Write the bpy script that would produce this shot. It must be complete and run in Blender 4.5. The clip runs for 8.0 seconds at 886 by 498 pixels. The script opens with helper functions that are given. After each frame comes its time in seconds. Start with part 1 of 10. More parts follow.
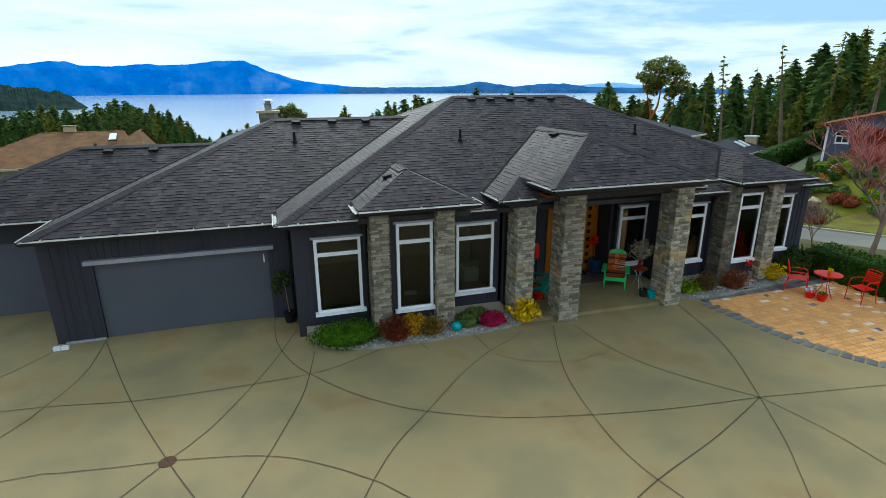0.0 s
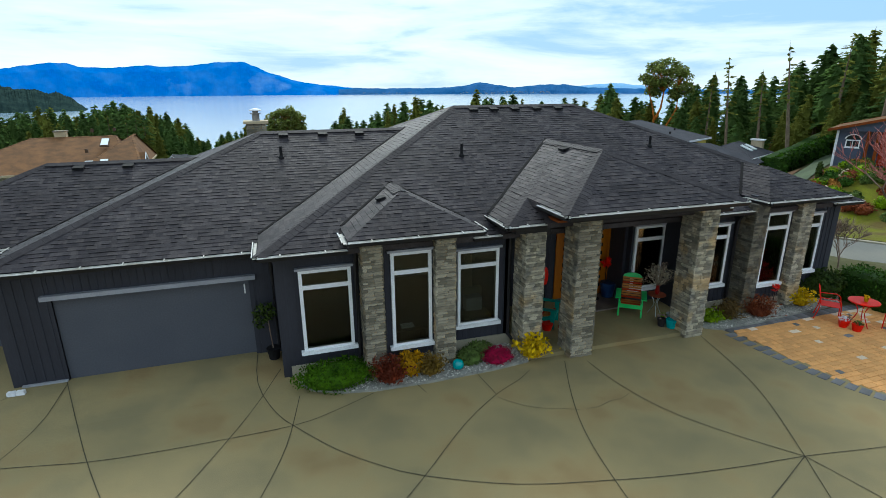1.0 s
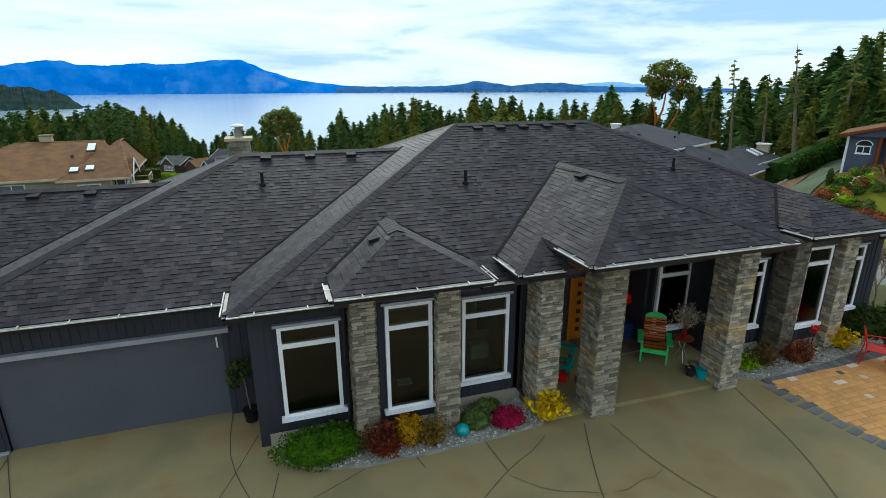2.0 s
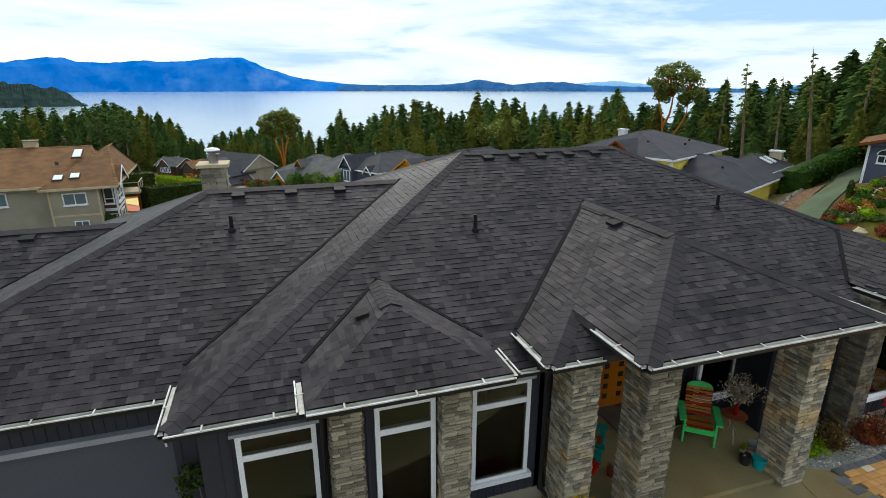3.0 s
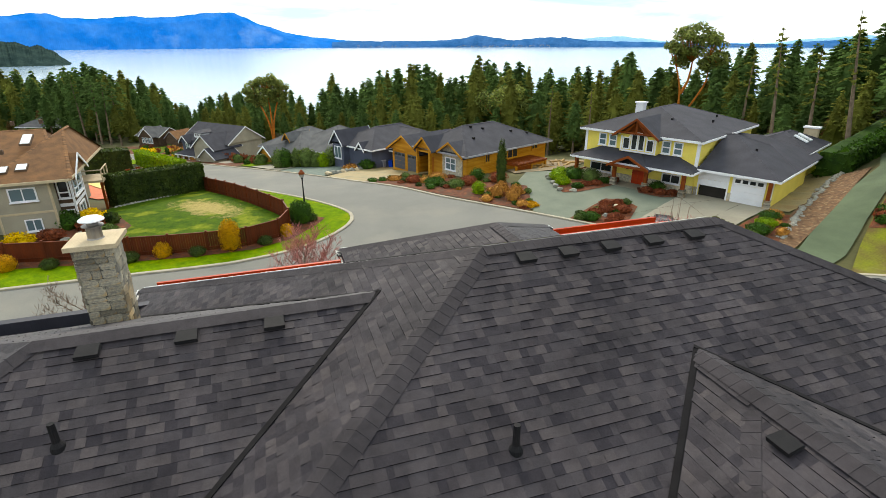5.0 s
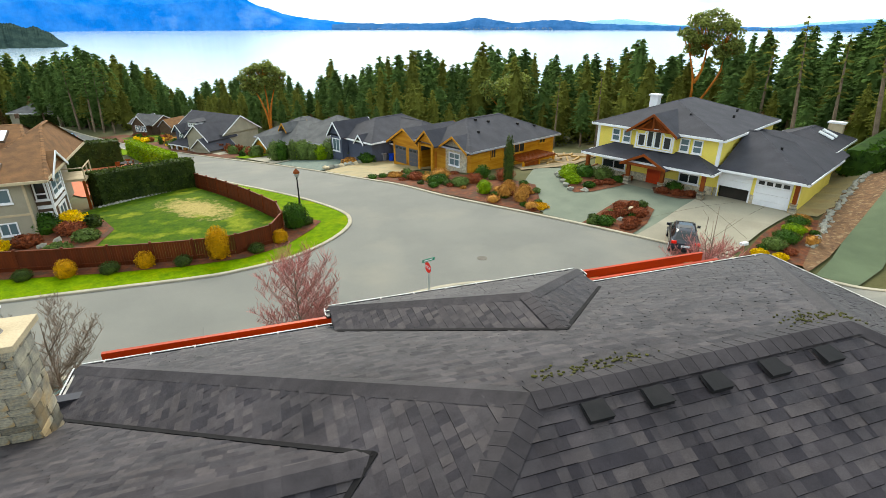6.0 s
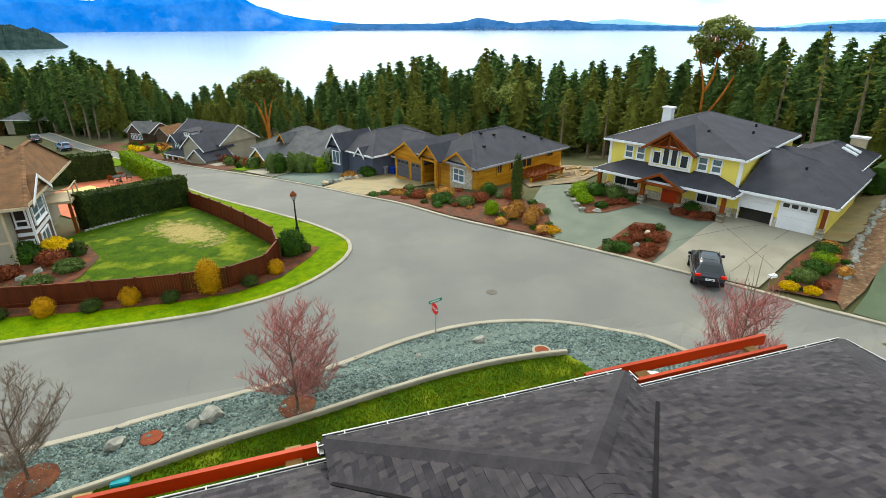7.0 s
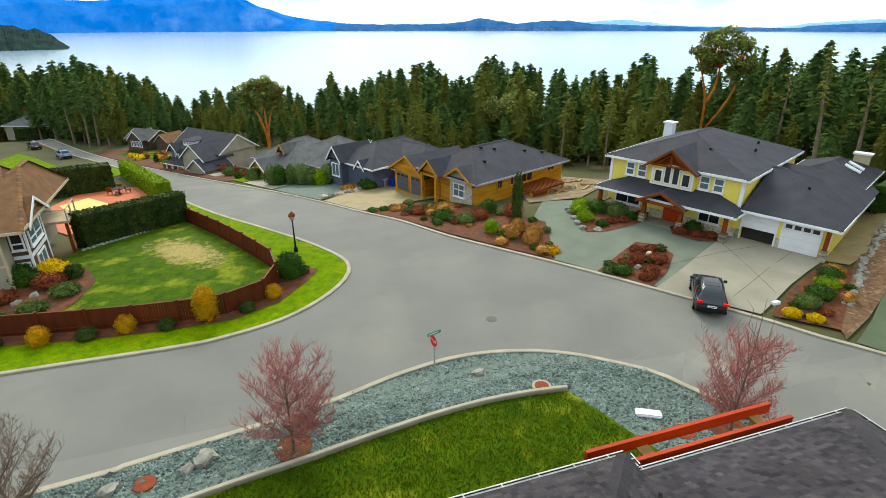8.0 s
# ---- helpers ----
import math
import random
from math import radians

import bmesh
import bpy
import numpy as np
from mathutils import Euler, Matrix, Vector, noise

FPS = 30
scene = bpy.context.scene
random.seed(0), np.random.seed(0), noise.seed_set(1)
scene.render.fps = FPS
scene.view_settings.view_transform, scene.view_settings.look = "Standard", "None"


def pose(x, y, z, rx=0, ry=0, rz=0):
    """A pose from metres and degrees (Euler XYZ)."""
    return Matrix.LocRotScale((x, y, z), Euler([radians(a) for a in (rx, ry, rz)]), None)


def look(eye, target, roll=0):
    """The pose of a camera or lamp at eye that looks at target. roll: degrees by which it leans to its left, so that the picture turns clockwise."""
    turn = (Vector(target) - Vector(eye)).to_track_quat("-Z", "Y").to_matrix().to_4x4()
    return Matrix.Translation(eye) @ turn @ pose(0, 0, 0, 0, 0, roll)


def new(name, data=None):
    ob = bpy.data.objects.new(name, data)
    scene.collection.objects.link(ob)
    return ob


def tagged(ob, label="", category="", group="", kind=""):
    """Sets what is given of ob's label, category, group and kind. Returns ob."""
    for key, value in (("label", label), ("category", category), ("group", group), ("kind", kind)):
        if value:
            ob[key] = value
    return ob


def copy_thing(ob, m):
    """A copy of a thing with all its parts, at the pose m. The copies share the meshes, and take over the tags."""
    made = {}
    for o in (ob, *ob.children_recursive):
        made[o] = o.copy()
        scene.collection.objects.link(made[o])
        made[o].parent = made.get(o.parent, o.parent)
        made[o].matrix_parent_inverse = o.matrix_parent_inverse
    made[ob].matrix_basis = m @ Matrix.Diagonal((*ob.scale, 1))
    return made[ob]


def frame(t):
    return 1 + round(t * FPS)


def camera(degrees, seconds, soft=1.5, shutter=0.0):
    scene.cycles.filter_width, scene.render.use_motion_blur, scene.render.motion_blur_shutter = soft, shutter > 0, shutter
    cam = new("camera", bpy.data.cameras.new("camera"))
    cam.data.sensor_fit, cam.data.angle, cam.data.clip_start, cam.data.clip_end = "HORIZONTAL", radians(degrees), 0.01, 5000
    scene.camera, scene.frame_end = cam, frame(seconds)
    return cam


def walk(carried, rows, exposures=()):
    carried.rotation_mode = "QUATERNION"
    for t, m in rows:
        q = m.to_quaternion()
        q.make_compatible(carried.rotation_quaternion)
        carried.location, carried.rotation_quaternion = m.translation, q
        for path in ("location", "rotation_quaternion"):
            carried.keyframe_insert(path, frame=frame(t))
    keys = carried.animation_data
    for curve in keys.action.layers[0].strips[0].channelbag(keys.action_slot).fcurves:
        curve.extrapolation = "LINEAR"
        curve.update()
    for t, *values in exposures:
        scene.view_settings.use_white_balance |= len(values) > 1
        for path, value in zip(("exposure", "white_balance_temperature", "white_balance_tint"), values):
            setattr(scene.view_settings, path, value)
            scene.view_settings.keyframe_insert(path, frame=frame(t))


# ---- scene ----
cam = camera(80.8, 8.0, soft=0.6)
PATH = [
    (0, (0.548, -0.103, 6.169), (1.132, 1.715, 5.573), -0.2),
    (0.5, (0.788, 0.515, 6.269), (1.367, 2.335, 5.678), -0.3),
    (1, (1.01, 1.291, 6.429), (1.593, 3.11, 5.836), -0.3),
    (1.5, (1.264, 2.143, 6.676), (1.849, 3.959, 6.078), -0.3),
    (2, (1.489, 3.087, 6.921), (2.08, 4.902, 6.322), -0.2),
    (2.2, (1.637, 3.476, 7.016), (2.22, 5.293, 6.416), -0.3),
    (3.3, (2.354, 6.303, 7.671), (2.945, 8.116, 7.067), 0.1),
    (3.5, (2.496, 6.867, 7.788), (3.088, 8.681, 7.19), -0.1),
    (4, (2.92, 8.275, 8.151), (3.51, 10.077, 7.517), -0.1),
    (4.5, (3.412, 9.724, 8.546), (3.995, 11.503, 7.842), -0.2),
    (4.7, (3.602, 10.309, 8.628), (4.185, 12.081, 7.907), -0.2),
    (5.8, (4.486, 13.581, 9.189), (5.046, 15.328, 8.392), -0.3),
    (6, (4.582, 14.214, 9.275), (5.151, 15.958, 8.476), -0.0),
    (6.5, (4.894, 15.789, 9.657), (5.462, 17.532, 8.859), -0.1),
    (7, (5.131, 17.161, 10.22), (5.698, 18.905, 9.422), -0.1),
    (7.5, (5.335, 17.813, 10.85), (5.899, 19.558, 10.052), -0.1),
    (8, (5.517, 18.02, 11.56), (6.081, 19.765, 10.763), -0.1),
]
EXPOSURES = [(0, 0.2, 6050, 0), (2.2, 0.2, 6300, 1), (3.5, 0.3, 7000, 7), (4.5, 0.58, 7250, 8), (6.0, 0.92, 7050, 4), (8.0, 0.66, 6850, 4)]
walk(cam, [(t, look(eye, target, roll)) for t, eye, target, roll in PATH], EXPOSURES)

# ---- world, sun ----
world = bpy.data.worlds.new("world")
scene.world = world
world.use_nodes = True
wn, wl = world.node_tree.nodes, world.node_tree.links
wn.clear()
w_out = wn.new("ShaderNodeOutputWorld")
w_sky = wn.new("ShaderNodeTexSky")
w_sky.sky_type = "NISHITA"
w_sky.sun_disc = False
w_sky.sun_elevation, w_sky.sun_rotation = radians(38), radians(6)
w_bg = wn.new("ShaderNodeBackground")
w_bg.inputs["Strength"].default_value = 0.05
wl.new(w_sky.outputs[0], w_bg.inputs["Color"])
# overcast cloud deck over the clear sky
w_co = wn.new("ShaderNodeTexCoord")
w_map = wn.new("ShaderNodeMapping")
w_map.inputs["Scale"].default_value = (1.5, 1.5, 9.0)
w_n1 = wn.new("ShaderNodeTexNoise")
w_n1.inputs["Scale"].default_value = 1.7
w_n1.inputs["Detail"].default_value = 9
w_n1.inputs["Roughness"].default_value = 0.56
w_n1.inputs["Distortion"].default_value = 0.35
w_ramp = wn.new("ShaderNodeValToRGB")
cr = w_ramp.color_ramp
cr.elements[0].position, cr.elements[0].color = 0.36, (0.40, 0.62, 0.92, 1)
cr.elements[1].position, cr.elements[1].color = 0.60, (0.90, 0.945, 1.0, 1)
e = cr.elements.new(0.47)
e.color = (0.74, 0.87, 1.0, 1)
w_cl = wn.new("ShaderNodeBackground")
w_cl.inputs["Strength"].default_value = 1.08
w_mix = wn.new("ShaderNodeMixShader")
w_mix.inputs[0].default_value = 0.85
wl.new(w_co.outputs["Generated"], w_map.inputs["Vector"])
wl.new(w_map.outputs[0], w_n1.inputs["Vector"])
wl.new(w_n1.outputs["Fac"], w_ramp.inputs[0])
wl.new(w_ramp.outputs[0], w_cl.inputs["Color"])
wl.new(w_bg.outputs[0], w_mix.inputs[1])
wl.new(w_cl.outputs[0], w_mix.inputs[2])
wl.new(w_mix.outputs[0], w_out.inputs["Surface"])

sun_data = bpy.data.lights.new("sun", "SUN")
sun_data.energy, sun_data.angle, sun_data.color = 2.2, radians(25), (1.0, 0.96, 0.9)
sun = new("sun", sun_data)
sun.matrix_world = look((3, 29, 23), (0, 0, 0))

# ---- materials ----
def mat(name, c1, c2=None, scale=2.0, fine=30.0, rough=0.8, bump=0.15, metal=0.0, vary=0.0, each=0.0, spots=None, spot_scale=0.4, spot_at=0.6, squash=(1, 1, 1), emit=0.0, fine_amt=0.25, spec=0.25, leafy=0.0):
    """Noise at two scales between two colours; vary: lightness by mesh island, each: by object; spots: a third colour in patches."""
    m = bpy.data.materials.new(name)
    m.use_nodes = True
    n, l = m.node_tree.nodes, m.node_tree.links
    b = n["Principled BSDF"]
    c2 = c2 or tuple(v * 0.75 for v in c1)
    co, mp = n.new("ShaderNodeTexCoord"), n.new("ShaderNodeMapping")
    mp.inputs["Scale"].default_value = squash
    l.new(co.outputs["Object"], mp.inputs["Vector"])
    big, small = n.new("ShaderNodeTexNoise"), n.new("ShaderNodeTexNoise")
    for nn, s, d in ((big, scale, 5), (small, fine, 4)):
        nn.inputs["Scale"].default_value, nn.inputs["Detail"].default_value = s, d
        l.new(mp.outputs[0], nn.inputs["Vector"])
    ramp = n.new("ShaderNodeValToRGB")
    ramp.color_ramp.elements[0].position, ramp.color_ramp.elements[1].position = 0.35, 0.65
    ramp.color_ramp.elements[0].color, ramp.color_ramp.elements[1].color = (*c2, 1), (*c1, 1)
    l.new(big.outputs["Fac"], ramp.inputs[0])
    last = ramp.outputs[0]
    if spots:
        sp, sr, mx = n.new("ShaderNodeTexNoise"), n.new("ShaderNodeValToRGB"), n.new("ShaderNodeMix")
        sp.inputs["Scale"].default_value, sp.inputs["Detail"].default_value = spot_scale, 6
        l.new(mp.outputs[0], sp.inputs["Vector"])
        sr.color_ramp.elements[0].position, sr.color_ramp.elements[1].position = spot_at - 0.05, spot_at + 0.08
        l.new(sp.outputs["Fac"], sr.inputs[0])
        mx.data_type = "RGBA"
        l.new(sr.outputs[0], mx.inputs["Factor"])
        l.new(last, mx.inputs["A"])
        mx.inputs["B"].default_value = (*spots, 1)
        last = mx.outputs["Result"]
    # lightness: fine grain, island and object
    val = n.new("ShaderNodeMath")
    val.operation = "MULTIPLY_ADD"
    l.new(small.outputs["Fac"], val.inputs[0])
    val.inputs[1].default_value, val.inputs[2].default_value = 2 * fine_amt, 1 - fine_amt
    vout = val.outputs[0]
    if vary:
        ge, mv = n.new("ShaderNodeNewGeometry"), n.new("ShaderNodeMath")
        mv.operation = "MULTIPLY_ADD"
        l.new(ge.outputs["Random Per Island"], mv.inputs[0])
        mv.inputs[1].default_value, mv.inputs[2].default_value = 2 * vary, 1 - vary
        mm = n.new("ShaderNodeMath")
        mm.operation = "MULTIPLY"
        l.new(vout, mm.inputs[0]), l.new(mv.outputs[0], mm.inputs[1])
        vout = mm.outputs[0]
    if each:
        oi, mv = n.new("ShaderNodeObjectInfo"), n.new("ShaderNodeMath")
        mv.operation = "MULTIPLY_ADD"
        l.new(oi.outputs["Random"], mv.inputs[0])
        mv.inputs[1].default_value, mv.inputs[2].default_value = 2 * each, 1 - each
        mm = n.new("ShaderNodeMath")
        mm.operation = "MULTIPLY"
        l.new(vout, mm.inputs[0]), l.new(mv.outputs[0], mm.inputs[1])
        vout = mm.outputs[0]
    hs = n.new("ShaderNodeHueSaturation")
    hs.inputs["Saturation"].default_value = 1.12
    l.new(last, hs.inputs["Color"]), l.new(vout, hs.inputs["Value"])
    l.new(hs.outputs[0], b.inputs["Base Color"])
    b.inputs["Roughness"].default_value, b.inputs["Metallic"].default_value = rough, metal
    b.inputs["Specular IOR Level"].default_value = spec
    if bump:
        bp = n.new("ShaderNodeBump")
        bp.inputs["Strength"].default_value, bp.inputs["Distance"].default_value = bump, 0.02
        l.new(small.outputs["Fac"], bp.inputs["Height"])
        l.new(bp.outputs[0], b.inputs["Normal"])
    if leafy:
        tl, mxs = n.new("ShaderNodeBsdfTranslucent"), n.new("ShaderNodeMixShader")
        mxs.inputs[0].default_value = leafy
        l.new(hs.outputs[0], tl.inputs["Color"])
        l.new(b.outputs[0], mxs.inputs[1]), l.new(tl.outputs[0], mxs.inputs[2])
        l.new(mxs.outputs[0], n["Material Output"].inputs["Surface"])
    # self-glow of the far land, in place of distance haze
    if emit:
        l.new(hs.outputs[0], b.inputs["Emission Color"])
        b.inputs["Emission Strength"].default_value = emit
    return m


M_ASPHALT = mat("asphalt", (0.172, 0.168, 0.15), (0.146, 0.144, 0.13), 0.25, 40, 0.9, 0.2, spots=(0.2, 0.19, 0.162), spot_scale=0.12)
M_CONC = mat("driveway_concrete", (0.31, 0.245, 0.13), (0.21, 0.175, 0.1), 0.6, 55, 0.75, 0.2, spots=(0.245, 0.18, 0.095), spot_scale=0.6, spot_at=0.58, fine_amt=0.35)
M_KERB = mat("kerb_concrete", (0.38, 0.34, 0.265), (0.29, 0.26, 0.2), 0.8, 30, 0.85, 0.2)
M_PALE = mat("pale_concrete", (0.3, 0.275, 0.215), (0.225, 0.205, 0.16), 0.3, 30, 0.8, 0.15, spots=(0.19, 0.165, 0.125), spot_scale=0.16, spot_at=0.6)
M_JOINT = mat("joint", (0.085, 0.075, 0.05), (0.06, 0.052, 0.034), 3, 30, 0.9)
M_GRASS = mat("lawn_grass", (0.06, 0.1, 0.008), (0.03, 0.064, 0.006), 1.3, 7, 0.95, 0.6, spots=(0.17, 0.19, 0.03), spot_scale=0.45, spot_at=0.6, fine_amt=0.55, spec=0.1)


def patchy_lawn():
    """The lawn's grass with a straw-coloured worn patch of ragged outline."""
    m = M_GRASS.copy()
    m.name = "patchy_lawn"
    n, l = m.node_tree.nodes, m.node_tree.links
    hs = [k for k in n if k.type == "HUE_SAT"][0]
    last = hs.inputs["Color"].links[0].from_socket
    co, mp, ln = n.new("ShaderNodeTexCoord"), n.new("ShaderNodeMapping"), n.new("ShaderNodeVectorMath")
    mp.vector_type = "TEXTURE"
    mp.inputs["Location"].default_value, mp.inputs["Rotation"].default_value, mp.inputs["Scale"].default_value = (-2.3, 60.6, 0), (0, 0, radians(-55)), (6.0, 2.6, 1000)
    ln.operation = "LENGTH"
    l.new(co.outputs["Object"], mp.inputs["Vector"]), l.new(mp.outputs[0], ln.inputs[0])
    nz, ad, rp, mx = n.new("ShaderNodeTexNoise"), n.new("ShaderNodeMath"), n.new("ShaderNodeValToRGB"), n.new("ShaderNodeMix")
    nz.inputs["Scale"].default_value, nz.inputs["Detail"].default_value, nz.inputs["Roughness"].default_value = 1.3, 10, 0.78
    l.new(co.outputs["Object"], nz.inputs["Vector"])
    ad.operation = "MULTIPLY_ADD"
    ad.inputs[1].default_value = 2.6
    l.new(nz.outputs["Fac"], ad.inputs[0]), l.new(ln.outputs["Value"], ad.inputs[2])
    rp.color_ramp.elements[0].position, rp.color_ramp.elements[0].color = 0.56, (0.8, 0.8, 0.8, 1)
    rp.color_ramp.elements[1].position, rp.color_ramp.elements[1].color = 0.7, (0, 0, 0, 1)
    sc = n.new("ShaderNodeMath")
    sc.operation = "MULTIPLY"
    sc.inputs[1].default_value = 0.33
    l.new(ad.outputs[0], sc.inputs[0]), l.new(sc.outputs[0], rp.inputs[0])
    mx.data_type = "RGBA"
    l.new(rp.outputs[0], mx.inputs["Factor"]), l.new(last, mx.inputs["A"])
    mx.inputs["B"].default_value = (0.36, 0.28, 0.125, 1)
    l.new(mx.outputs["Result"], hs.inputs["Color"])
    return m


M_LAWN = patchy_lawn()
M_JUNIPER = mat("juniper_leaf", (0.075, 0.15, 0.012), (0.035, 0.08, 0.007), 3, 14, 0.8, 0, vary=0.4, leafy=0.3)
M_WINE = mat("wine_heather", (0.15, 0.035, 0.02), (0.08, 0.02, 0.012), 3, 14, 0.85, 0, vary=0.4)
M_VERGE = mat("verge_grass", (0.13, 0.2, 0.008), (0.078, 0.14, 0.006), 1.6, 9, 0.95, 0.6, spots=(0.165, 0.205, 0.012), spot_scale=0.9, spot_at=0.6, fine_amt=0.5, spec=0.05)
M_GROUND = mat("forest_ground", (0.075, 0.07, 0.028), (0.05, 0.052, 0.02), 0.15, 6, 0.95, 0.4, spots=(0.11, 0.085, 0.04), spot_scale=0.06)
M_MULCH = mat("bark_mulch", (0.155, 0.058, 0.03), (0.072, 0.029, 0.018), 2.5, 14, 0.95, 0.8, spots=(0.075, 0.042, 0.026), spot_scale=1.3, spot_at=0.56, fine_amt=0.65)
M_LITTER = mat("bark_litter", (0.15, 0.088, 0.05), (0.085, 0.05, 0.03), 2.5, 16, 0.95, 0.6, spots=(0.2, 0.14, 0.085), spot_scale=3.0, spot_at=0.58, fine_amt=0.6)
M_YARD = mat("building_yard", (0.26, 0.2, 0.13), (0.15, 0.11, 0.07), 1.2, 9, 0.95, 0.6, spots=(0.12, 0.1, 0.06), spot_scale=0.5, spot_at=0.56, fine_amt=0.5)
M_GRAVELBED = mat("gravel_base", (0.15, 0.18, 0.15), (0.09, 0.115, 0.1), 4, 30, 0.9, 0.6, fine_amt=0.5)
M_ROCK = mat("blue_gravel", (0.175, 0.222, 0.195), (0.1, 0.132, 0.118), 1.2, 20, 0.8, 0.3, vary=0.6)
M_BOULDER = mat("boulder", (0.33, 0.32, 0.27), (0.19, 0.185, 0.16), 2, 14, 0.85, 0.5)
M_PATH = mat("green_chip_path", (0.155, 0.172, 0.132), (0.12, 0.136, 0.106), 0.4, 30, 0.9, 0.3)


def shingle_mat(name, tones, rough, spec):
    """Granule-coated shingles: a tone for each tab, soft patches over many tabs, mineral grain."""
    m = bpy.data.materials.new(name)
    m.use_nodes = True
    n, l = m.node_tree.nodes, m.node_tree.links
    b = n["Principled BSDF"]
    ge, oi, add, fr = n.new("ShaderNodeNewGeometry"), n.new("ShaderNodeObjectInfo"), n.new("ShaderNodeMath"), n.new("ShaderNodeMath")
    add.operation, fr.operation = "ADD", "FRACT"
    l.new(ge.outputs["Random Per Island"], add.inputs[0]), l.new(oi.outputs["Random"], add.inputs[1]), l.new(add.outputs[0], fr.inputs[0])
    ramp = n.new("ShaderNodeValToRGB")
    ramp.color_ramp.interpolation = "CONSTANT"
    while len(ramp.color_ramp.elements) < len(tones):
        ramp.color_ramp.elements.new(0.5)
    for i, c in enumerate(tones):
        ramp.color_ramp.elements[i].position, ramp.color_ramp.elements[i].color = i / len(tones), (*c, 1)
    l.new(fr.outputs[0], ramp.inputs[0])
    co = n.new("ShaderNodeTexCoord")
    val = None
    for scale, lo, hi in ((0.9, 0.72, 1.28), (7.0, 0.85, 1.15), (190.0, 0.55, 1.45)):
        t, mr = n.new("ShaderNodeTexNoise"), n.new("ShaderNodeMapRange")
        t.inputs["Scale"].default_value, t.inputs["Detail"].default_value = scale, 3
        l.new(co.outputs["Object"], t.inputs["Vector"])
        mr.inputs["From Min"].default_value, mr.inputs["From Max"].default_value = 0.28, 0.72
        mr.inputs["To Min"].default_value, mr.inputs["To Max"].default_value = lo, hi
        l.new(t.outputs["Fac"], mr.inputs["Value"])
        if val is None:
            val = mr.outputs[0]
        else:
            mu = n.new("ShaderNodeMath")
            mu.operation = "MULTIPLY"
            l.new(val, mu.inputs[0]), l.new(mr.outputs[0], mu.inputs[1])
            val = mu.outputs[0]
    hs = n.new("ShaderNodeHueSaturation")
    l.new(ramp.outputs[0], hs.inputs["Color"]), l.new(val, hs.inputs["Value"])
    l.new(hs.outputs[0], b.inputs["Base Color"])
    b.inputs["Roughness"].default_value = rough
    lw, gl = n.new("ShaderNodeLayerWeight"), n.new("ShaderNodeMapRange")
    lw.inputs["Blend"].default_value = 0.5
    gl.inputs["From Min"].default_value, gl.inputs["From Max"].default_value = 0.65, 0.9
    gl.inputs["To Min"].default_value, gl.inputs["To Max"].default_value = spec, spec + 0.22
    l.new(lw.outputs["Facing"], gl.inputs["Value"]), l.new(gl.outputs[0], b.inputs["Specular IOR Level"])
    bp = n.new("ShaderNodeBump")
    bp.inputs["Strength"].default_value, bp.inputs["Distance"].default_value = 0.35, 0.01
    l.new(t.outputs["Fac"], bp.inputs["Height"]), l.new(bp.outputs[0], b.inputs["Normal"])
    return m


M_SHINGLE = shingle_mat("charcoal_shingle", [(0.052, 0.0445, 0.0475), (0.033, 0.029, 0.033), (0.061, 0.052, 0.0535), (0.043, 0.038, 0.0415), (0.027, 0.0238, 0.028), (0.05, 0.0435, 0.0465), (0.037, 0.032, 0.0355), (0.045, 0.0395, 0.043)], 0.6, 0.06)
M_CAP = shingle_mat("cap_shingle", [(0.04, 0.035, 0.038), (0.037, 0.0325, 0.0355), (0.043, 0.0375, 0.0405)], 0.65, 0.06)
# asphalt-black edges; the shadow line under each tab is in this colour too
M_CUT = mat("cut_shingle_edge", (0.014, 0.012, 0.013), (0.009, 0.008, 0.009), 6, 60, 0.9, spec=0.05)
M_VALLEY = mat("valley_metal", (0.013, 0.012, 0.0125), (0.009, 0.008, 0.0085), 4, 40, 0.85, spec=0.1)
M_MOSS = mat("moss", (0.075, 0.072, 0.022), (0.045, 0.044, 0.016), 8, 60, 0.95, 0.5)
M_SIDING = mat("slate_siding", (0.037, 0.037, 0.047), (0.028, 0.028, 0.036), 1.5, 40, 0.6, 0.1, each=0.12, squash=(1, 1, 0.15))
M_GARAGE = mat("garage_panel", (0.085, 0.088, 0.105), (0.075, 0.078, 0.095), 0.8, 30, 0.5, 0.03)
M_FASCIA = mat("dark_fascia", (0.022, 0.02, 0.022), (0.016, 0.015, 0.016), 2, 30, 0.5)
M_GUTTER = mat("gutter_lip", (0.62, 0.62, 0.62), (0.4, 0.38, 0.34), 3, 30, 0.5)
M_TROUGH = mat("gutter_trough", (0.58, 0.57, 0.55), (0.36, 0.34, 0.3), 2.5, 25, 0.6, squash=(1, 1, 1))
M_WHITE = mat("white_trim", (0.78, 0.78, 0.8), (0.7, 0.7, 0.72), 1, 30, 0.45, 0.03)
M_GREYTRIM = mat("grey_trim", (0.33, 0.33, 0.36), (0.27, 0.27, 0.3), 2, 30, 0.5)
M_STONE = mat("ledge_stone", (0.30, 0.265, 0.20), (0.15, 0.14, 0.12), 5, 40, 0.9, 0.6, each=0.5, vary=0.5, spots=(0.29, 0.215, 0.13), spot_scale=1.7, spot_at=0.58)
M_MORTAR = mat("mortar", (0.14, 0.13, 0.11), (0.09, 0.085, 0.075), 6, 40, 0.95)
M_DOOR = mat("fir_door", (0.42, 0.145, 0.022), (0.3, 0.09, 0.014), 3, 40, 0.45, 0.08, squash=(1, 1, 0.1))
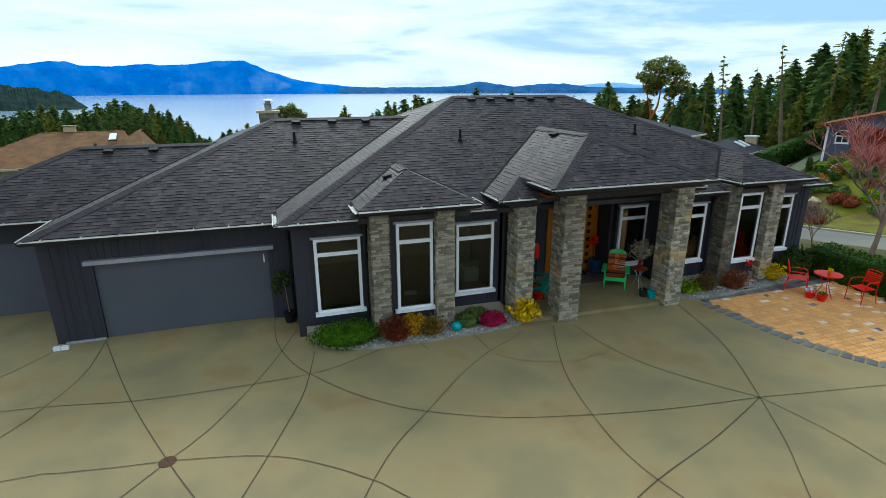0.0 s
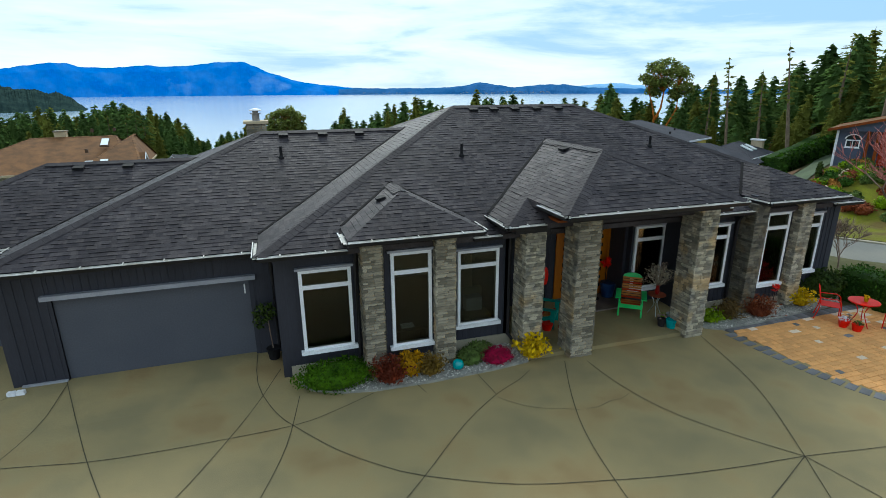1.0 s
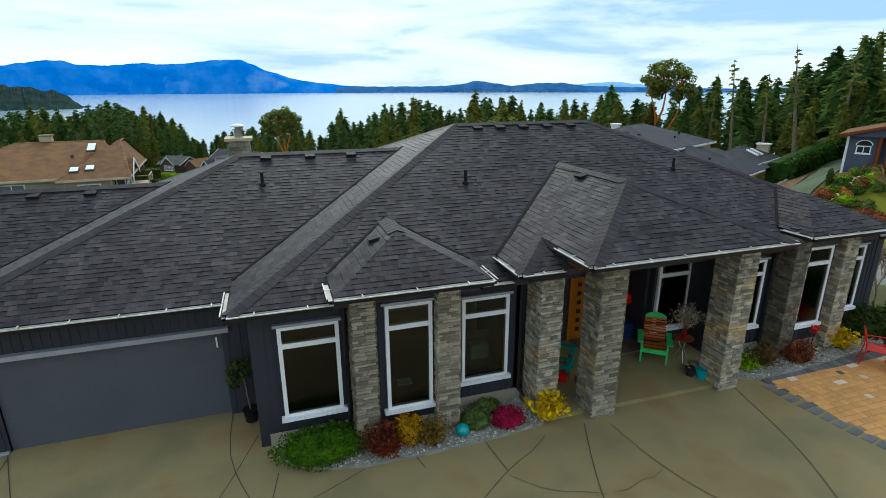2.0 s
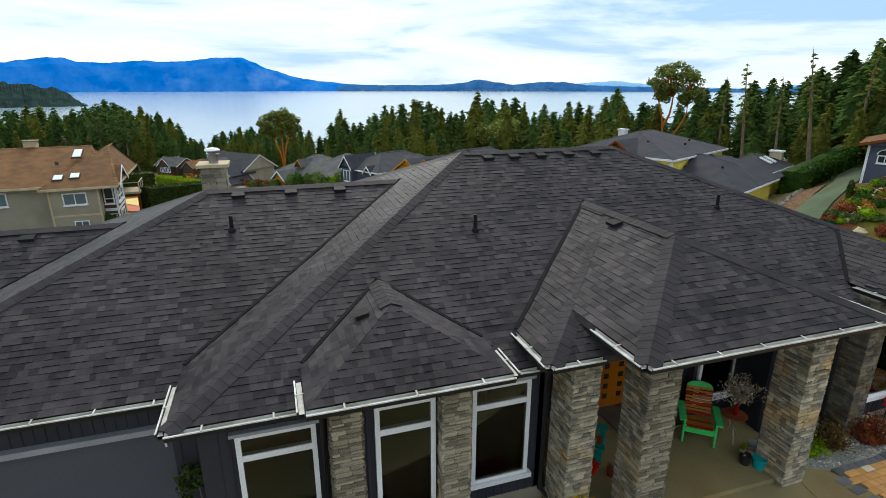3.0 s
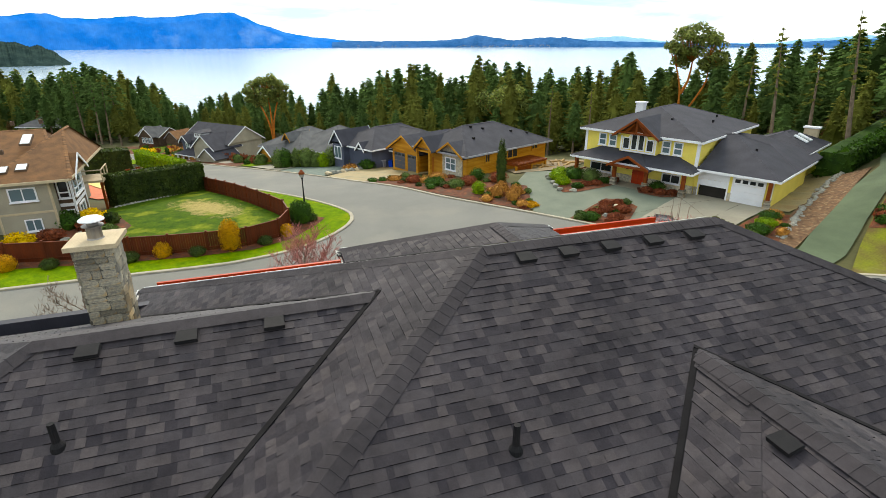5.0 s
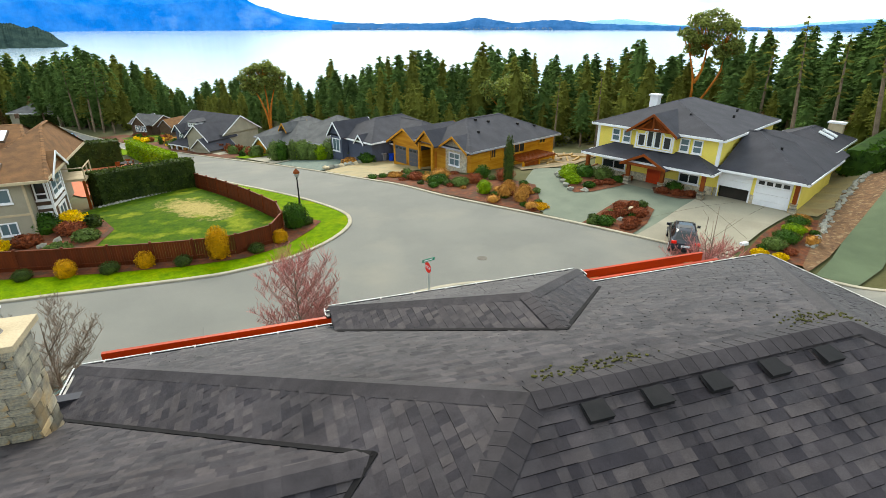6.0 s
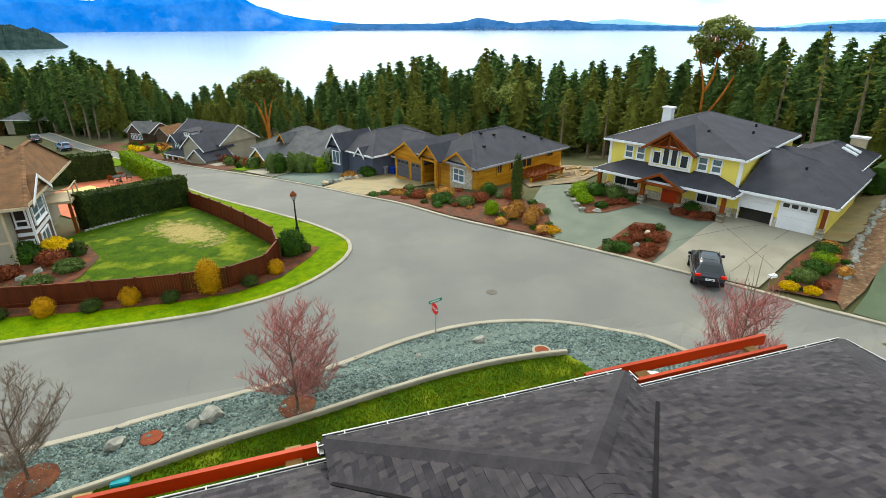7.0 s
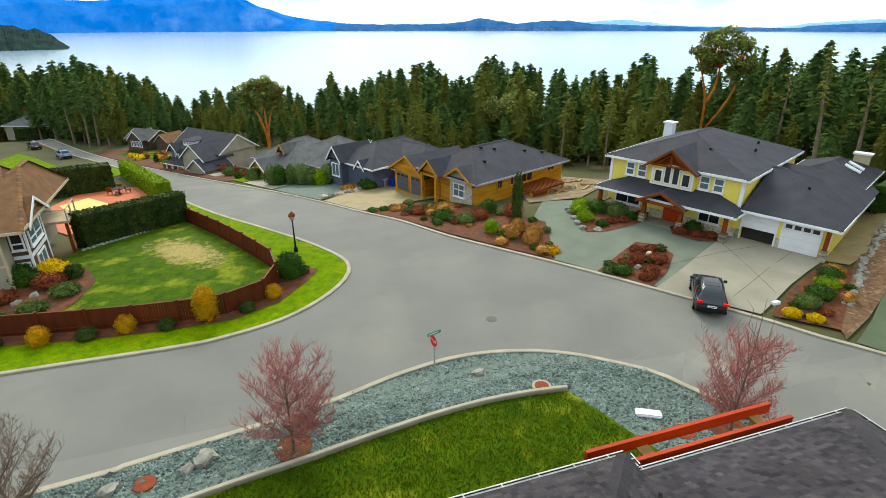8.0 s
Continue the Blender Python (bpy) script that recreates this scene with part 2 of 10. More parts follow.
M_RED = mat("red_paint", (0.75, 0.02, 0.012), (0.6, 0.015, 0.01), 4, 40, 0.4, 0.03)
M_BEAM = mat("red_beam", (0.46, 0.05, 0.012), (0.3, 0.03, 0.008), 1.5, 40, 0.55, 0.1, squash=(0.2, 1, 1))
M_WOOD = mat("weathered_wood", (0.36, 0.24, 0.11), (0.25, 0.16, 0.07), 3, 40, 0.7, 0.2)
M_FENCE = mat("stained_fence", (0.125, 0.032, 0.014), (0.085, 0.022, 0.01), 1.5, 30, 0.7, 0.15, each=0.2, squash=(1, 1, 0.15))
M_PAVER = mat("sand_paver", (0.76, 0.42, 0.2), (0.64, 0.35, 0.165), 2, 40, 0.85, 0.2, vary=0.12, each=0.12)
M_PAVERLT = mat("pale_paver", (0.82, 0.68, 0.55), (0.74, 0.6, 0.46), 2, 40, 0.85, 0.2, each=0.12, vary=0.12)
M_PAVERDK = mat("grey_paver", (0.17, 0.165, 0.17), (0.12, 0.115, 0.12), 2, 40, 0.85, 0.2, each=0.25)
M_YELLOW = mat("yellow_siding", (0.8, 0.66, 0.2), (0.72, 0.59, 0.17), 0.7, 20, 0.6, 0.05)
M_CEDAR = mat("cedar_siding", (0.52, 0.275, 0.07), (0.38, 0.175, 0.042), 1.2, 14, 0.6, 0.1, squash=(0.3, 0.3, 2.5))
M_BROWNROOF = mat("brown_shake", (0.19, 0.1, 0.05), (0.12, 0.065, 0.034), 1.2, 12, 0.9, 0.5, vary=0.35, fine_amt=0.4)
M_GREYROOF = mat("slate_grey_roof", (0.046, 0.045, 0.054), (0.034, 0.034, 0.041), 0.8, 14, 0.85, 0.3, vary=0.15, fine_amt=0.3)
M_PALEROOF = mat("weathered_grey_roof", (0.1, 0.1, 0.1), (0.068, 0.068, 0.07), 0.8, 12, 0.9, 0.3, vary=0.15)
M_BEIGE = mat("taupe_siding", (0.34, 0.31, 0.24), (0.28, 0.255, 0.2), 0.7, 16, 0.7, 0.05)
M_BROWNWALL = mat("brown_shingle_wall", (0.1, 0.065, 0.045), (0.07, 0.045, 0.03), 1.5, 16, 0.8, 0.1)
M_BLUEWALL = mat("slate_blue_wall", (0.09, 0.1, 0.14), (0.07, 0.08, 0.11), 1, 16, 0.7, 0.05)
M_TIMBER = mat("brown_timber", (0.22, 0.06, 0.02), (0.15, 0.04, 0.014), 2, 20, 0.6, 0.1)
M_POOL = mat("pool_deck", (0.5, 0.17, 0.1), (0.42, 0.14, 0.085), 0.5, 16, 0.8)
M_COVER = mat("pool_cover", (0.62, 0.5, 0.2), (0.56, 0.44, 0.16), 0.4, 10, 0.7)
M_BARK = mat("conifer_bark", (0.13, 0.1, 0.075), (0.08, 0.06, 0.045), 3, 20, 0.95, 0.5)
M_ARBBARK = mat("arbutus_bark", (0.5, 0.2, 0.065), (0.34, 0.125, 0.045), 1.5, 12, 0.7, 0.3)
M_CONIFER = mat("conifer_needles", (0.13, 0.195, 0.066), (0.09, 0.145, 0.053), 0.35, 3, 0.95, 0, vary=0.2, each=0.25, spec=0.05, leafy=0.5)
M_CONIFER2 = mat("warm_conifer_needles", (0.21, 0.22, 0.06), (0.15, 0.165, 0.048), 0.35, 3, 0.95, 0, vary=0.2, each=0.25, spec=0.05, leafy=0.5)
M_CONIFER3 = mat("russet_twigs", (0.26, 0.17, 0.08), (0.17, 0.12, 0.055), 0.35, 3, 0.95, 0, vary=0.3, each=0.2, spec=0.05, leafy=0.4)
M_PALEBARK = mat("pale_fir_bark", (0.2, 0.155, 0.11), (0.12, 0.092, 0.066), 2, 15, 0.95, 0.4)
M_ARBLEAF = mat("arbutus_leaf", (0.24, 0.27, 0.08), (0.14, 0.17, 0.05), 0.8, 6, 0.6, 0, vary=0.5, leafy=0.4)
M_HEDGE = mat("hedge_leaf", (0.05, 0.105, 0.015), (0.025, 0.06, 0.01), 1.5, 10, 0.75, 0, vary=0.5, leafy=0.3)
M_DKHEDGE = mat("dark_hedge_leaf", (0.06, 0.085, 0.018), (0.03, 0.05, 0.012), 1.5, 10, 0.75, 0, vary=0.5, leafy=0.3)
M_LIME = mat("lime_leaf", (0.22, 0.32, 0.02), (0.12, 0.2, 0.012), 2, 10, 0.75, 0, vary=0.4, leafy=0.3)
M_GOLD = mat("gold_leaf", (0.55, 0.3, 0.02), (0.36, 0.19, 0.012), 3, 14, 0.8, 0, vary=0.4, leafy=0.3)
M_YELLOWLEAF = mat("yellow_leaf", (0.75, 0.52, 0.03), (0.5, 0.34, 0.02), 3, 14, 0.8, 0, vary=0.4, leafy=0.3)
M_RUST = mat("rust_leaf", (0.25, 0.085, 0.045), (0.15, 0.05, 0.03), 3, 14, 0.8, 0, vary=0.5, leafy=0.3)
M_MAGENTA = mat("magenta_leaf", (0.3, 0.012, 0.05), (0.18, 0.008, 0.03), 3, 14, 0.8, 0, vary=0.5)
M_SAGE = mat("sage_leaf", (0.12, 0.17, 0.05), (0.07, 0.1, 0.03), 3, 14, 0.8, 0, vary=0.4, leafy=0.3)
M_TAN = mat("tan_grass", (0.4, 0.21, 0.07), (0.28, 0.14, 0.05), 3, 14, 0.85, 0, vary=0.4)
M_TWIG = mat("pink_twig", (0.5, 0.22, 0.2), (0.36, 0.155, 0.14), 3, 14, 0.8, 0, vary=0.35)
M_TWIGGREY = mat("grey_twig", (0.27, 0.2, 0.16), (0.19, 0.14, 0.11), 3, 14, 0.85, 0, vary=0.3)
# pale base colour carries the sky's sheen; the water itself is dark
M_SEA = mat("sea", (0.32, 0.42, 0.51), (0.28, 0.38, 0.48), 0.002, 0.35, 0.16, 0.2, spec=0.5, fine_amt=0.05)
# distance haze is put into these colours and their emission
M_MOUNT = mat("haze_glow_mountain", (0.06, 0.16, 0.40), (0.035, 0.12, 0.36), 0.006, 0.03, 1.0, 0, emit=0.6, fine_amt=0.2, spec=0.0, spots=(0.1, 0.2, 0.42), spot_scale=0.0035, spot_at=0.64)
M_MOUNT2 = mat("haze_glow_shore", (0.055, 0.12, 0.25), (0.035, 0.09, 0.2), 0.01, 0.06, 1.0, 0, emit=0.4, fine_amt=0.35, spec=0.0)
M_HAZE = mat("haze_glow_range", (0.24, 0.4, 0.58), (0.21, 0.36, 0.55), 0.004, 0.05, 1.0, 0, emit=0.6, fine_amt=0.05, spec=0.0)
M_HEADLAND = mat("haze_glow_headland", (0.036, 0.056, 0.05), (0.02, 0.034, 0.033), 0.05, 0.3, 1.0, 0, emit=0.12, fine_amt=0.5, spec=0.0)
M_TOWN = mat("far_town_walls", (0.3, 0.34, 0.4), (0.2, 0.24, 0.3), 0.02, 0.2, 0.9, 0, spec=0.0, vary=0.3)
M_BLACK = mat("black_plastic", (0.013, 0.012, 0.013), (0.008, 0.008, 0.009), 4, 40, 0.7, spec=0.15)
M_STEEL = mat("galvanised_steel", (0.6, 0.62, 0.64), (0.5, 0.52, 0.54), 4, 40, 0.35, metal=0.9)
M_SMOKED = mat("smoked_steel", (0.3, 0.28, 0.26), (0.1, 0.09, 0.085), 3, 20, 0.4, metal=0.8, squash=(1, 1, 0.2))
M_CREAMSLAB = mat("cream_slab", (0.52, 0.43, 0.3), (0.44, 0.36, 0.25), 2, 30, 0.8, 0.1)
# near-black colour stands in for an unlit room
M_ROOMSHADE = mat("interior_shade", (0.03, 0.026, 0.022), (0.02, 0.018, 0.016), 1, 10, 0.9)


def glass(name, tint=(0.02, 0.024, 0.026), rough=0.04):
    m = bpy.data.materials.new(name)
    m.use_nodes = True
    b = m.node_tree.nodes["Principled BSDF"]
    b.inputs["Base Color"].default_value = (*tint, 1)
    b.inputs["Roughness"].default_value = rough
    b.inputs["Specular IOR Level"].default_value = 0.5
    b.inputs["IOR"].default_value = 1.5
    return m


M_GLASS = glass("window_glass")
M_PANE = glass("pale_window_glass", (0.10, 0.15, 0.17), 0.05)
M_SKYLIGHT = glass("skylight_glass", (0.8, 0.84, 0.86), 0.12)

# ---- building kit ----
def link_mesh(name, bm, material, parent=None):
    me = bpy.data.meshes.new(name)
    bm.to_mesh(me)
    bm.free()
    if material:
        me.materials.append(material)
    ob = new(name, me)
    if parent:
        ob.parent = parent
    return ob


def part(name, bm, material, parent, label=""):
    ob = link_mesh(name, bm, material, parent)
    return tagged(ob, label) if label else ob


def thing(name, label, category, m=None, group="", kind=""):
    ob = new(name)
    ob.empty_display_size = 0.2
    if m is not None:
        ob.matrix_basis = m
    return tagged(ob, label, category, group, kind)


def box(bm, x0, x1, y0, y1, z0, z1, m=None, bevel=0.0):
    b = bmesh.new() if bevel else bm
    r = bmesh.ops.create_cube(b, size=1)
    vs = r["verts"]
    bmesh.ops.scale(b, vec=(x1 - x0, y1 - y0, z1 - z0), verts=vs)
    bmesh.ops.translate(b, vec=((x0 + x1) / 2, (y0 + y1) / 2, (z0 + z1) / 2), verts=vs)
    if bevel:
        bmesh.ops.bevel(b, geom=b.edges[:], offset=bevel, segments=2, affect="EDGES")
        vs = join(bm, b)
    if m is not None:
        bmesh.ops.transform(bm, matrix=m, verts=vs)
    return vs


def join(bm, other):
    """Adds other's faces to bm, frees other, returns the new vertices."""
    made = {v: bm.verts.new(v.co) for v in other.verts}
    for f in other.faces:
        bm.faces.new([made[v] for v in f.verts])
    other.free()
    return list(made.values())


def boxes(*specs):
    bm = bmesh.new()
    for s in specs:
        box(bm, *s)
    return bm


def prism(bm, poly, z0, z1):
    """An upright prism over a plan outline."""
    lo = [bm.verts.new((x, y, z0)) for x, y in poly]
    hi = [bm.verts.new((x, y, z1)) for x, y in poly]
    n = len(poly)
    bm.faces.new(lo[::-1])
    bm.faces.new(hi)
    for i in range(n):
        bm.faces.new((lo[i], lo[(i + 1) % n], hi[(i + 1) % n], hi[i]))
    return lo + hi


def slab(bm, pts, down=0.1):
    """A flat plate under a 3D outline."""
    top = [bm.verts.new(p) for p in pts]
    bot = [bm.verts.new((p[0], p[1], p[2] - down)) for p in pts]
    n = len(pts)
    bm.faces.new(top)
    bm.faces.new(bot[::-1])
    for i in range(n):
        bm.faces.new((top[i], bot[i], bot[(i + 1) % n], top[(i + 1) % n]))


def tube(bm, pts, radii, sides=6, cap=True):
    """A tapered tube along points."""
    rings = []
    for i, p in enumerate(pts):
        a, b = Vector(pts[max(i - 1, 0)]), Vector(pts[min(i + 1, len(pts) - 1)])
        q = (b - a).normalized().to_track_quat("Z", "Y") if (b - a).length > 1e-6 else Matrix.Identity(3).to_quaternion()
        r = radii[i] if isinstance(radii, (list, tuple)) else radii
        rings.append([bm.verts.new(Vector(p) + q @ Vector((r * math.cos(k * math.tau / sides), r * math.sin(k * math.tau / sides), 0))) for k in range(sides)])
    for r0, r1 in zip(rings, rings[1:]):
        for k in range(sides):
            bm.faces.new((r0[k], r0[(k + 1) % sides], r1[(k + 1) % sides], r1[k]))
    if cap:
        bm.faces.new(rings[0][::-1])
        bm.faces.new(rings[-1])


def lathe(bm, profile, sides=16, at=(0, 0, 0)):
    """A turned shape from (radius, height) pairs."""
    tube(bm, [(at[0], at[1], at[2] + z + 1e-4 * i) for i, (r, z) in enumerate(profile)], [max(r, 0.001) for r, z in profile], sides)


def smooth01(a, b, v):
    t = min(max((v - a) / (b - a), 0.0), 1.0)
    return t * t * (3 - 2 * t)


def curve_pts(ctrl, step=0.6):
    """Points along a smooth line through plan points."""
    P = [Vector((*c, 0)) if len(c) == 2 else Vector(c) for c in ctrl]
    out = []
    for i in range(len(P) - 1):
        p0, p1, p2, p3 = P[max(i - 1, 0)], P[i], P[i + 1], P[min(i + 2, len(P) - 1)]
        n = max(2, int((p2 - p1).length / step))
        for k in range(n):
            t = k / n
            out.append(0.5 * ((2 * p1) + (p2 - p0) * t + (2 * p0 - 5 * p1 + 4 * p2 - p3) * t * t + (3 * p1 - p0 - 3 * p2 + p3) * t ** 3))
    out.append(P[-1])
    return out


def leaf_cloud(bm, rng, centre, radii, n, size, flat=0.0):
    """Leaf clumps over an uneven ellipsoid: small tilted triangles and quads."""
    c = Vector(centre)
    for _ in range(n):
        d = Vector((rng.gauss(0, 1), rng.gauss(0, 1), rng.gauss(0, 1)))
        d.normalize()
        k = 0.72 + 0.32 * rng.random() + 0.12 * math.sin(5 * d.x + 3 * d.z + c.x) * math.cos(4 * d.y + c.y)
        p = c + Vector((d.x * radii[0] * k, d.y * radii[1] * k, d.z * radii[2] * k))
        a = Vector((rng.gauss(0, 1), rng.gauss(0, 1), rng.gauss(0, 1) * (1 - flat))).normalized()
        b = a.cross(d + Vector((rng.gauss(0, 0.5), rng.gauss(0, 0.5), rng.gauss(0, 0.5)))).normalized()
        s = size * rng.uniform(0.6, 1.4)
        bm.faces.new([bm.verts.new(p + a * s), bm.verts.new(p + b * s * 0.55), bm.verts.new(p - a * s), bm.verts.new(p - b * s * 0.55)])


def grid_lines(lo, hi, step, far):
    v = list(np.arange(lo, hi + 0.01, step))
    a, b, d = lo, hi, step
    while b < far:
        d *= 1.35
        a, b = a - d, b + d
        v = [a] + v + [b]
    return v


def ground_sheet():
    xs, ys = grid_lines(-40, 80, 1.25, 2600), grid_lines(-24, 120, 1.25, 2600)
    ys = [y for y in ys if y < 700]
    verts = [(x, y, T(x, y) - 0.07) for y in ys for x in xs]
    n = len(xs)
    faces = [(j * n + i, j * n + i + 1, (j + 1) * n + i + 1, (j + 1) * n + i) for j in range(len(ys) - 1) for i in range(n - 1)]
    me = bpy.data.meshes.new("ground")
    me.from_pydata(verts, [], faces)
    me.materials.append(M_GROUND)
    tagged(new("ground", me), "sloping forest ground with dry grass and needles", "ground", kind="structure")


def drape(name, poly, material, off, label, category, step=1.5, parent=None, kind="structure"):
    """A plan outline laid on the ground, a little above it."""
    bm = bmesh.new()
    bm.faces.new([bm.verts.new((x, y, 0)) for x, y in poly]).normal_update()
    bmesh.ops.triangulate(bm, faces=bm.faces[:])
    for k in (0, 1):
        lo, hi = min(p[k] for p in poly), max(p[k] for p in poly)
        v = math.ceil(lo / step) * step
        while v < hi:
            no = (1, 0, 0) if k == 0 else (0, 1, 0)
            co = (v, 0, 0) if k == 0 else (0, v, 0)
            bmesh.ops.bisect_plane(bm, geom=bm.verts[:] + bm.edges[:] + bm.faces[:], plane_co=co, plane_no=no)
            v += step
    for v in bm.verts:
        v.co.z = T(v.co.x, v.co.y) + off
    bmesh.ops.recalc_face_normals(bm, faces=bm.faces[:])
    if bm.faces and sum(f.normal.z for f in bm.faces) < 0:
        bmesh.ops.reverse_faces(bm, faces=bm.faces[:])
    ob = link_mesh(name, bm, material, parent)
    return tagged(ob, label, category, kind=kind)


def kerb_line(name, ctrl, label, width=0.3, height=0.13, base=0.0, close=False, material=None):
    """A kerb swept along a plan line."""
    pts = curve_pts(ctrl, 0.8)
    bm = bmesh.new()
    rings = []
    for i, p in enumerate(pts):
        d = (pts[min(i + 1, len(pts) - 1)] - pts[max(i - 1, 0)]).normalized()
        s = Vector((-d.y, d.x, 0)) * width / 2
        z = T(p.x, p.y) + base
        rings.append([bm.verts.new((p.x - s.x, p.y - s.y, z - 0.2)), bm.verts.new((p.x - s.x, p.y - s.y, z + height * 0.8)), bm.verts.new((p.x - s.x * 0.7, p.y - s.y * 0.7, z + height)),
                      bm.verts.new((p.x + s.x * 0.7, p.y + s.y * 0.7, z + height)), bm.verts.new((p.x + s.x, p.y + s.y, z + height * 0.8)), bm.verts.new((p.x + s.x, p.y + s.y, z - 0.2))])
    for a, b in zip(rings, rings[1:]):
        for k in range(5):
            bm.faces.new((a[k], b[k], b[k + 1], a[k + 1]))
    return tagged(link_mesh(name, bm, material or M_KERB), label, "kerb", kind="structure")


KERB_NEAR = [(-70, 35.5), (-30, 35.0), (-4.7, 36.2), (-1.75, 36.55), (0.4, 36.95), (3.0, 37.6), (5.65, 38.3), (9.6, 39.55), (12.1, 40.05), (13.6, 40.15), (15.4, 40.0), (17.9, 39.3), (20.0, 38.1), (21.3, 36.4), (22.2, 34.3), (23.2, 32.2), (27.5, 24.0), (38.0, 7.0), (56, -18)]

# ---- ground levels ----
def ramp01(a, b, v):
    t = min(max((v - a) / (b - a), 0.0), 1.0)  # a may exceed b for a falling ramp
    return t * t * (3 - 2 * t)


def soft_pos(v, w=6.0):
    return 0.0 if v < -w else (v if v > w else (v + w) ** 2 / (4 * w))


def T(x, y):
    """Height of the ground: the drive's plateau, the lawn and road below it, the fall to the sea, the bank beside the road."""
    inside = -13 < x < 18.2
    a = ramp01(23.3, 24.2, y) if inside else ramp01(15, 32, y)
    s = (x - 33) * 0.8 + (y - 29) * 0.6
    q = (x - 33) * 0.6 - (y - 29) * 0.8
    b = ramp01(-18, -5.5, s)
    top = 0.16 * ramp01(11.5, 13.6, y) * ramp01(2.0, 0.0, x) if y < 16 else (0.16 if x < 1 else 0.0)
    low = -4.25 - 0.85 * ramp01(35.4, 39.0, y + 0.12 * max(0.0, -x) + 0.35 * max(0.0, x - 18.5))
    low += 0.6 * ramp01(2, 26, q)
    z = top + (low - top) * max(a, b)
    # beyond the road
    start = 61 + 0.12 * max(0.0, min(x, 60.0) - 15)
    k = ramp01(12, 42, x)
    z -= (0.115 + 0.06 * k) * soft_pos(y - start) - 0.055 * (1 - k) * soft_pos(y - 118, 20)
    z -= 0.28 * soft_pos(y - 185, 20)
    z += 3.5 * ramp01(7, 22, s) * ramp01(-4, 6, q)
    z += 0.05 * soft_pos(x - 62, 8) * ramp01(15, 35, y) * ramp01(95, 65, y)
    z += 0.47 * ramp01(-6, 2, (x - 34) * 0.9 + (y - 51) * 0.44) * ramp01(33, 40, y) * ramp01(68, 60, y) * ramp01(64, 56, x)
    return max(z, -70.0)
KERB_LEFT = [(-70, 46.7), (-30, 46.2), (-9.5, 46.1), (-1.2, 45.95), (1.6, 46.25), (4.6, 47.2), (7.1, 49.0), (9.0, 51.4), (9.6, 53.4), (9.25, 55.4), (7.2, 59.25), (3.6, 65.0), (-0.9, 73.0), (-5.3, 82.4), (-10.4, 94.6), (-14.0, 103.6), (-17.6, 113.3), (-25.0, 126.8), (-37.5, 146.6), (-51, 171)]
KERB_RIGHT = [(70, -18), (50, 10), (39.5, 27.0), (35.7, 33.2), (34.0, 35.6), (32.6, 38.0), (28.7, 43.7), (26.4, 46.9), (24.2, 49.8), (21.4, 53.3), (18.4, 57.3), (15.6, 62.8), (12.95, 67.4), (9.5, 74.6), (4.5, 84.0), (-1.9, 94.5), (-10.2, 108.2), (-18, 120.5), (-33.3, 145.5), (-49, 175)]


def xy(pts):
    return [(p.x, p.y) for p in pts]


ground_sheet()
road_poly = xy(curve_pts(KERB_NEAR, 1.5)) + xy(curve_pts(KERB_RIGHT, 1.5)) + xy(curve_pts(KERB_LEFT, 1.5))[::-1]
drape("road", road_poly, M_ASPHALT, 0.012, "smooth grey asphalt road with a junction", "road", 1.6)
kerb_line("kerb_near", KERB_NEAR, "pale concrete kerb along the gravel bank")
kerb_line("kerb_left", KERB_LEFT, "pale concrete kerb along the verge")
kerb_line("kerb_right", KERB_RIGHT, "pale concrete kerb along the gardens")

# the drive: coloured concrete
drive_poly = [(-26, -26), (24, -26), (24, 0), (16, 6), (13.6, 7.2), (12.3, 11.4), (12.2, 13.0), (0.4, 13.9), (-5.0, 13.9), (-5.0, 16.4), (-14, 16.4), (-26, 14)]
drape("driveway", drive_poly, M_CONC, 0.0, "buff green brushed concrete driveway", "driveway", 0.8)

# sea and far land
bm = bmesh.new()
n_r = 48
SEA = -45.0
vs = [[bm.verts.new((r * math.sin(a), r * math.cos(a), SEA)) for a in [radians(-70 + 150 * i / n_r) for i in range(n_r + 1)]] for r in (150, 400, 900, 1800, 3200, 4700)]
for a, b in zip(vs, vs[1:]):
    for i in range(n_r):
        bm.faces.new((a[i], a[i + 1], b[i + 1], b[i]))
tagged(link_mesh("water", bm, M_SEA), "calm pale sea inlet under cloud", "sea", kind="structure")


def far_ridge(name, radius, depth, az0, az1, profile, material, label, rough=4.0, n=260):
    """A range of hills on an arc; profile gives its height in metres by azimuth in degrees."""
    bm = bmesh.new()
    rows = []
    for k, (dr, f) in enumerate(((0, 0.0), (depth * 0.15, 0.35), (depth * 0.45, 0.8), (depth * 0.75, 1.0), (depth, 0.6))):
        row = []
        for i in range(n + 1):
            az = az0 + (az1 - az0) * i / n
            h = max(0.0, profile(az))
            j = noise.noise(Vector((az * 1.7, k * 3.1, radius * 0.01))) + 0.5 * noise.noise(Vector((az * 6.0, k * 5.1, 3.0))) + 0.45 * noise.noise(Vector((az * 31.0, k * 7.3, 5.0)))
            z = SEA - 1 + (h * f + (j * rough * f * min(1.0, h / 20.0)))
            r = radius + dr + 12 * noise.noise(Vector((az * 3, k, 7.7)))
            row.append(bm.verts.new((r * math.sin(radians(az)), r * math.cos(radians(az)), z)))
        rows.append(row)
    for a, b in zip(rows, rows[1:]):
        for i in range(n):
            bm.faces.new((a[i], a[i + 1], b[i + 1], b[i]))
    tagged(link_mesh(name, bm, material), label, "hills", kind="structure")


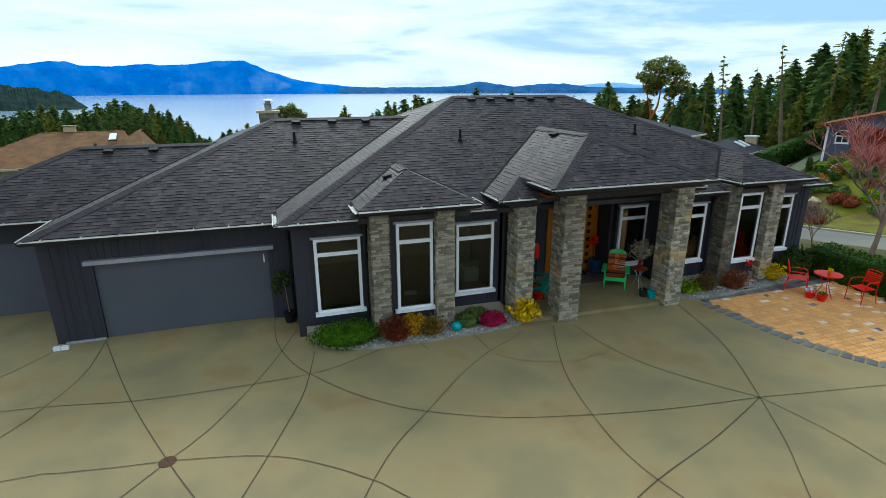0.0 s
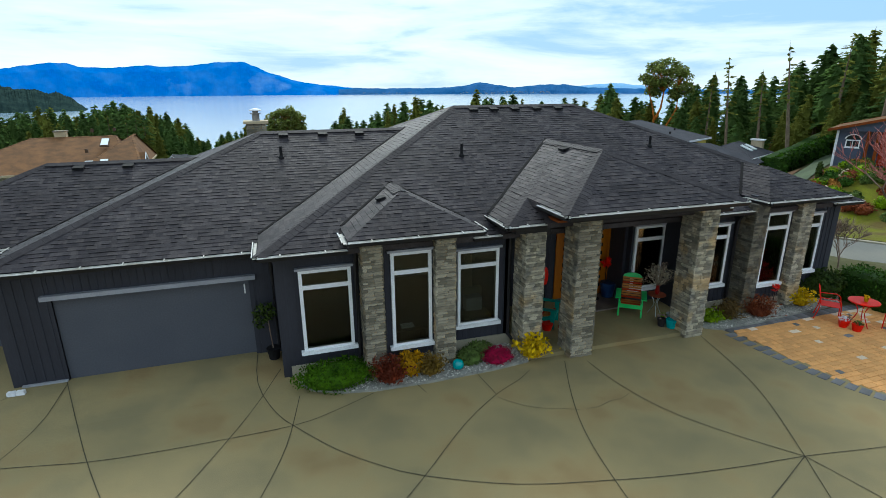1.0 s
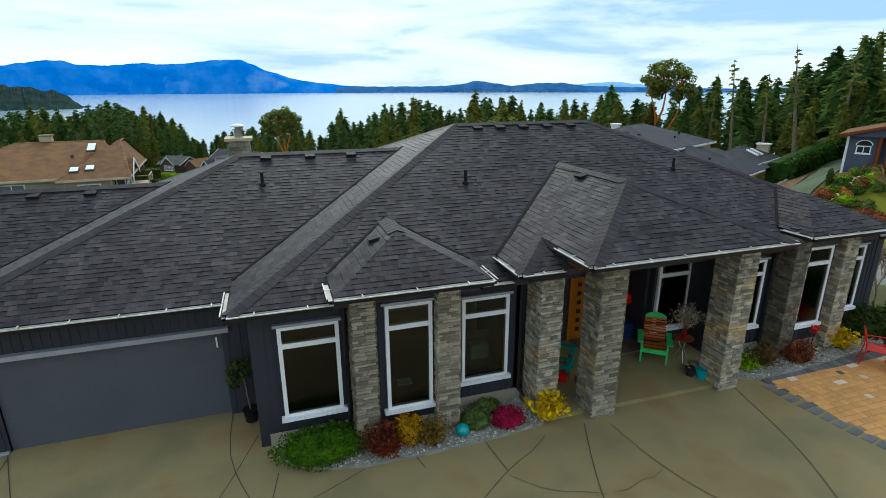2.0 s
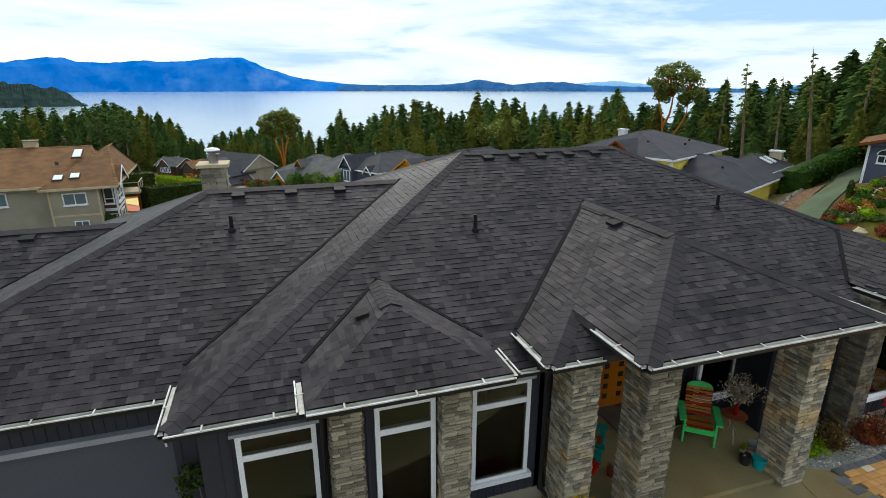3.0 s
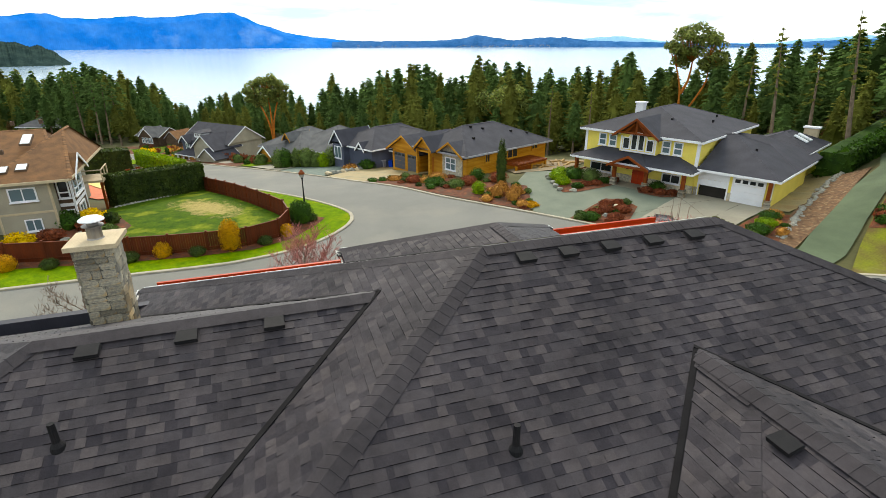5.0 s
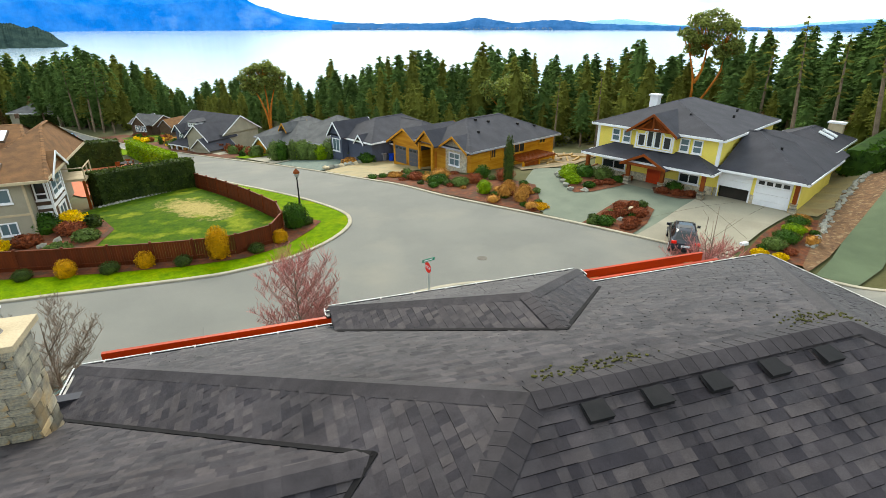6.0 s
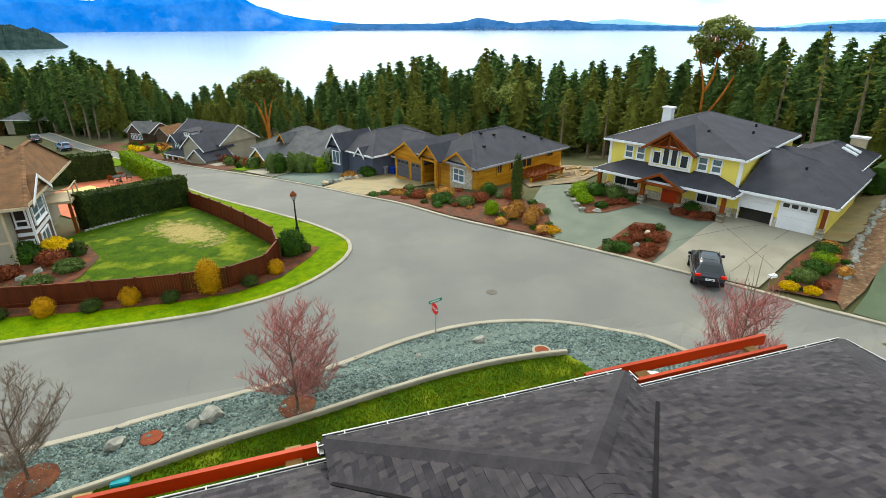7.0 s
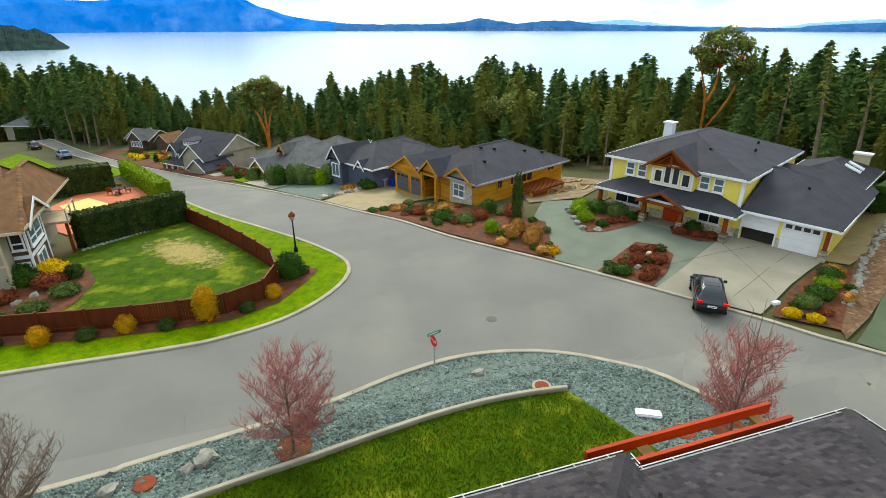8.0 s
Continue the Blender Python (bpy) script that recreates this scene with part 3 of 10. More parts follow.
def ridge(points):
    """A skyline through (azimuth, height) points, softened between them."""
    def height(a):
        if a <= points[0][0] or a >= points[-1][0]:
            return points[0][1] if a <= points[0][0] else points[-1][1]
        for (a0, h0), (a1, h1) in zip(points, points[1:]):
            if a0 <= a <= a1:
                return h0 + (h1 - h0) * (0.6 * (a - a0) / (a1 - a0) + 0.4 * smooth01(a0, a1, a))
    return height


MOUNTAIN = [(-32, 150), (-20.9, 185), (-19.0, 209), (-17.7, 226), (-16.4, 225), (-15.5, 202), (-13.5, 197), (-10.1, 219), (-9.4, 209), (-7.0, 219), (-4.3, 246), (-2.0, 252), (-1.2, 226), (0.5, 167), (3.2, 103), (5.7, 76), (8.5, 54), (14, 30), (20, 8)]
SHORE = [(7.0, 40), (8.5, 50), (12.9, 47), (18.2, 50), (20.1, 66), (21.7, 92), (23.5, 70), (25.3, 49), (28.2, 72), (30.5, 71), (32.7, 47), (37.6, 37), (43.2, 26), (47, 24), (49.6, 22), (51.0, 38), (53.3, 46), (56, 55), (66, 60)]
RANGE = [(10, 30), (31.0, 54), (33.8, 72), (35.4, 80), (37.6, 62), (40.2, 36), (48, 24), (51.7, 58), (55, 74), (60, 66), (66, 60)]
HEADLAND = [(-45, 72), (-24, 66), (-21.2, 61), (-19, 50), (-17.5, 43), (-16.4, 28), (-15.9, 13), (-15.6, 2), (-15.4, 0)]
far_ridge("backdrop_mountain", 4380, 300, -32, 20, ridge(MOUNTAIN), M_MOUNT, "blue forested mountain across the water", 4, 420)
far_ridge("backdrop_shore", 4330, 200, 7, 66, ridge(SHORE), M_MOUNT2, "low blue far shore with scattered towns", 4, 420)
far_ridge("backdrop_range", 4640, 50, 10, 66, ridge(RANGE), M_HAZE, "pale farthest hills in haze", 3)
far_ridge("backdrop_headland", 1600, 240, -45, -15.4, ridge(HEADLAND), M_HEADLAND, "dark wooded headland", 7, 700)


def far_town():
    """Specks of pale houses along the far shore."""
    rng = random.Random(12)
    bm = bmesh.new()
    for a0, a1, count in ((9.5, 15.0, 26), (19.5, 29.0, 90), (44.5, 50.0, 40)):
        for _ in range(count):
            az = radians(rng.uniform(a0, a1))
            r, w, h = 4322 - rng.uniform(0, 6), rng.uniform(2, 5), rng.uniform(2, 4.5)
            x, y, z = r * math.sin(az), r * math.cos(az), SEA + rng.uniform(1, 16) ** 1.0
            box(bm, x - w, x + w, y - w, y + w, z, z + h)
    tagged(link_mesh("far_town", bm, M_TOWN), "pale specks of a distant shoreline town", "town", kind="stuff")


far_town()

# ---- the stone-pillared house ----
PITCH = 0.455


class Hip:
    """A hip roof block: eave rectangle, eave height, ridge. Planes: front -y, back +y, left -x, right +x; sides left out where None."""

    def __init__(self, x0, x1, y0, y1, ze, pf=PITCH, pb=PITCH, pl=PITCH, pr=PITCH, top=None):
        self.x0, self.x1, self.y0, self.y1, self.ze, self.top = x0, x1, y0, y1, ze, top
        self.p = {"f": pf, "b": pb, "l": pl, "r": pr}

    def planes(self):
        out = []
        for k, p in self.p.items():
            if p is None:
                continue
            out.append((k, {"f": (0, p, self.ze - p * self.y0), "b": (0, -p, self.ze + p * self.y1), "l": (p, 0, self.ze - p * self.x0), "r": (-p, 0, self.ze + p * self.x1)}[k]))
        return out

    def h(self, x, y):
        if not (self.x0 <= x <= self.x1 and self.y0 <= y <= self.y1):
            return -99.0
        return min(a * x + b * y + c for k, (a, b, c) in self.planes())

    def faces(self):
        """The plane polygons in plan, each cut out of the rectangle by the other planes."""
        pl = self.planes()
        for k, (a, b, c) in pl:
            poly = [(self.x0, self.y0), (self.x1, self.y0), (self.x1, self.y1), (self.x0, self.y1)]
            for k2, (a2, b2, c2) in pl:
                if k2 != k:
                    poly = clip_half(poly, a2 - a, b2 - b, c2 - c)
            if len(poly) > 2:
                yield k, (a, b, c), poly


def clip_half(poly, a, b, c):
    """Keeps the side of a plan polygon where a*x + b*y + c >= 0."""
    out = []
    for i, p in enumerate(poly):
        q = poly[(i + 1) % len(poly)]
        dp, dq = a * p[0] + b * p[1] + c, a * q[0] + b * q[1] + c
        if dp >= 0:
            out.append(p)
        if (dp >= 0) != (dq >= 0):
            t = dp / (dp - dq)
            out.append((p[0] + (q[0] - p[0]) * t, p[1] + (q[1] - p[1]) * t))
    return out


ROOFS = [
    ("main", Hip(0.47, 17.7, 12.08, 24.35, 3.13, pf=0.46, pb=0.423, pl=0.432, pr=0.413)),
    ("garage_wing", Hip(-5.0, 8.0, 13.32, 23.3, 2.9, pf=0.453, pb=0.453, pl=0.40, pr=None)),
    ("end_wing", Hip(-8.9, 1.0, 15.5, 22.2, 2.88, pf=0.455, pb=0.455, pl=0.4065, pr=None)),
    ("bay_left", Hip(2.26, 5.23, 11.55, 16.5, 3.43, pb=None)),
    ("bay_right", Hip(13.65, 16.6, 11.72, 16.5, 3.42, pb=None)),
    ("entry_outer", Hip(5.85, 12.1, 11.55, 18.0, 3.45, pf=0.43, pb=None, pl=0.445, pr=0.445)),
    ("porch", Hip(6.73, 11.5, 10.55, 18.0, 3.85, pf=0.445, pb=None, pl=0.445, pr=0.41)),
    ("rear_bay", Hip(5.3, 11.55, 19.0, 24.55, 3.48, pf=None, pl=0.44, pr=0.47)),
]


def roof_cover(bm, hip, others, rng, pick=None):
    """Courses of shingle tabs on every plane of a hip, left out where another roof lies over it. Tabs inside pick become rectangles of their own."""
    singles = []
    EXP = 0.133
    for k, (a, b, c), poly in hip.faces():
        axis = 0 if k in "fb" else 1
        p = abs(b) if axis == 0 else abs(a)
        slope = math.sqrt(1 + p * p)
        step = EXP / slope
        lo_v = min(q[1 - axis] for q in poly)
        hi_v = max(q[1 - axis] for q in poly)
        sign = 1 if k in "fl" else -1
        eave = {"f": hip.y0, "b": hip.y1, "l": hip.x0, "r": hip.x1}[k]
        n = int((hi_v - lo_v) / step) + 1
        for i in range(n):
            v0, v1 = eave + sign * i * step, eave + sign * (i + 1.06) * step
            row = clip_half(poly, *((0, sign, -sign * v0) if axis == 0 else (sign, 0, -sign * v0)))
            row = clip_half(row, *((0, -sign, sign * v1) if axis == 0 else (-sign, 0, sign * v1)))
            if len(row) < 3:
                continue
            u, u_end = min(q[axis] for q in row), max(q[axis] for q in row)
            u -= rng.uniform(0, 0.2)
            while u < u_end:
                w = rng.choice((0.08, 0.11, 0.14, 0.17, 0.2, 0.24))
                t = clip_half(clip_half(row, *((1, 0, -u) if axis == 0 else (0, 1, -u))), *((-1, 0, u + w - 0.001) if axis == 0 else (0, -1, u + w - 0.001)))
                u += w
                if len(t) < 3:
                    continue
                cx, cy = sum(q[0] for q in t) / len(t), sum(q[1] for q in t) / len(t)
                cz = a * cx + b * cy + c
                if any(o.h(cx, cy) > cz + 0.03 for o in others):
                    continue
                lift = rng.choice((0.002, 0.003, 0.007, 0.01, 0.012))
                if pick and len(t) == 4 and pick(k, cx, cy):
                    singles.append((k, t, lift, (a, b, c)))
                    continue
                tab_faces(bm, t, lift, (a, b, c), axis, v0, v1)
    return singles


def tab_faces(bm, t, lift, plane, axis, v0, v1):
    a, b, c = plane
    top = []
    for x, y in t:
        d = ((y if axis == 0 else x) - v0) / (v1 - v0)
        top.append(bm.verts.new((x, y, a * x + b * y + c + 0.012 + lift * (1 - d))))
    f = bm.faces.new(top)
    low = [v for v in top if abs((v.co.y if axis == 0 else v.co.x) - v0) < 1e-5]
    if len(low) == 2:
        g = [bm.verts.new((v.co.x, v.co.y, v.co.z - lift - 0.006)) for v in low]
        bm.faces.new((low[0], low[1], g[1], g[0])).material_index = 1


def hip_lines(hip):
    """Hip and ridge lines as pairs of 3D points."""
    seen = {}
    for k, (a, b, c), poly in hip.faces():
        for i, p in enumerate(poly):
            q = poly[(i + 1) % len(poly)]
            key = tuple(sorted([(round(p[0], 2), round(p[1], 2)), (round(q[0], 2), round(q[1], 2))]))
            seen.setdefault(key, []).append((a, b, c))
    for (p, q), pl in seen.items():
        if len(pl) == 2:
            a, b, c = pl[0]
            yield Vector((*p, a * p[0] + b * p[1] + c)), Vector((*q, a * q[0] + b * q[1] + c))


def caps(bm, hip, others, rng):
    """Cap shingles folded over hips and ridges."""
    for p, q in hip_lines(hip):
        if p.z > q.z:
            p, q = q, p
        d = (q - p)
        ln = d.length
        d.normalize()
        side = Vector((-d.y, d.x, 0)).normalized()
        n = int(ln / 0.16)
        for i in range(n):
            s0, s1 = i * ln / n, (i + 1.3) * ln / n
            m = p + d * (s0 + s1) / 2
            if any(o.h(m.x, m.y) > m.z + 0.03 for o in others):
                continue
            w = 0.19
            v = []
            for s, up in ((s0, 0.032), (s1, 0.026)):
                c = p + d * min(s, ln)
                fall = 0.068
                v.append([bm.verts.new(c + side * w + Vector((0, 0, up - fall))), bm.verts.new(c + Vector((0, 0, up))), bm.verts.new(c - side * w + Vector((0, 0, up - fall)))])
            for j in (0, 1):
                bm.faces.new((v[0][j], v[0][j + 1], v[1][j + 1], v[1][j]))
                lo = [bm.verts.new(v[0][j].co - Vector((0, 0, 0.009))), bm.verts.new(v[0][j + 1].co - Vector((0, 0, 0.009)))]
                bm.faces.new((v[0][j], lo[0], lo[1], v[0][j + 1]))


def valley_lines(roof, ha, hb, rest):
    """Dark metal strips where two roof blocks meet, found along each pair of planes."""
    for ka, (a, b, c), pa in ha.faces():
        for kb, (a2, b2, c2), pb in hb.faces():
            da, db, dc = a - a2, b - b2, c - c2
            L = math.hypot(da, db)
            if L < 0.05:
                continue
            d = Vector((-db, da, 0)) / L
            o = Vector((-da * dc / (L * L), -db * dc / (L * L), 0))
            pts = []
            s = -40.0
            while s < 40:
                q = o + d * s
                za, zb = ha.h(q.x, q.y), hb.h(q.x, q.y)
                z = a * q.x + b * q.y + c
                good = abs(za - z) < 0.02 and abs(zb - z) < 0.02 and all(r.h(q.x, q.y) < z + 0.05 for r in rest)
                if good:
                    pts.append(Vector((q.x, q.y, z)))
                s += 0.05
            if len(pts) > 6:
                p, q = pts[0], pts[-1]
                # only a trough, where both roofs rise to the sides
                m = (p + q) / 2
                n = Vector((da, db, 0)) / L
                e1 = max(ha.h(m.x + n.x * 0.2, m.y + n.y * 0.2), hb.h(m.x + n.x * 0.2, m.y + n.y * 0.2))
                e2 = max(ha.h(m.x - n.x * 0.2, m.y - n.y * 0.2), hb.h(m.x - n.x * 0.2, m.y - n.y * 0.2))
                if e1 > m.z + 0.01 and e2 > m.z + 0.01:
                    w = n * 0.035
                    up = Vector((0, 0, 0.04))
                    bm = bmesh.new()
                    slab(bm, [p + w + up, q + w + up, q - w + up, p - w + up], 0.02)
                    part("valley", bm, M_VALLEY, roof, "dark metal valley")


house = thing("house", "single-storey dark slate house with stone pillars and charcoal shingle hip roofs", "house")


def build_roof():
    rng = random.Random(5)
    hips = [h for n, h in ROOFS]
    roof = part("roof", roof_deck(hips[:1]), M_SHINGLE, house, "charcoal laminated asphalt shingles")
    for h in hips[1:]:
        part("roof_deck", roof_deck([h]), M_SHINGLE, roof)
    cover, cap = bmesh.new(), bmesh.new()
    singles = []
    for i, h in enumerate(hips):
        others = hips[:i] + hips[i + 1:]
        pick = (lambda k, x, y: k == "f" and 5.5 < x < 7.4 and 15.4 < y < 17.0) if i == 0 else None
        singles += roof_cover(cover, h, others, rng, pick)
        caps(cap, h, others, rng)
        for j in range(i + 1, len(hips)):
            valley_lines(roof, h, hips[j], [r for k, r in enumerate(hips) if k not in (i, j)])
    field = tagged(part("shingle_field", cover, M_SHINGLE, roof), kind="stuff")
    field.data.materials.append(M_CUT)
    tagged(part("ridge_capping", cap, M_CAP, roof, "slightly paler cap shingles"), kind="stuff")
    for k, t, lift, pl in singles:
        bm = bmesh.new()
        axis = 0
        tab_faces(bm, t, lift, pl, axis, min(q[1] for q in t), max(q[1] for q in t))
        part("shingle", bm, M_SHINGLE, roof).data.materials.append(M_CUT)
    return roof


def roof_deck(hips):
    bm = bmesh.new()
    for h in hips:
        for k, (a, b, c), poly in h.faces():
            slab(bm, [(x, y, a * x + b * y + c) for x, y in poly], 0.12)
    return bm


ROOF = build_roof()


def gutter(p, q, out, z, name="gutter", parent=None):
    """A K-style gutter with a pale lip, from p to q in plan, hung outward."""
    p, q, o = Vector((*p, z)), Vector((*q, z)), Vector((*out, 0))
    prof = [(0.0, 0.02), (0.0, -0.1), (0.08, -0.1), (0.115, -0.03), (0.115, 0.0), (0.098, 0.0), (0.095, -0.02), (0.07, -0.085), (0.012, -0.085)]
    bm = bmesh.new()
    a = [bm.verts.new(p + o * u + Vector((0, 0, v))) for u, v in prof]
    b = [bm.verts.new(q + o * u + Vector((0, 0, v))) for u, v in prof]
    for i in range(len(prof) - 1):
        bm.faces.new((a[i], b[i], b[i + 1], a[i + 1]))
    bm.faces.new(a), bm.faces.new(b[::-1])
    g = part("gutter", bm, M_FASCIA, parent or house, "dark metal gutter")
    lip = bmesh.new()
    s = [(0.096, 0.002), (0.118, 0.002), (0.118, -0.016), (0.096, -0.016)]
    a = [lip.verts.new(p + o * u + Vector((0, 0, v))) for u, v in s]
    b = [lip.verts.new(q + o * u + Vector((0, 0, v))) for u, v in s]
    for i in range(4):
        lip.faces.new((a[i], b[i], b[(i + 1) % 4], a[(i + 1) % 4]))
    lip.faces.new(a[::-1]), lip.faces.new(b)
    part("lip", lip, M_GUTTER, g, "worn pale gutter lip")
    lin = bmesh.new()
    s = [(0.014, 0.005), (0.014, -0.04), (0.1, -0.04), (0.1, -0.03)]
    a = [lin.verts.new(p + o * u + Vector((0, 0, v))) for u, v in s]
    b = [lin.verts.new(q + o * u + Vector((0, 0, v))) for u, v in s]
    for i in range(3):
        lin.faces.new((a[i], b[i], b[i + 1], a[i + 1]))
    part("trough", lin, M_TROUGH, g, "pale grey inside of the gutter")
    n = max(1, int((q - p).length / 0.75))
    along = (q - p).normalized()
    for i in range(n):
        c = p + (q - p) * (i + 0.5) / n
        br = bmesh.new()
        e = [br.verts.new(c + along * d + o * u + Vector((0, 0, v))) for u, v in ((0.0, 0.022), (0.118, 0.012)) for d in (-0.012, 0.012)]
        e += [br.verts.new(v.co - Vector((0, 0, 0.008))) for v in e]
        for f in ((0, 1, 3, 2), (4, 6, 7, 5), (0, 4, 5, 1), (1, 5, 7, 3), (3, 7, 6, 2), (2, 6, 4, 0)):
            br.faces.new([e[k] for k in f])
        part("hanger", br, M_TROUGH, g)


for n_, h_ in ROOFS:
    x0, x1, y0, y1, z = h_.x0, h_.x1, h_.y0, h_.y1, h_.ze
    if n_ == "main":
        gutter((x0, y0), (2.3, y0), (0, -1), z), gutter((5.2, y0), (5.9, y0), (0, -1), z), gutter((12.05, y0), (13.7, y0), (0, -1), z), gutter((16.55, y0), (x1, y0), (0, -1), z)
        gutter((x0, y0), (x0, 13.3), (-1, 0), z), gutter((x0, y1), (5.4, y1), (0, 1), z), gutter((11.5, y1), (x1, y1), (0, 1), z), gutter((x1, y0), (x1, y1), (1, 0), z), gutter((x0, 23.2), (x0, y1), (-1, 0), z)
    elif n_ == "garage_wing":
        gutter((x0, y0), (0.5, y0), (0, -1), z), gutter((x0, y0), (x0, 15.5), (-1, 0), z)
    elif n_ == "end_wing":
        gutter((x0, y0), (-4.95, y0), (0, -1), z)
    elif n_ == "rear_bay":
        gutter((x0, y1), (x1, y1), (0, 1), z), gutter((x0, 24.25), (x0, y1), (-1, 0), z), gutter((x1, 24.25), (x1, y1), (1, 0), z)
    else:
        d_ = 0.8 if n_.startswith("bay") else 1.2
        gutter((x0, y0), (x0, y0 + d_), (-1, 0), z), gutter((x1, y0), (x1, y0 + d_), (1, 0), z)
        if n_ == "entry_outer":
            gutter((x0, y0), (6.75, y0), (0, -1), z), gutter((11.4, y0), (x1, y0), (0, -1), z)
        else:
            gutter((x0, y0), (x1, y0), (0, -1), z)

# walls: front wall line with the bays, garages, sides and back
FRONT, BAYY = 12.5, 12.14
WALLS = [  # x0, x1, y0, y1, z0, z1
    ("wall_garage_left", -4.72, -3.86, 13.73, 13.93, 0.0, 2.95), ("wall_garage_right", 0.14, 0.75, 13.73, 13.93, 0.0, 2.95), ("wall_garage_top", -3.86, 0.14, 13.73, 13.93, 2.12, 2.95),
    ("wall_garage_side", -4.92, -4.72, 13.73, 22.6, -0.2, 2.95), ("wall_end_left", -8.5, -8.3, 16.1, 16.3, -0.2, 2.95), ("wall_end_right", -5.3, -4.92, 16.1, 16.3, -0.2, 2.95), ("wall_end_top", -8.3, -5.3, 16.1, 16.3, 2.2, 2.95),
    ("wall_return", 0.75, 0.95, FRONT, 13.93, -0.2, 3.2), ("wall_back", -8.5, 17.3, 23.05, 23.25, -4.5, 3.3), ("wall_far_left", -8.7, -8.5, 16.1, 21.9, -4.5, 2.95), ("wall_right", 17.3, 17.5, FRONT, 23.25, -4.5, 3.2),
]
for n_, x0, x1, y0, y1, z0, z1 in WALLS:
    part(n_, boxes((x0, x1, y0, y1, z0, z1)), M_SIDING, house)

# ---- plant kit ----
def ellipsoid(bm, c, r, sub=2, jag=0.0, rng=None):
    res = bmesh.ops.create_icosphere(bm, subdivisions=sub, radius=1)
    for v in res["verts"]:
        k = 1 + (jag * noise.noise(v.co * 2.3 + Vector(c)) if jag else 0)
        v.co = Vector((c[0] + v.co.x * r[0] * k, c[1] + v.co.y * r[1] * k, c[2] + v.co.z * r[2] * k))


def bush(name, x, y, rx, ry, h, material, label, n=500, size=0.07, category="shrub", sink=0.15, group="", z=None, seed=0):
    """A leafy shrub: a shaded heart with many small leaves round it, on short stems."""
    rng = random.Random(int(x * 91 + y * 37) + seed)
    bm = bmesh.new()
    c = (0, 0, h * 0.5 - sink * h)
    ellipsoid(bm, c, (rx * 0.82, ry * 0.82, h * 0.5), 2, 0.25)
    leaf_cloud(bm, rng, c, (rx, ry, h * 0.62), n, size)
    for _ in range(int(n / 14)):
        a, e = rng.uniform(0, math.tau), rng.uniform(0.1, 1.3)
        p = Vector((c[0] + rx * math.cos(a) * math.cos(e), c[1] + ry * math.sin(a) * math.cos(e), c[2] + h * 0.55 * math.sin(e)))
        leaf_cloud(bm, rng, p, (rx * 0.16, ry * 0.16, h * 0.14), 5, size)
    ob = link_mesh(name, bm, material)
    ob.location = (x, y, T(x, y) if z is None else z)
    return tagged(ob, label, category, group)


def clipped_hedge(name, a, b, width, height, material, label, z0=None, size=0.11, dens=55):
    """A clipped hedge from a to b: a solid heart under a close skin of leaves, its faces slightly uneven."""
    rng = random.Random(int(a[0] * 31 + b[1] * 17))
    A, B = Vector((*a, 0)), Vector((*b, 0))
    d = B - A
    L = d.length
    d.normalize()
    s = Vector((-d.y, d.x, 0))
    bm = bmesh.new()
    n = max(2, int(L / 0.8))
    rings = []

    def zz(p):
        return T(p.x, p.y) if z0 is None else z0
    for i in range(n + 1):
        p = A + d * L * i / n
        j = 0.06 * noise.noise(Vector((p.x * 0.9, p.y * 0.9, 2)))
        z = zz(p)
        w = width / 2 - 0.06 + j
        rings.append([bm.verts.new(p + s * w * k + Vector((0, 0, z + hh * (1 + j * 0.4)))) for k, hh in ((-1, -0.1), (-1, height - 0.15), (-0.8, height - 0.04), (0.8, height - 0.04), (1, height - 0.15), (1, -0.1))])
    for r0, r1 in zip(rings, rings[1:]):
        for k in range(5):
            bm.faces.new((r0[k], r1[k], r1[k + 1], r0[k + 1]))
    bm.faces.new(rings[0]), bm.faces.new(rings[-1][::-1])
    count = int(dens * L * (2 * height + width))
    for _ in range(count):
        u = rng.uniform(-0.05, L + 0.05)
        k = rng.uniform(0, 2 * height + width)
        if k < height:
            off, z = -width / 2, k
        elif k < height + width:
            off, z = k - height - width / 2, height
        else:
            off, z = width / 2, k - height - width
        if rng.random() < 0.06:
            u = rng.choice((0.0, L))
            off, z = rng.uniform(-width / 2, width / 2), rng.uniform(0, height)
        p = A + d * u + s * off
        p.z = zz(p) + z
        p += Vector((rng.gauss(0, 0.03), rng.gauss(0, 0.03), rng.gauss(0, 0.03)))
        e = Vector((rng.gauss(0, 1), rng.gauss(0, 1), rng.gauss(0, 1))).normalized()
        f = e.cross(Vector((rng.gauss(0, 1), rng.gauss(0, 1), rng.gauss(0, 1)))).normalized()
        q = size * rng.uniform(0.6, 1.3)
        bm.faces.new([bm.verts.new(p + e * q), bm.verts.new(p + f * q * 0.5), bm.verts.new(p - e * q), bm.verts.new(p - f * q * 0.5)])
    return tagged(link_mesh(name, bm, material), label, "hedge")


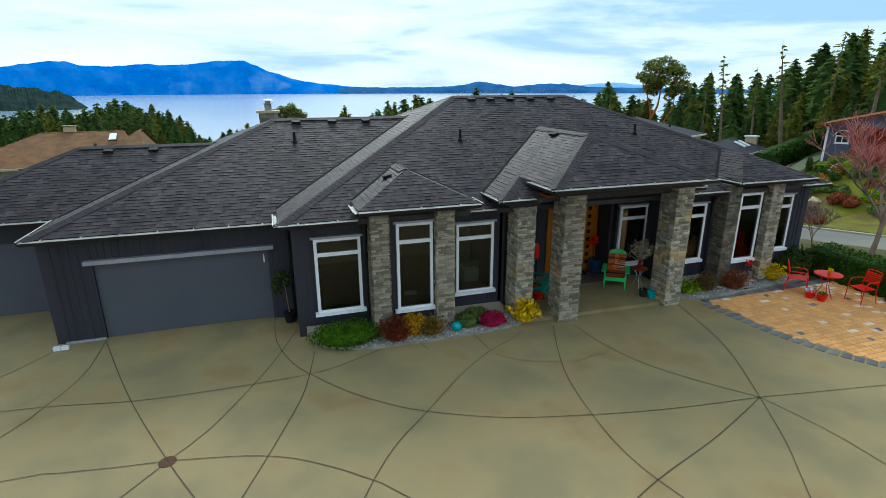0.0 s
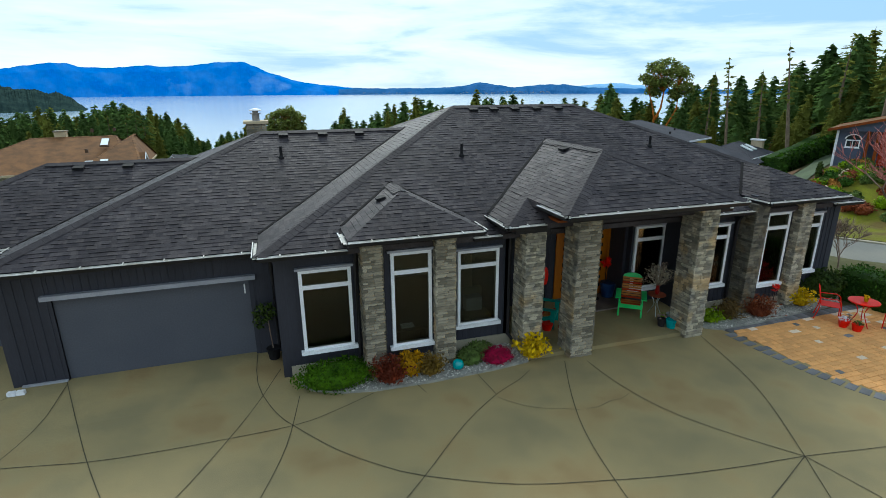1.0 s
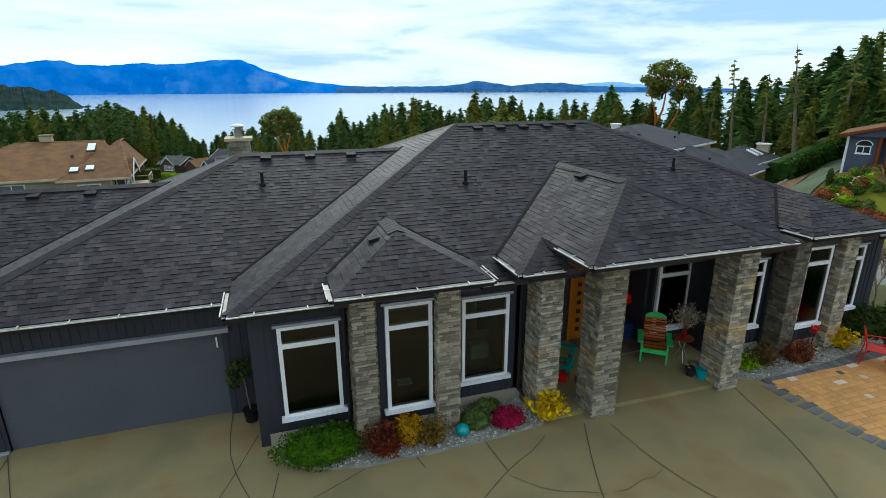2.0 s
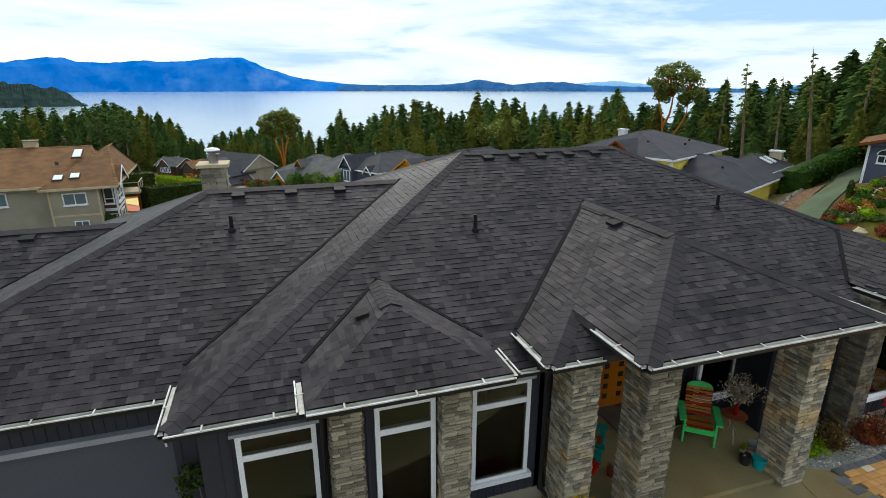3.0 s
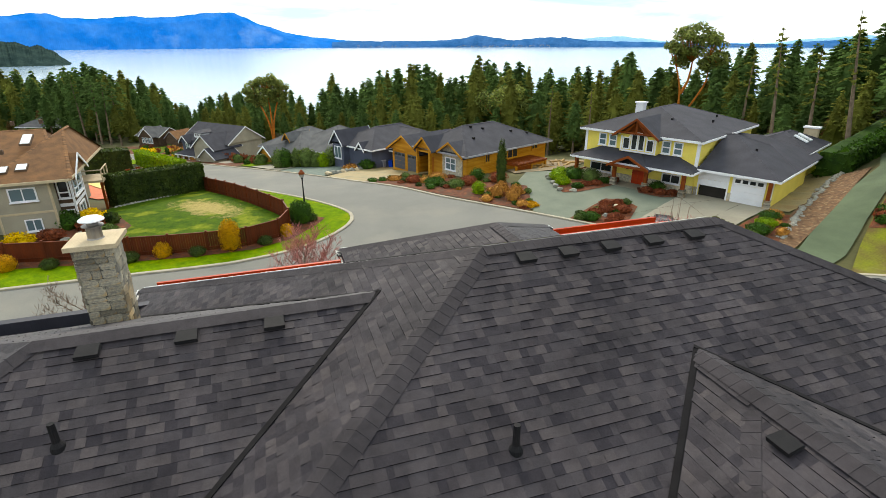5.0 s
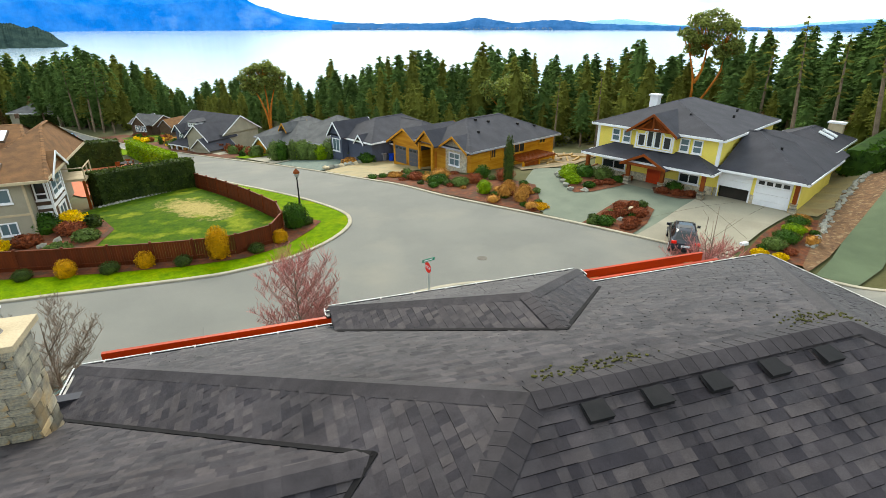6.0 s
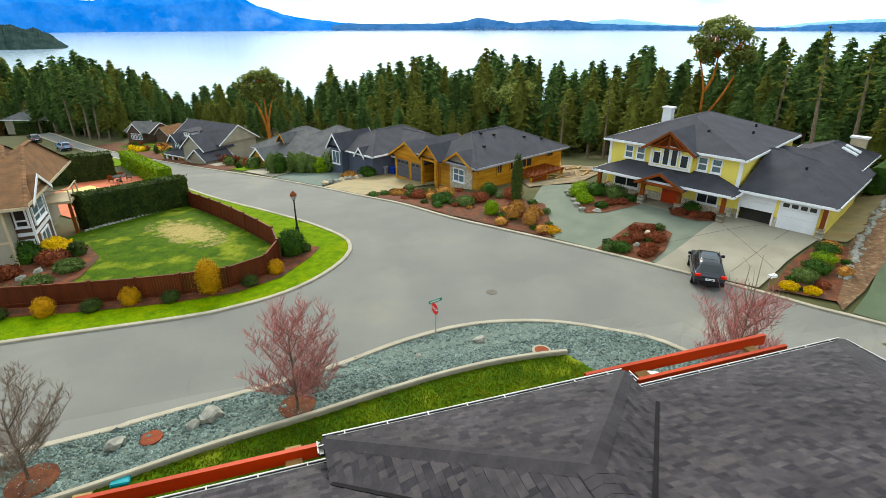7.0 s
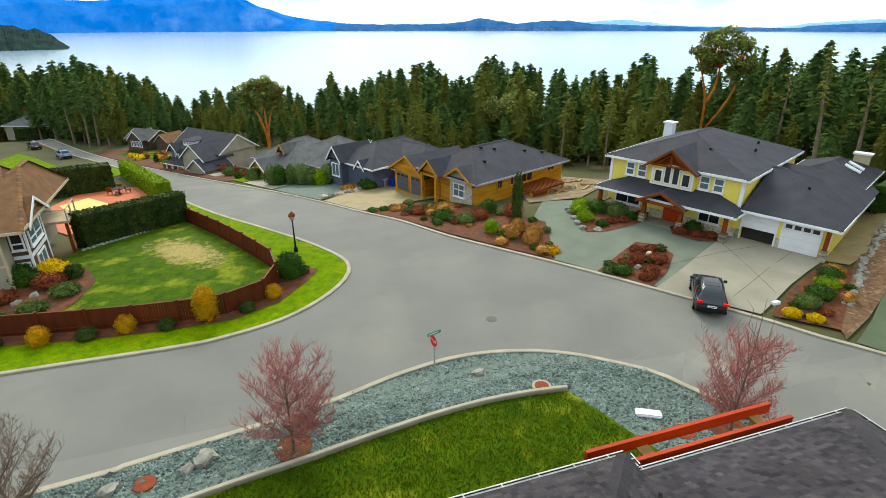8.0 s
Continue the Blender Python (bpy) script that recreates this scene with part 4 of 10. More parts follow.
def boulder(name, x, y, r, material, label, group="", z=None, flat=0.7):
    rng = random.Random(int(x * 53 + y * 29))
    bm = bmesh.new()
    res = bmesh.ops.create_icosphere(bm, subdivisions=2, radius=1)
    o = Vector((x, y, 0))
    chops = [Vector((rng.gauss(0, 1), rng.gauss(0, 1), rng.gauss(0, 1))).normalized() for _ in range(9)]
    for v in res["verts"]:
        k = 1 + 0.35 * noise.noise(v.co * 1.3 + o) + 0.15 * noise.noise(v.co * 3.1 + o)
        for c in chops:
            over = v.co.dot(c) - 0.72
            if over > 0:
                v.co -= c * over
        v.co = Vector((v.co.x * r * k, v.co.y * r * 0.8 * k, v.co.z * r * flat * k))
    ob = link_mesh(name, bm, material)
    ob.location = (x, y, (T(x, y) if z is None else z) + r * flat * 0.35)
    ob.rotation_euler = (0, 0, rng.uniform(0, 6))
    return tagged(ob, label, "boulder", group)


def bare_tree(name, x, y, height, spread, twig, label, seed=1, trunk=0.09, up=0.75, depth=5, z=None):
    """A leafless young tree: forking limbs down to fine twigs."""
    rng = random.Random(seed)
    wood, fine = bmesh.new(), bmesh.new()

    def grow(p, d, ln, r, k):
        q = p + d * ln
        m = (p + q) / 2 + Vector((rng.gauss(0, 0.04), rng.gauss(0, 0.04), 0)) * ln
        if k < depth - 2:
            tube(wood, [p, m, q], [r, r * 0.85, r * 0.7], 5, False)
        else:
            tube(fine, [p, m, q], [max(r, 0.008), max(r * 0.8, 0.007), 0.005], 3, False)
        if k >= depth:
            return
        for _ in range(4 if k in (0, 1) else 3 if k < depth - 1 else 4):
            a = rng.uniform(0, math.tau)
            s = Vector((math.cos(a), math.sin(a), 0)) * spread
            nd = (d * 0.9 + s * rng.uniform(0.35, 0.75) + Vector((0, 0, up * 0.4))).normalized()
            grow(p + d * ln * rng.uniform(0.6, 1.0), nd, ln * rng.uniform(0.62, 0.86), r * 0.62, k + 1)
    t = thing(name, label, "tree", Matrix.Translation((x, y, (T(x, y) if z is None else z) - 0.05)))
    grow(Vector((0, 0, 0)), Vector((rng.gauss(0, 0.03), rng.gauss(0, 0.03), 1)).normalized(), height * 0.34, trunk, 0)
    tr = part("trunk", wood, M_TWIGGREY, t)
    tagged(part("crown", fine, twig, t, "bare reddish twigs"), kind="stuff")
    return t


def shoot_tree(name, x, y, H, R, twig, label, seed, leader=0.0, limbs=52):
    """A leafless young tree: a short trunk, a fan of steep limbs and many fine upright shoots that fill an egg-shaped crown."""
    rng = random.Random(seed)
    wood, fine = bmesh.new(), bmesh.new()
    trunk = [Vector((0, 0, 0)), Vector((0.03, 0.02, H * 0.2)), Vector((0.02, -0.03, H * 0.55)), Vector((0.05, 0.02, H * 0.8))]
    tube(wood, trunk, [0.075, 0.06, 0.035, 0.012], 6, False)
    if leader:
        top = Vector((0.1, 0.05, H + leader))
        tube(wood, [trunk[2], Vector((0.08, 0.0, H * 0.85)), top], [0.04, 0.028, 0.006], 5, False)
        for k in range(7):
            a, f = k * 2.4, 0.62 + 0.05 * k
            o = Vector((math.cos(a), math.sin(a), 0))
            b = Vector((0.06, 0.0, H * f))
            tube(wood, [b, b + o * 0.4 + Vector((0, 0, 0.35)), b + o * (0.62 - 0.04 * k) + Vector((0, 0, 1.1)), b + o * 0.72 + Vector((0, 0, 1.75 - 0.06 * k))], [0.022, 0.017, 0.012, 0.004], 4, False)
    for i in range(limbs):
        th = 0.26 + 0.7 * (i + rng.random()) / limbs
        a = rng.uniform(0, math.tau)
        out = Vector((math.cos(a), math.sin(a), 0))
        top = H * th
        reach = R * math.sqrt(max(0.06, 1 - ((th - 0.56) / 0.45) ** 2)) * rng.uniform(0.5, 1.05)
        p = Vector((0.02, 0, max(H * 0.14, top - reach * rng.uniform(0.9, 1.3) - 0.3)))
        pts = [p, p + out * reach * 0.4 + Vector((0, 0, (top - p.z) * 0.35)), Vector((out.x * reach * 0.75, out.y * reach * 0.75, p.z + (top - p.z) * 0.7)), Vector((out.x * reach, out.y * reach, top))]
        tube(wood, pts, [0.022, 0.016, 0.011, 0.005], 4, False)
        for j in range(30):
            u = rng.uniform(0.15, 1.0) * 2.999
            k = int(u)
            b = pts[k].lerp(pts[k + 1], u - k)
            c = rng.uniform(0, math.tau)
            d = Vector((math.cos(c) * 0.8 + out.x * 0.4, math.sin(c) * 0.8 + out.y * 0.4, 0.8)).normalized()
            L = H * rng.uniform(0.06, 0.14)
            e = b + d * L + Vector((rng.gauss(0, 0.04), rng.gauss(0, 0.04), 0))
            tube(fine, [b, b.lerp(e, 0.5) + Vector((rng.gauss(0, 0.03), rng.gauss(0, 0.03), 0)), e], [0.009, 0.007, 0.004], 3, False)
            for _ in range(2):
                g = b.lerp(e, rng.uniform(0.3, 0.8))
                c = rng.uniform(0, math.tau)
                tube(fine, [g, g + Vector((math.cos(c) * 0.4, math.sin(c) * 0.4, 0.9)) * L * rng.uniform(0.35, 0.6)], [0.007, 0.004], 3, False)
    t = thing(name, label, "tree", Matrix.Translation((x, y, T(x, y) - 0.05)))
    part("trunk", wood, M_TWIGGREY, t)
    tagged(part("crown", fine, twig, t, "bare upright twigs"), kind="stuff")
    return t


def conifer_mesh(seed, H, R, bare=0.12, whorl=0.42, material=None, thin=1.0, ragged=0.25, core=0.0):
    """Trunk and needle meshes of a fir: drooping boughs in uneven whorls."""
    rng = random.Random(seed)
    tr, cr = bmesh.new(), bmesh.new()
    lean = (rng.gauss(0, 0.012), rng.gauss(0, 0.012))
    tube(tr, [(lean[0] * z, lean[1] * z, z) for z in (-1.0, H * 0.3, H * 0.7, H * 0.98)], [0.014 * H + 0.08, 0.011 * H + 0.05, 0.006 * H + 0.02, 0.015], 6)
    z = H * bare
    while z < H * 0.985:
        f = (z - H * bare) / (H * (1 - bare))
        prof = R * ((1 - f) ** 0.62) * min(1.0, 0.6 + 2.0 * f) + 0.1
        nb = 6 if f < 0.8 else 4
        a0 = rng.uniform(0, 6.28)
        for k in range(nb):
            if rng.random() < ragged * 0.5:
                continue
            a = a0 + k * math.tau / nb + rng.gauss(0, 0.35)
            L = prof * rng.uniform(1 - ragged * 1.5, 1.12)
            droop = rng.uniform(0.1, 0.55) * (1 - 0.8 * f)
            d, s = Vector((math.cos(a), math.sin(a), 0)), Vector((-math.sin(a), math.cos(a), 0))
            base = Vector((lean[0] * z, lean[1] * z, z + rng.uniform(-0.6, 0.6) * whorl))
            n = max(3, int((1.5 + 1.5 * L / (0.25 + 0.19 * R)) * 2.0))
            for j in range(n):
                t = 0.22 + 0.78 * (j + rng.random()) / n
                q = (0.08 * R + 0.1) * rng.uniform(0.6, 1.35) * thin
                c = base + d * L * t + s * rng.gauss(0, 0.13) * L * (1.15 - t)
                c.z += 0.15 * L * t - droop * L * t * t + rng.gauss(0, 0.12) * q
                u = (d * 0.8 + s * rng.gauss(0, 0.5) + Vector((0, 0, rng.uniform(-0.75, 0.1)))).normalized()
                v = u.cross(Vector((rng.gauss(0, 0.45), rng.gauss(0, 0.45), 1))).normalized()
                cr.faces.new([cr.verts.new(c - u * q), cr.verts.new(c + v * q * 0.62), cr.verts.new(c + u * q * 1.1), cr.verts.new(c - v * q * 0.62)])
        z += whorl * (0.75 + 0.5 * rng.random()) * (1.0 if f < 0.7 else 0.7)
    if core:
        rings = []
        for i in range(9):
            f = i / 8
            zc = H * (bare + 0.03) + f * H * (0.93 - bare)
            r0 = (R * ((1 - f) ** 0.62) * min(1.0, 0.6 + 2.0 * f) + 0.05) * core
            rings.append([cr.verts.new((lean[0] * zc + r0 * rng.uniform(0.7, 1.15) * math.cos(k * math.tau / 9), lean[1] * zc + r0 * rng.uniform(0.7, 1.15) * math.sin(k * math.tau / 9), zc + rng.gauss(0, 0.03) * R)) for k in range(9)])
        for r0, r1 in zip(rings, rings[1:]):
            for k in range(9):
                quad = [r0[k].co, r0[(k + 1) % 9].co, r1[(k + 1) % 9].co, r1[k].co]
                cr.faces.new([cr.verts.new(v) for v in quad])
        bmesh.ops.delete(cr, geom=[v for r0 in rings for v in r0], context="VERTS")
    tube(cr, [(lean[0] * H, lean[1] * H, H * 0.93), (lean[0] * H, lean[1] * H, H * 1.01)], [0.05 * R ** 0.5, 0.01], 4, False)
    return tr, cr


def conifer(name, seed, H, R, label, material=None, bark=None, **kw):
    t = thing(name, label, "tree", group="forest conifers")
    a, b = conifer_mesh(seed, H, R, **kw)
    part("trunk", a, bark or M_BARK, t)
    tagged(part("crown", b, material or M_CONIFER, t), kind="stuff")
    return t


def leaf_tree(name, x, y, H, label, bark, leaf, seed, stems=2, crown=0.35, spread=0.3, leaf_size=0.22, n_leaf=260, z=None, top=0.55):
    """A broadleaf tree: bare leaning stems that fork into a crown of many clumps with gaps."""
    rng = random.Random(seed)
    wood, leaves = bmesh.new(), bmesh.new()
    tips, inner = [], []

    def limb(p, d, ln, r, k):
        q = p + d * ln
        m = (p + q) / 2 + Vector((rng.gauss(0, 0.07), rng.gauss(0, 0.07), 0)) * ln
        tube(wood, [p, m, q], [r, r * 0.85, r * 0.68], 6, False)
        if k == 0:
            tips.append(q)
            return
        if k == 1:
            inner.append(q)
        for _ in range(rng.choice((2, 3))):
            a = rng.uniform(0, math.tau)
            nd = (d + Vector((math.cos(a), math.sin(a), 0.45)) * rng.uniform(0.3, 0.8)).normalized()
            limb(q, nd, ln * rng.uniform(0.5, 0.72), r * 0.6, k - 1)
    for i in range(stems):
        a = rng.uniform(0, math.tau)
        d = Vector((math.cos(a) * spread, math.sin(a) * spread, 1)).normalized()
        limb(Vector((0.15 * math.cos(a), 0.15 * math.sin(a), -0.3)), d, H * 0.4, H * 0.017, 3)
    for q in tips + inner:
        leaf_cloud(leaves, rng, q, (H * crown * 0.2, H * crown * 0.2, H * crown * 0.19), n_leaf // 3, leaf_size, 0.2)
    t = thing(name, label, "tree", Matrix.Translation((x, y, T(x, y) if z is None else z)))
    part("trunk", wood, bark, t)
    tagged(part("crown", leaves, leaf, t), kind="stuff")
    return t

# ---- forest between the houses and the sea ----
SKYLINE = [(-21.4, -2.3), (-18.1, -2.5), (-14.7, -1.9), (-11.3, -2.9), (-9.1, -3.7), (-8.3, -5.3), (-6.9, -6.1), (-4.7, -4.9), (-0.4, -4.8), (3.5, -4.8), (5.2, -6.2), (7.1, -3.4), (8.8, -4.7), (10.9, -3.6), (13.0, -3.1), (15.8, -2.5), (19.1, -3.7), (21.5, -2.2), (25.0, -2.5), (27.4, -3.4), (30.9, -2.7), (34.3, -3.0), (36.3, -1.1), (38.1, -3.0), (43.2, -2.0), (46.2, -0.9), (47.5, -1.6), (48.8, -0.9), (49.7, -0.4), (51.3, -1.2), (52.2, -0.2), (53.5, 0.6), (55.5, 1.6), (58.0, 2.6), (70.0, 3.4)]


def skyline(az):
    for (a, e), (b, f) in zip(SKYLINE, SKYLINE[1:]):
        if a <= az <= b:
            return e + (f - e) * (az - a) / (b - a)
    return -2.5 if az < 0 else 3.4


def forest():
    kinds = []
    for i in range(10):
        m, lab = ((M_CONIFER, "dark green conifer with drooping boughs"), (M_CONIFER, "dark green conifer with drooping boughs"), (M_CONIFER2, "olive green conifer with thin boughs"))[i % 3] if i < 9 else (M_CONIFER3, "russet bare-twigged tree among the firs")
        kinds.append(conifer("conifer", 40 + i, 20.0, (4.0, 4.6, 4.3)[i % 3], lab, m, M_PALEBARK if i in (6, 7, 8) else M_BARK, bare=(0.03, 0.1, 0.3)[(i // 3) % 3], ragged=(0.2, 0.3, 0.4)[i % 3], whorl=0.46, core=0.6 if i < 9 else 0.0))
    rng = random.Random(77)
    first = {}
    ex, ey, ez = 3.0, 8.0, 8.0
    bulk_v, bulk_f = [], []
    edge = [(-40, 150), (-23, 190), (-18.5, 190), (-17, 172), (-14.7, 153), (-12.5, 144), (-10, 153), (-5.5, 152), (-1.5, 128), (3, 121), (8, 110), (13, 103), (18, 98), (24, 97), (30, 92), (36, 87), (42, 81), (50, 77), (60, 75), (80, 70)]

    def front(az):
        for (a, e), (b, g) in zip(edge, edge[1:]):
            if a <= az <= b:
                return e + (g - e) * (az - a) / (b - a)
        return 100
    for row, k in enumerate((1.0, 1.06, 1.13, 1.21, 1.31, 1.45, 1.66)):
        az = -33.0
        while az < 74:
            d = front(az) * k * rng.uniform(0.98, 1.04)
            x, y = ex + d * math.sin(radians(az)), ey + d * math.cos(radians(az))
            if abs(az - 41.6) < 1.9 and d < 99 or abs(az - 0.6) < 1.3 and d < 119:
                az += 0.8
                continue
            g = T(x, y)
            want = ez + 1.4 + d * math.tan(radians(skyline(az)))
            H = want - g - (rng.uniform(1.0, 6.0) if row < 2 else rng.uniform(-1.2, 3.2))
            if row == 0:
                H *= rng.uniform(0.55, 0.95)
            H = min(max(H, 7.0), 34.0)
            roll = rng.random()
            if row < 2 and roll < 0.07:
                kind = kinds[9]
                H *= 0.6
            elif az > 20 and row < 2:
                kind = rng.choice((kinds[2], kinds[5], kinds[6], kinds[7], kinds[8]))
            else:
                kind = rng.choice(kinds[:9])
            s = H / 20.0
            w = s * rng.uniform(0.85, 1.2) if H > 14 else s * 1.25
            m = Matrix.Translation((x, y, g - 0.2)) @ Matrix.Rotation(rng.uniform(0, 6.28), 4, "Z")
            if kind not in first:
                first[kind] = True
                kind.matrix_basis = m @ Matrix.Diagonal((w, w, s, 1))
            elif row < 4:
                ob = copy_thing(kind, m)
                ob.scale = (w, w, s)
            else:
                crown = [c for c in kind.children if c.name.startswith("crown")][0].data
                mm = m @ Matrix.Diagonal((w, w, s, 1))
                n = len(crown.vertices)
                co = np.empty(n * 3)
                crown.vertices.foreach_get("co", co)
                n4 = n // 4 * 4
                co = co.reshape(-1, 3)[:n4] @ np.array(mm.to_3x3()).T + np.array(mm.translation)
                bulk_f.append(np.arange(n4).reshape(-1, 4) + sum(len(v) for v in bulk_v))
                bulk_v.append(co)
            az += math.degrees((2.7 + 0.35 * row) / d) * rng.uniform(0.7, 1.4)
    me = bpy.data.meshes.new("far_woods")
    me.from_pydata(np.concatenate(bulk_v).tolist(), [], np.concatenate(bulk_f).tolist())
    me.materials.append(M_CONIFER)
    tagged(new("far_woods", me), "dense dark conifer woods down to the shore", "woods", kind="stuff")


forest()


def arbutus(x, y, label, seed, stems, lobes, leaf=0.22, n=70):
    """Bare orange stems, forked, that carry rounded clumps of leaves with gaps. stems: paths of (across, up); lobes: (across, up, radius)."""
    rng = random.Random(seed)
    a = math.atan2(x - 4, y - 10)
    side, deep = Vector((math.cos(a), -math.sin(a), 0)), Vector((math.sin(a), math.cos(a), 0))
    wood, leaves = bmesh.new(), bmesh.new()
    ends = []
    for st in stems:
        pts = [side * u + deep * rng.gauss(0, 0.25) * (i > 0) + Vector((0, 0, v)) for i, (u, v) in enumerate(st)]
        tube(wood, [Vector(q) for q in curve_pts([tuple(q) for q in pts], 1.2)], [0.27 - 0.17 * i / max(1, len(curve_pts([tuple(q) for q in pts], 1.2)) - 1) for i in range(len(curve_pts([tuple(q) for q in pts], 1.2)))], 7, False)
        ends.append(pts[-1])
    for u, v, r in lobes:
        c = side * u + deep * rng.gauss(0, 0.6) + Vector((0, 0, v))
        root = min(ends, key=lambda e: (e - c).length)
        for _ in range(int(7 + 4 * r)):
            d = Vector((rng.gauss(0, 1), rng.gauss(0, 1), rng.gauss(0, 0.8) + 0.25)).normalized()
            q = c + Vector((d.x * r, d.y * r, d.z * r * 0.85)) * rng.uniform(0.6, 1.0)
            tube(wood, [root, root.lerp(q, 0.55) + Vector((0, 0, -0.2)), q], [0.09, 0.06, 0.025], 4, False)
            leaf_cloud(leaves, rng, q, (0.85, 0.85, 0.6), n, leaf, 0.3)
    t = thing("arbutus", label, "tree", Matrix.Translation((x, y, T(x, y) - 0.2)))
    part("trunk", wood, M_ARBBARK, t, "peeling orange stems")
    tagged(part("crown", leaves, M_ARBLEAF, t), kind="stuff")


arbutus(66.9, 80.9, "tall arbutus with peeling orange stems and clumped evergreen crown", 6, [((0, 0), (-0.4, 4.5), (-0.6, 9.0), (-1.6, 12.5)), ((0, 0), (-0.2, 3.8), (1.4, 7.0), (3.0, 10.5), (2.8, 13.0)), ((-0.4, 8.5), (0.4, 10.5), (0.6, 13.2))],
        [(-2.2, 14.8, 1.8), (-0.7, 16.6, 1.9), (1.0, 17.2, 1.7), (2.8, 15.6, 1.9), (3.7, 13.6, 1.4), (0.5, 14.3, 1.5), (-1.0, 13.0, 1.1), (2.1, 12.6, 1.1)])
arbutus(4.0, 125.0, "arbutus with orange multi-stemmed trunk and rounded crown", 9, [((0.4, 0), (0.2, 4.0), (-0.8, 7.5), (-2.0, 10.2)), ((0.4, 0), (0.5, 4.5), (0.4, 8.5), (0.2, 11.5)), ((0.4, 0), (0.8, 5.0), (1.6, 8.2), (2.4, 10.6))],
        [(-2.6, 11.8, 1.6), (-1.0, 13.0, 1.6), (0.9, 13.3, 1.6), (2.8, 12.2, 1.5), (0.1, 11.0, 1.4), (-1.6, 9.6, 1.1), (1.9, 9.8, 1.1), (-3.0, 10.0, 0.9), (3.3, 10.4, 0.9)], 0.22, 80)
leaf_tree("arbutus", 46.0, 101.0, 13.0, "slender arbutus with sparse olive crown before the firs", M_ARBBARK, M_ARBLEAF, 12, 3, 0.42, 0.2, 0.25, 200)
# tall thin firs with long pale trunks that lean out of the wood's edge
for i_, (az_, d_, up_, lean_) in enumerate(((48.9, 74, 1.5, 0.09), (51.6, 75, 0.3, 0.07), (54.4, 72, 2.8, 0.12), (46.4, 84, -0.2, 0.02), (57.2, 76, 3.2, -0.02), (61.0, 70, 3.6, 0.02), (-14.3, 150, -2.4, -0.05), (-13.6, 147, -2.6, -0.04), (-12.8, 144, -3.0, -0.03), (-15.4, 158, -2.0, 0.02), (33.0, 88, -3.4, 0.02), (29.0, 92, -3.8, -0.02))):
    x_, y_ = 3 + d_ * math.sin(radians(az_)), 8 + d_ * math.cos(radians(az_))
    H_ = 8 + d_ * math.tan(radians(up_)) - T(x_, y_)
    t_ = conifer("conifer", 90 + i_, H_, 1.7 if az_ > 0 else 3.0, "tall thin fir with a long bare pale trunk", M_CONIFER2 if az_ > 0 else M_CONIFER, M_PALEBARK, bare=0.55 if az_ > 0 else 0.5, ragged=0.5, whorl=0.85 if az_ > 0 else 0.5)
    t_.matrix_basis = Matrix.Translation((x_, y_, T(x_, y_))) @ Matrix.Rotation(lean_, 4, Vector((-math.sin(radians(az_)), -math.cos(radians(az_)), 0)))

# ---- house kit ----
def at_wall(x, y, z, face):
    """A frame on a wall: its x runs along the wall, its -y looks out. face: f, b, l, r in the house's own axes."""
    return pose(x, y, z, 0, 0, {"f": 0, "r": 90, "b": 180, "l": -90}[face])


def window(parent, m, w, h, v=(), hz=(), trim=None, fw=0.1, pane=None, depth=0.09, sill=True):
    """A framed window with bars at the given fractions: frame, sill, panes."""
    bm = boxes((0, w, -depth, 0.05, h - fw, h), (0, w, -depth, 0.05, 0, fw), (0, fw, -depth, 0.05, fw, h - fw), (w - fw, w, -depth, 0.05, fw, h - fw))
    bars = [boxes((w * f - 0.035, w * f + 0.035, -depth * 0.8, 0.05, fw, h - fw)) for f in v]
    bars += [boxes((fw, w - fw, -depth * 0.85, 0.05, h * f - 0.05, h * f + 0.05)) for f in hz]
    bmesh.ops.transform(bm, matrix=m, verts=bm.verts[:])
    win = part("window", bm, trim or M_WHITE, parent)
    for gb in bars:
        bmesh.ops.transform(gb, matrix=m, verts=gb.verts[:])
        part("glazing_bar", gb, trim or M_WHITE, win)
    if sill:
        s = boxes((-0.05, w + 0.05, -depth - 0.06, 0.0, -0.07, 0.0))
        bmesh.ops.transform(s, matrix=m, verts=s.verts[:])
        part("window_sill", s, trim or M_WHITE, win)
    xs, zs = [fw] + [w * f for f in v] + [w - fw], [fw] + [h * f for f in hz] + [h - fw]
    for a, b in zip(xs, xs[1:]):
        for c, d in zip(zs, zs[1:]):
            p = boxes((a, b, -0.03, -0.015, c, d))
            bmesh.ops.transform(p, matrix=m, verts=p.verts[:])
            part("pane", p, pane or M_GLASS, win)
    return win


def hip_part(parent, hip, material, trim=None, name="roof", deck=0.12, th=0.2, caps_mat=None):
    r = part(name, roof_deck([hip]), material, parent)
    z = hip.ze
    x0, x1, y0, y1 = hip.x0, hip.x1, hip.y0, hip.y1
    for k, s in (("f", (x0, x1, y0 - 0.05, y0 + 0.03)), ("b", (x0, x1, y1 - 0.03, y1 + 0.05)), ("l", (x0 - 0.05, x0 + 0.03, y0, y1)), ("r", (x1 - 0.03, x1 + 0.05, y0, y1))):
        if hip.p[k] is not None:
            part("fascia", boxes((*s, z - th, z - 0.0)), trim or M_WHITE, r)
    part("soffit", boxes((x0 + 0.03, x1 - 0.03, y0 + 0.03, y1 - 0.03, z - th + 0.02, z - th + 0.06)), trim or M_WHITE, r)
    bm = bmesh.new()
    caps(bm, hip, [], random.Random(3))
    if bm.faces:
        tagged(part("ridge_capping", bm, material, r), kind="stuff")
    else:
        bm.free()
    return r


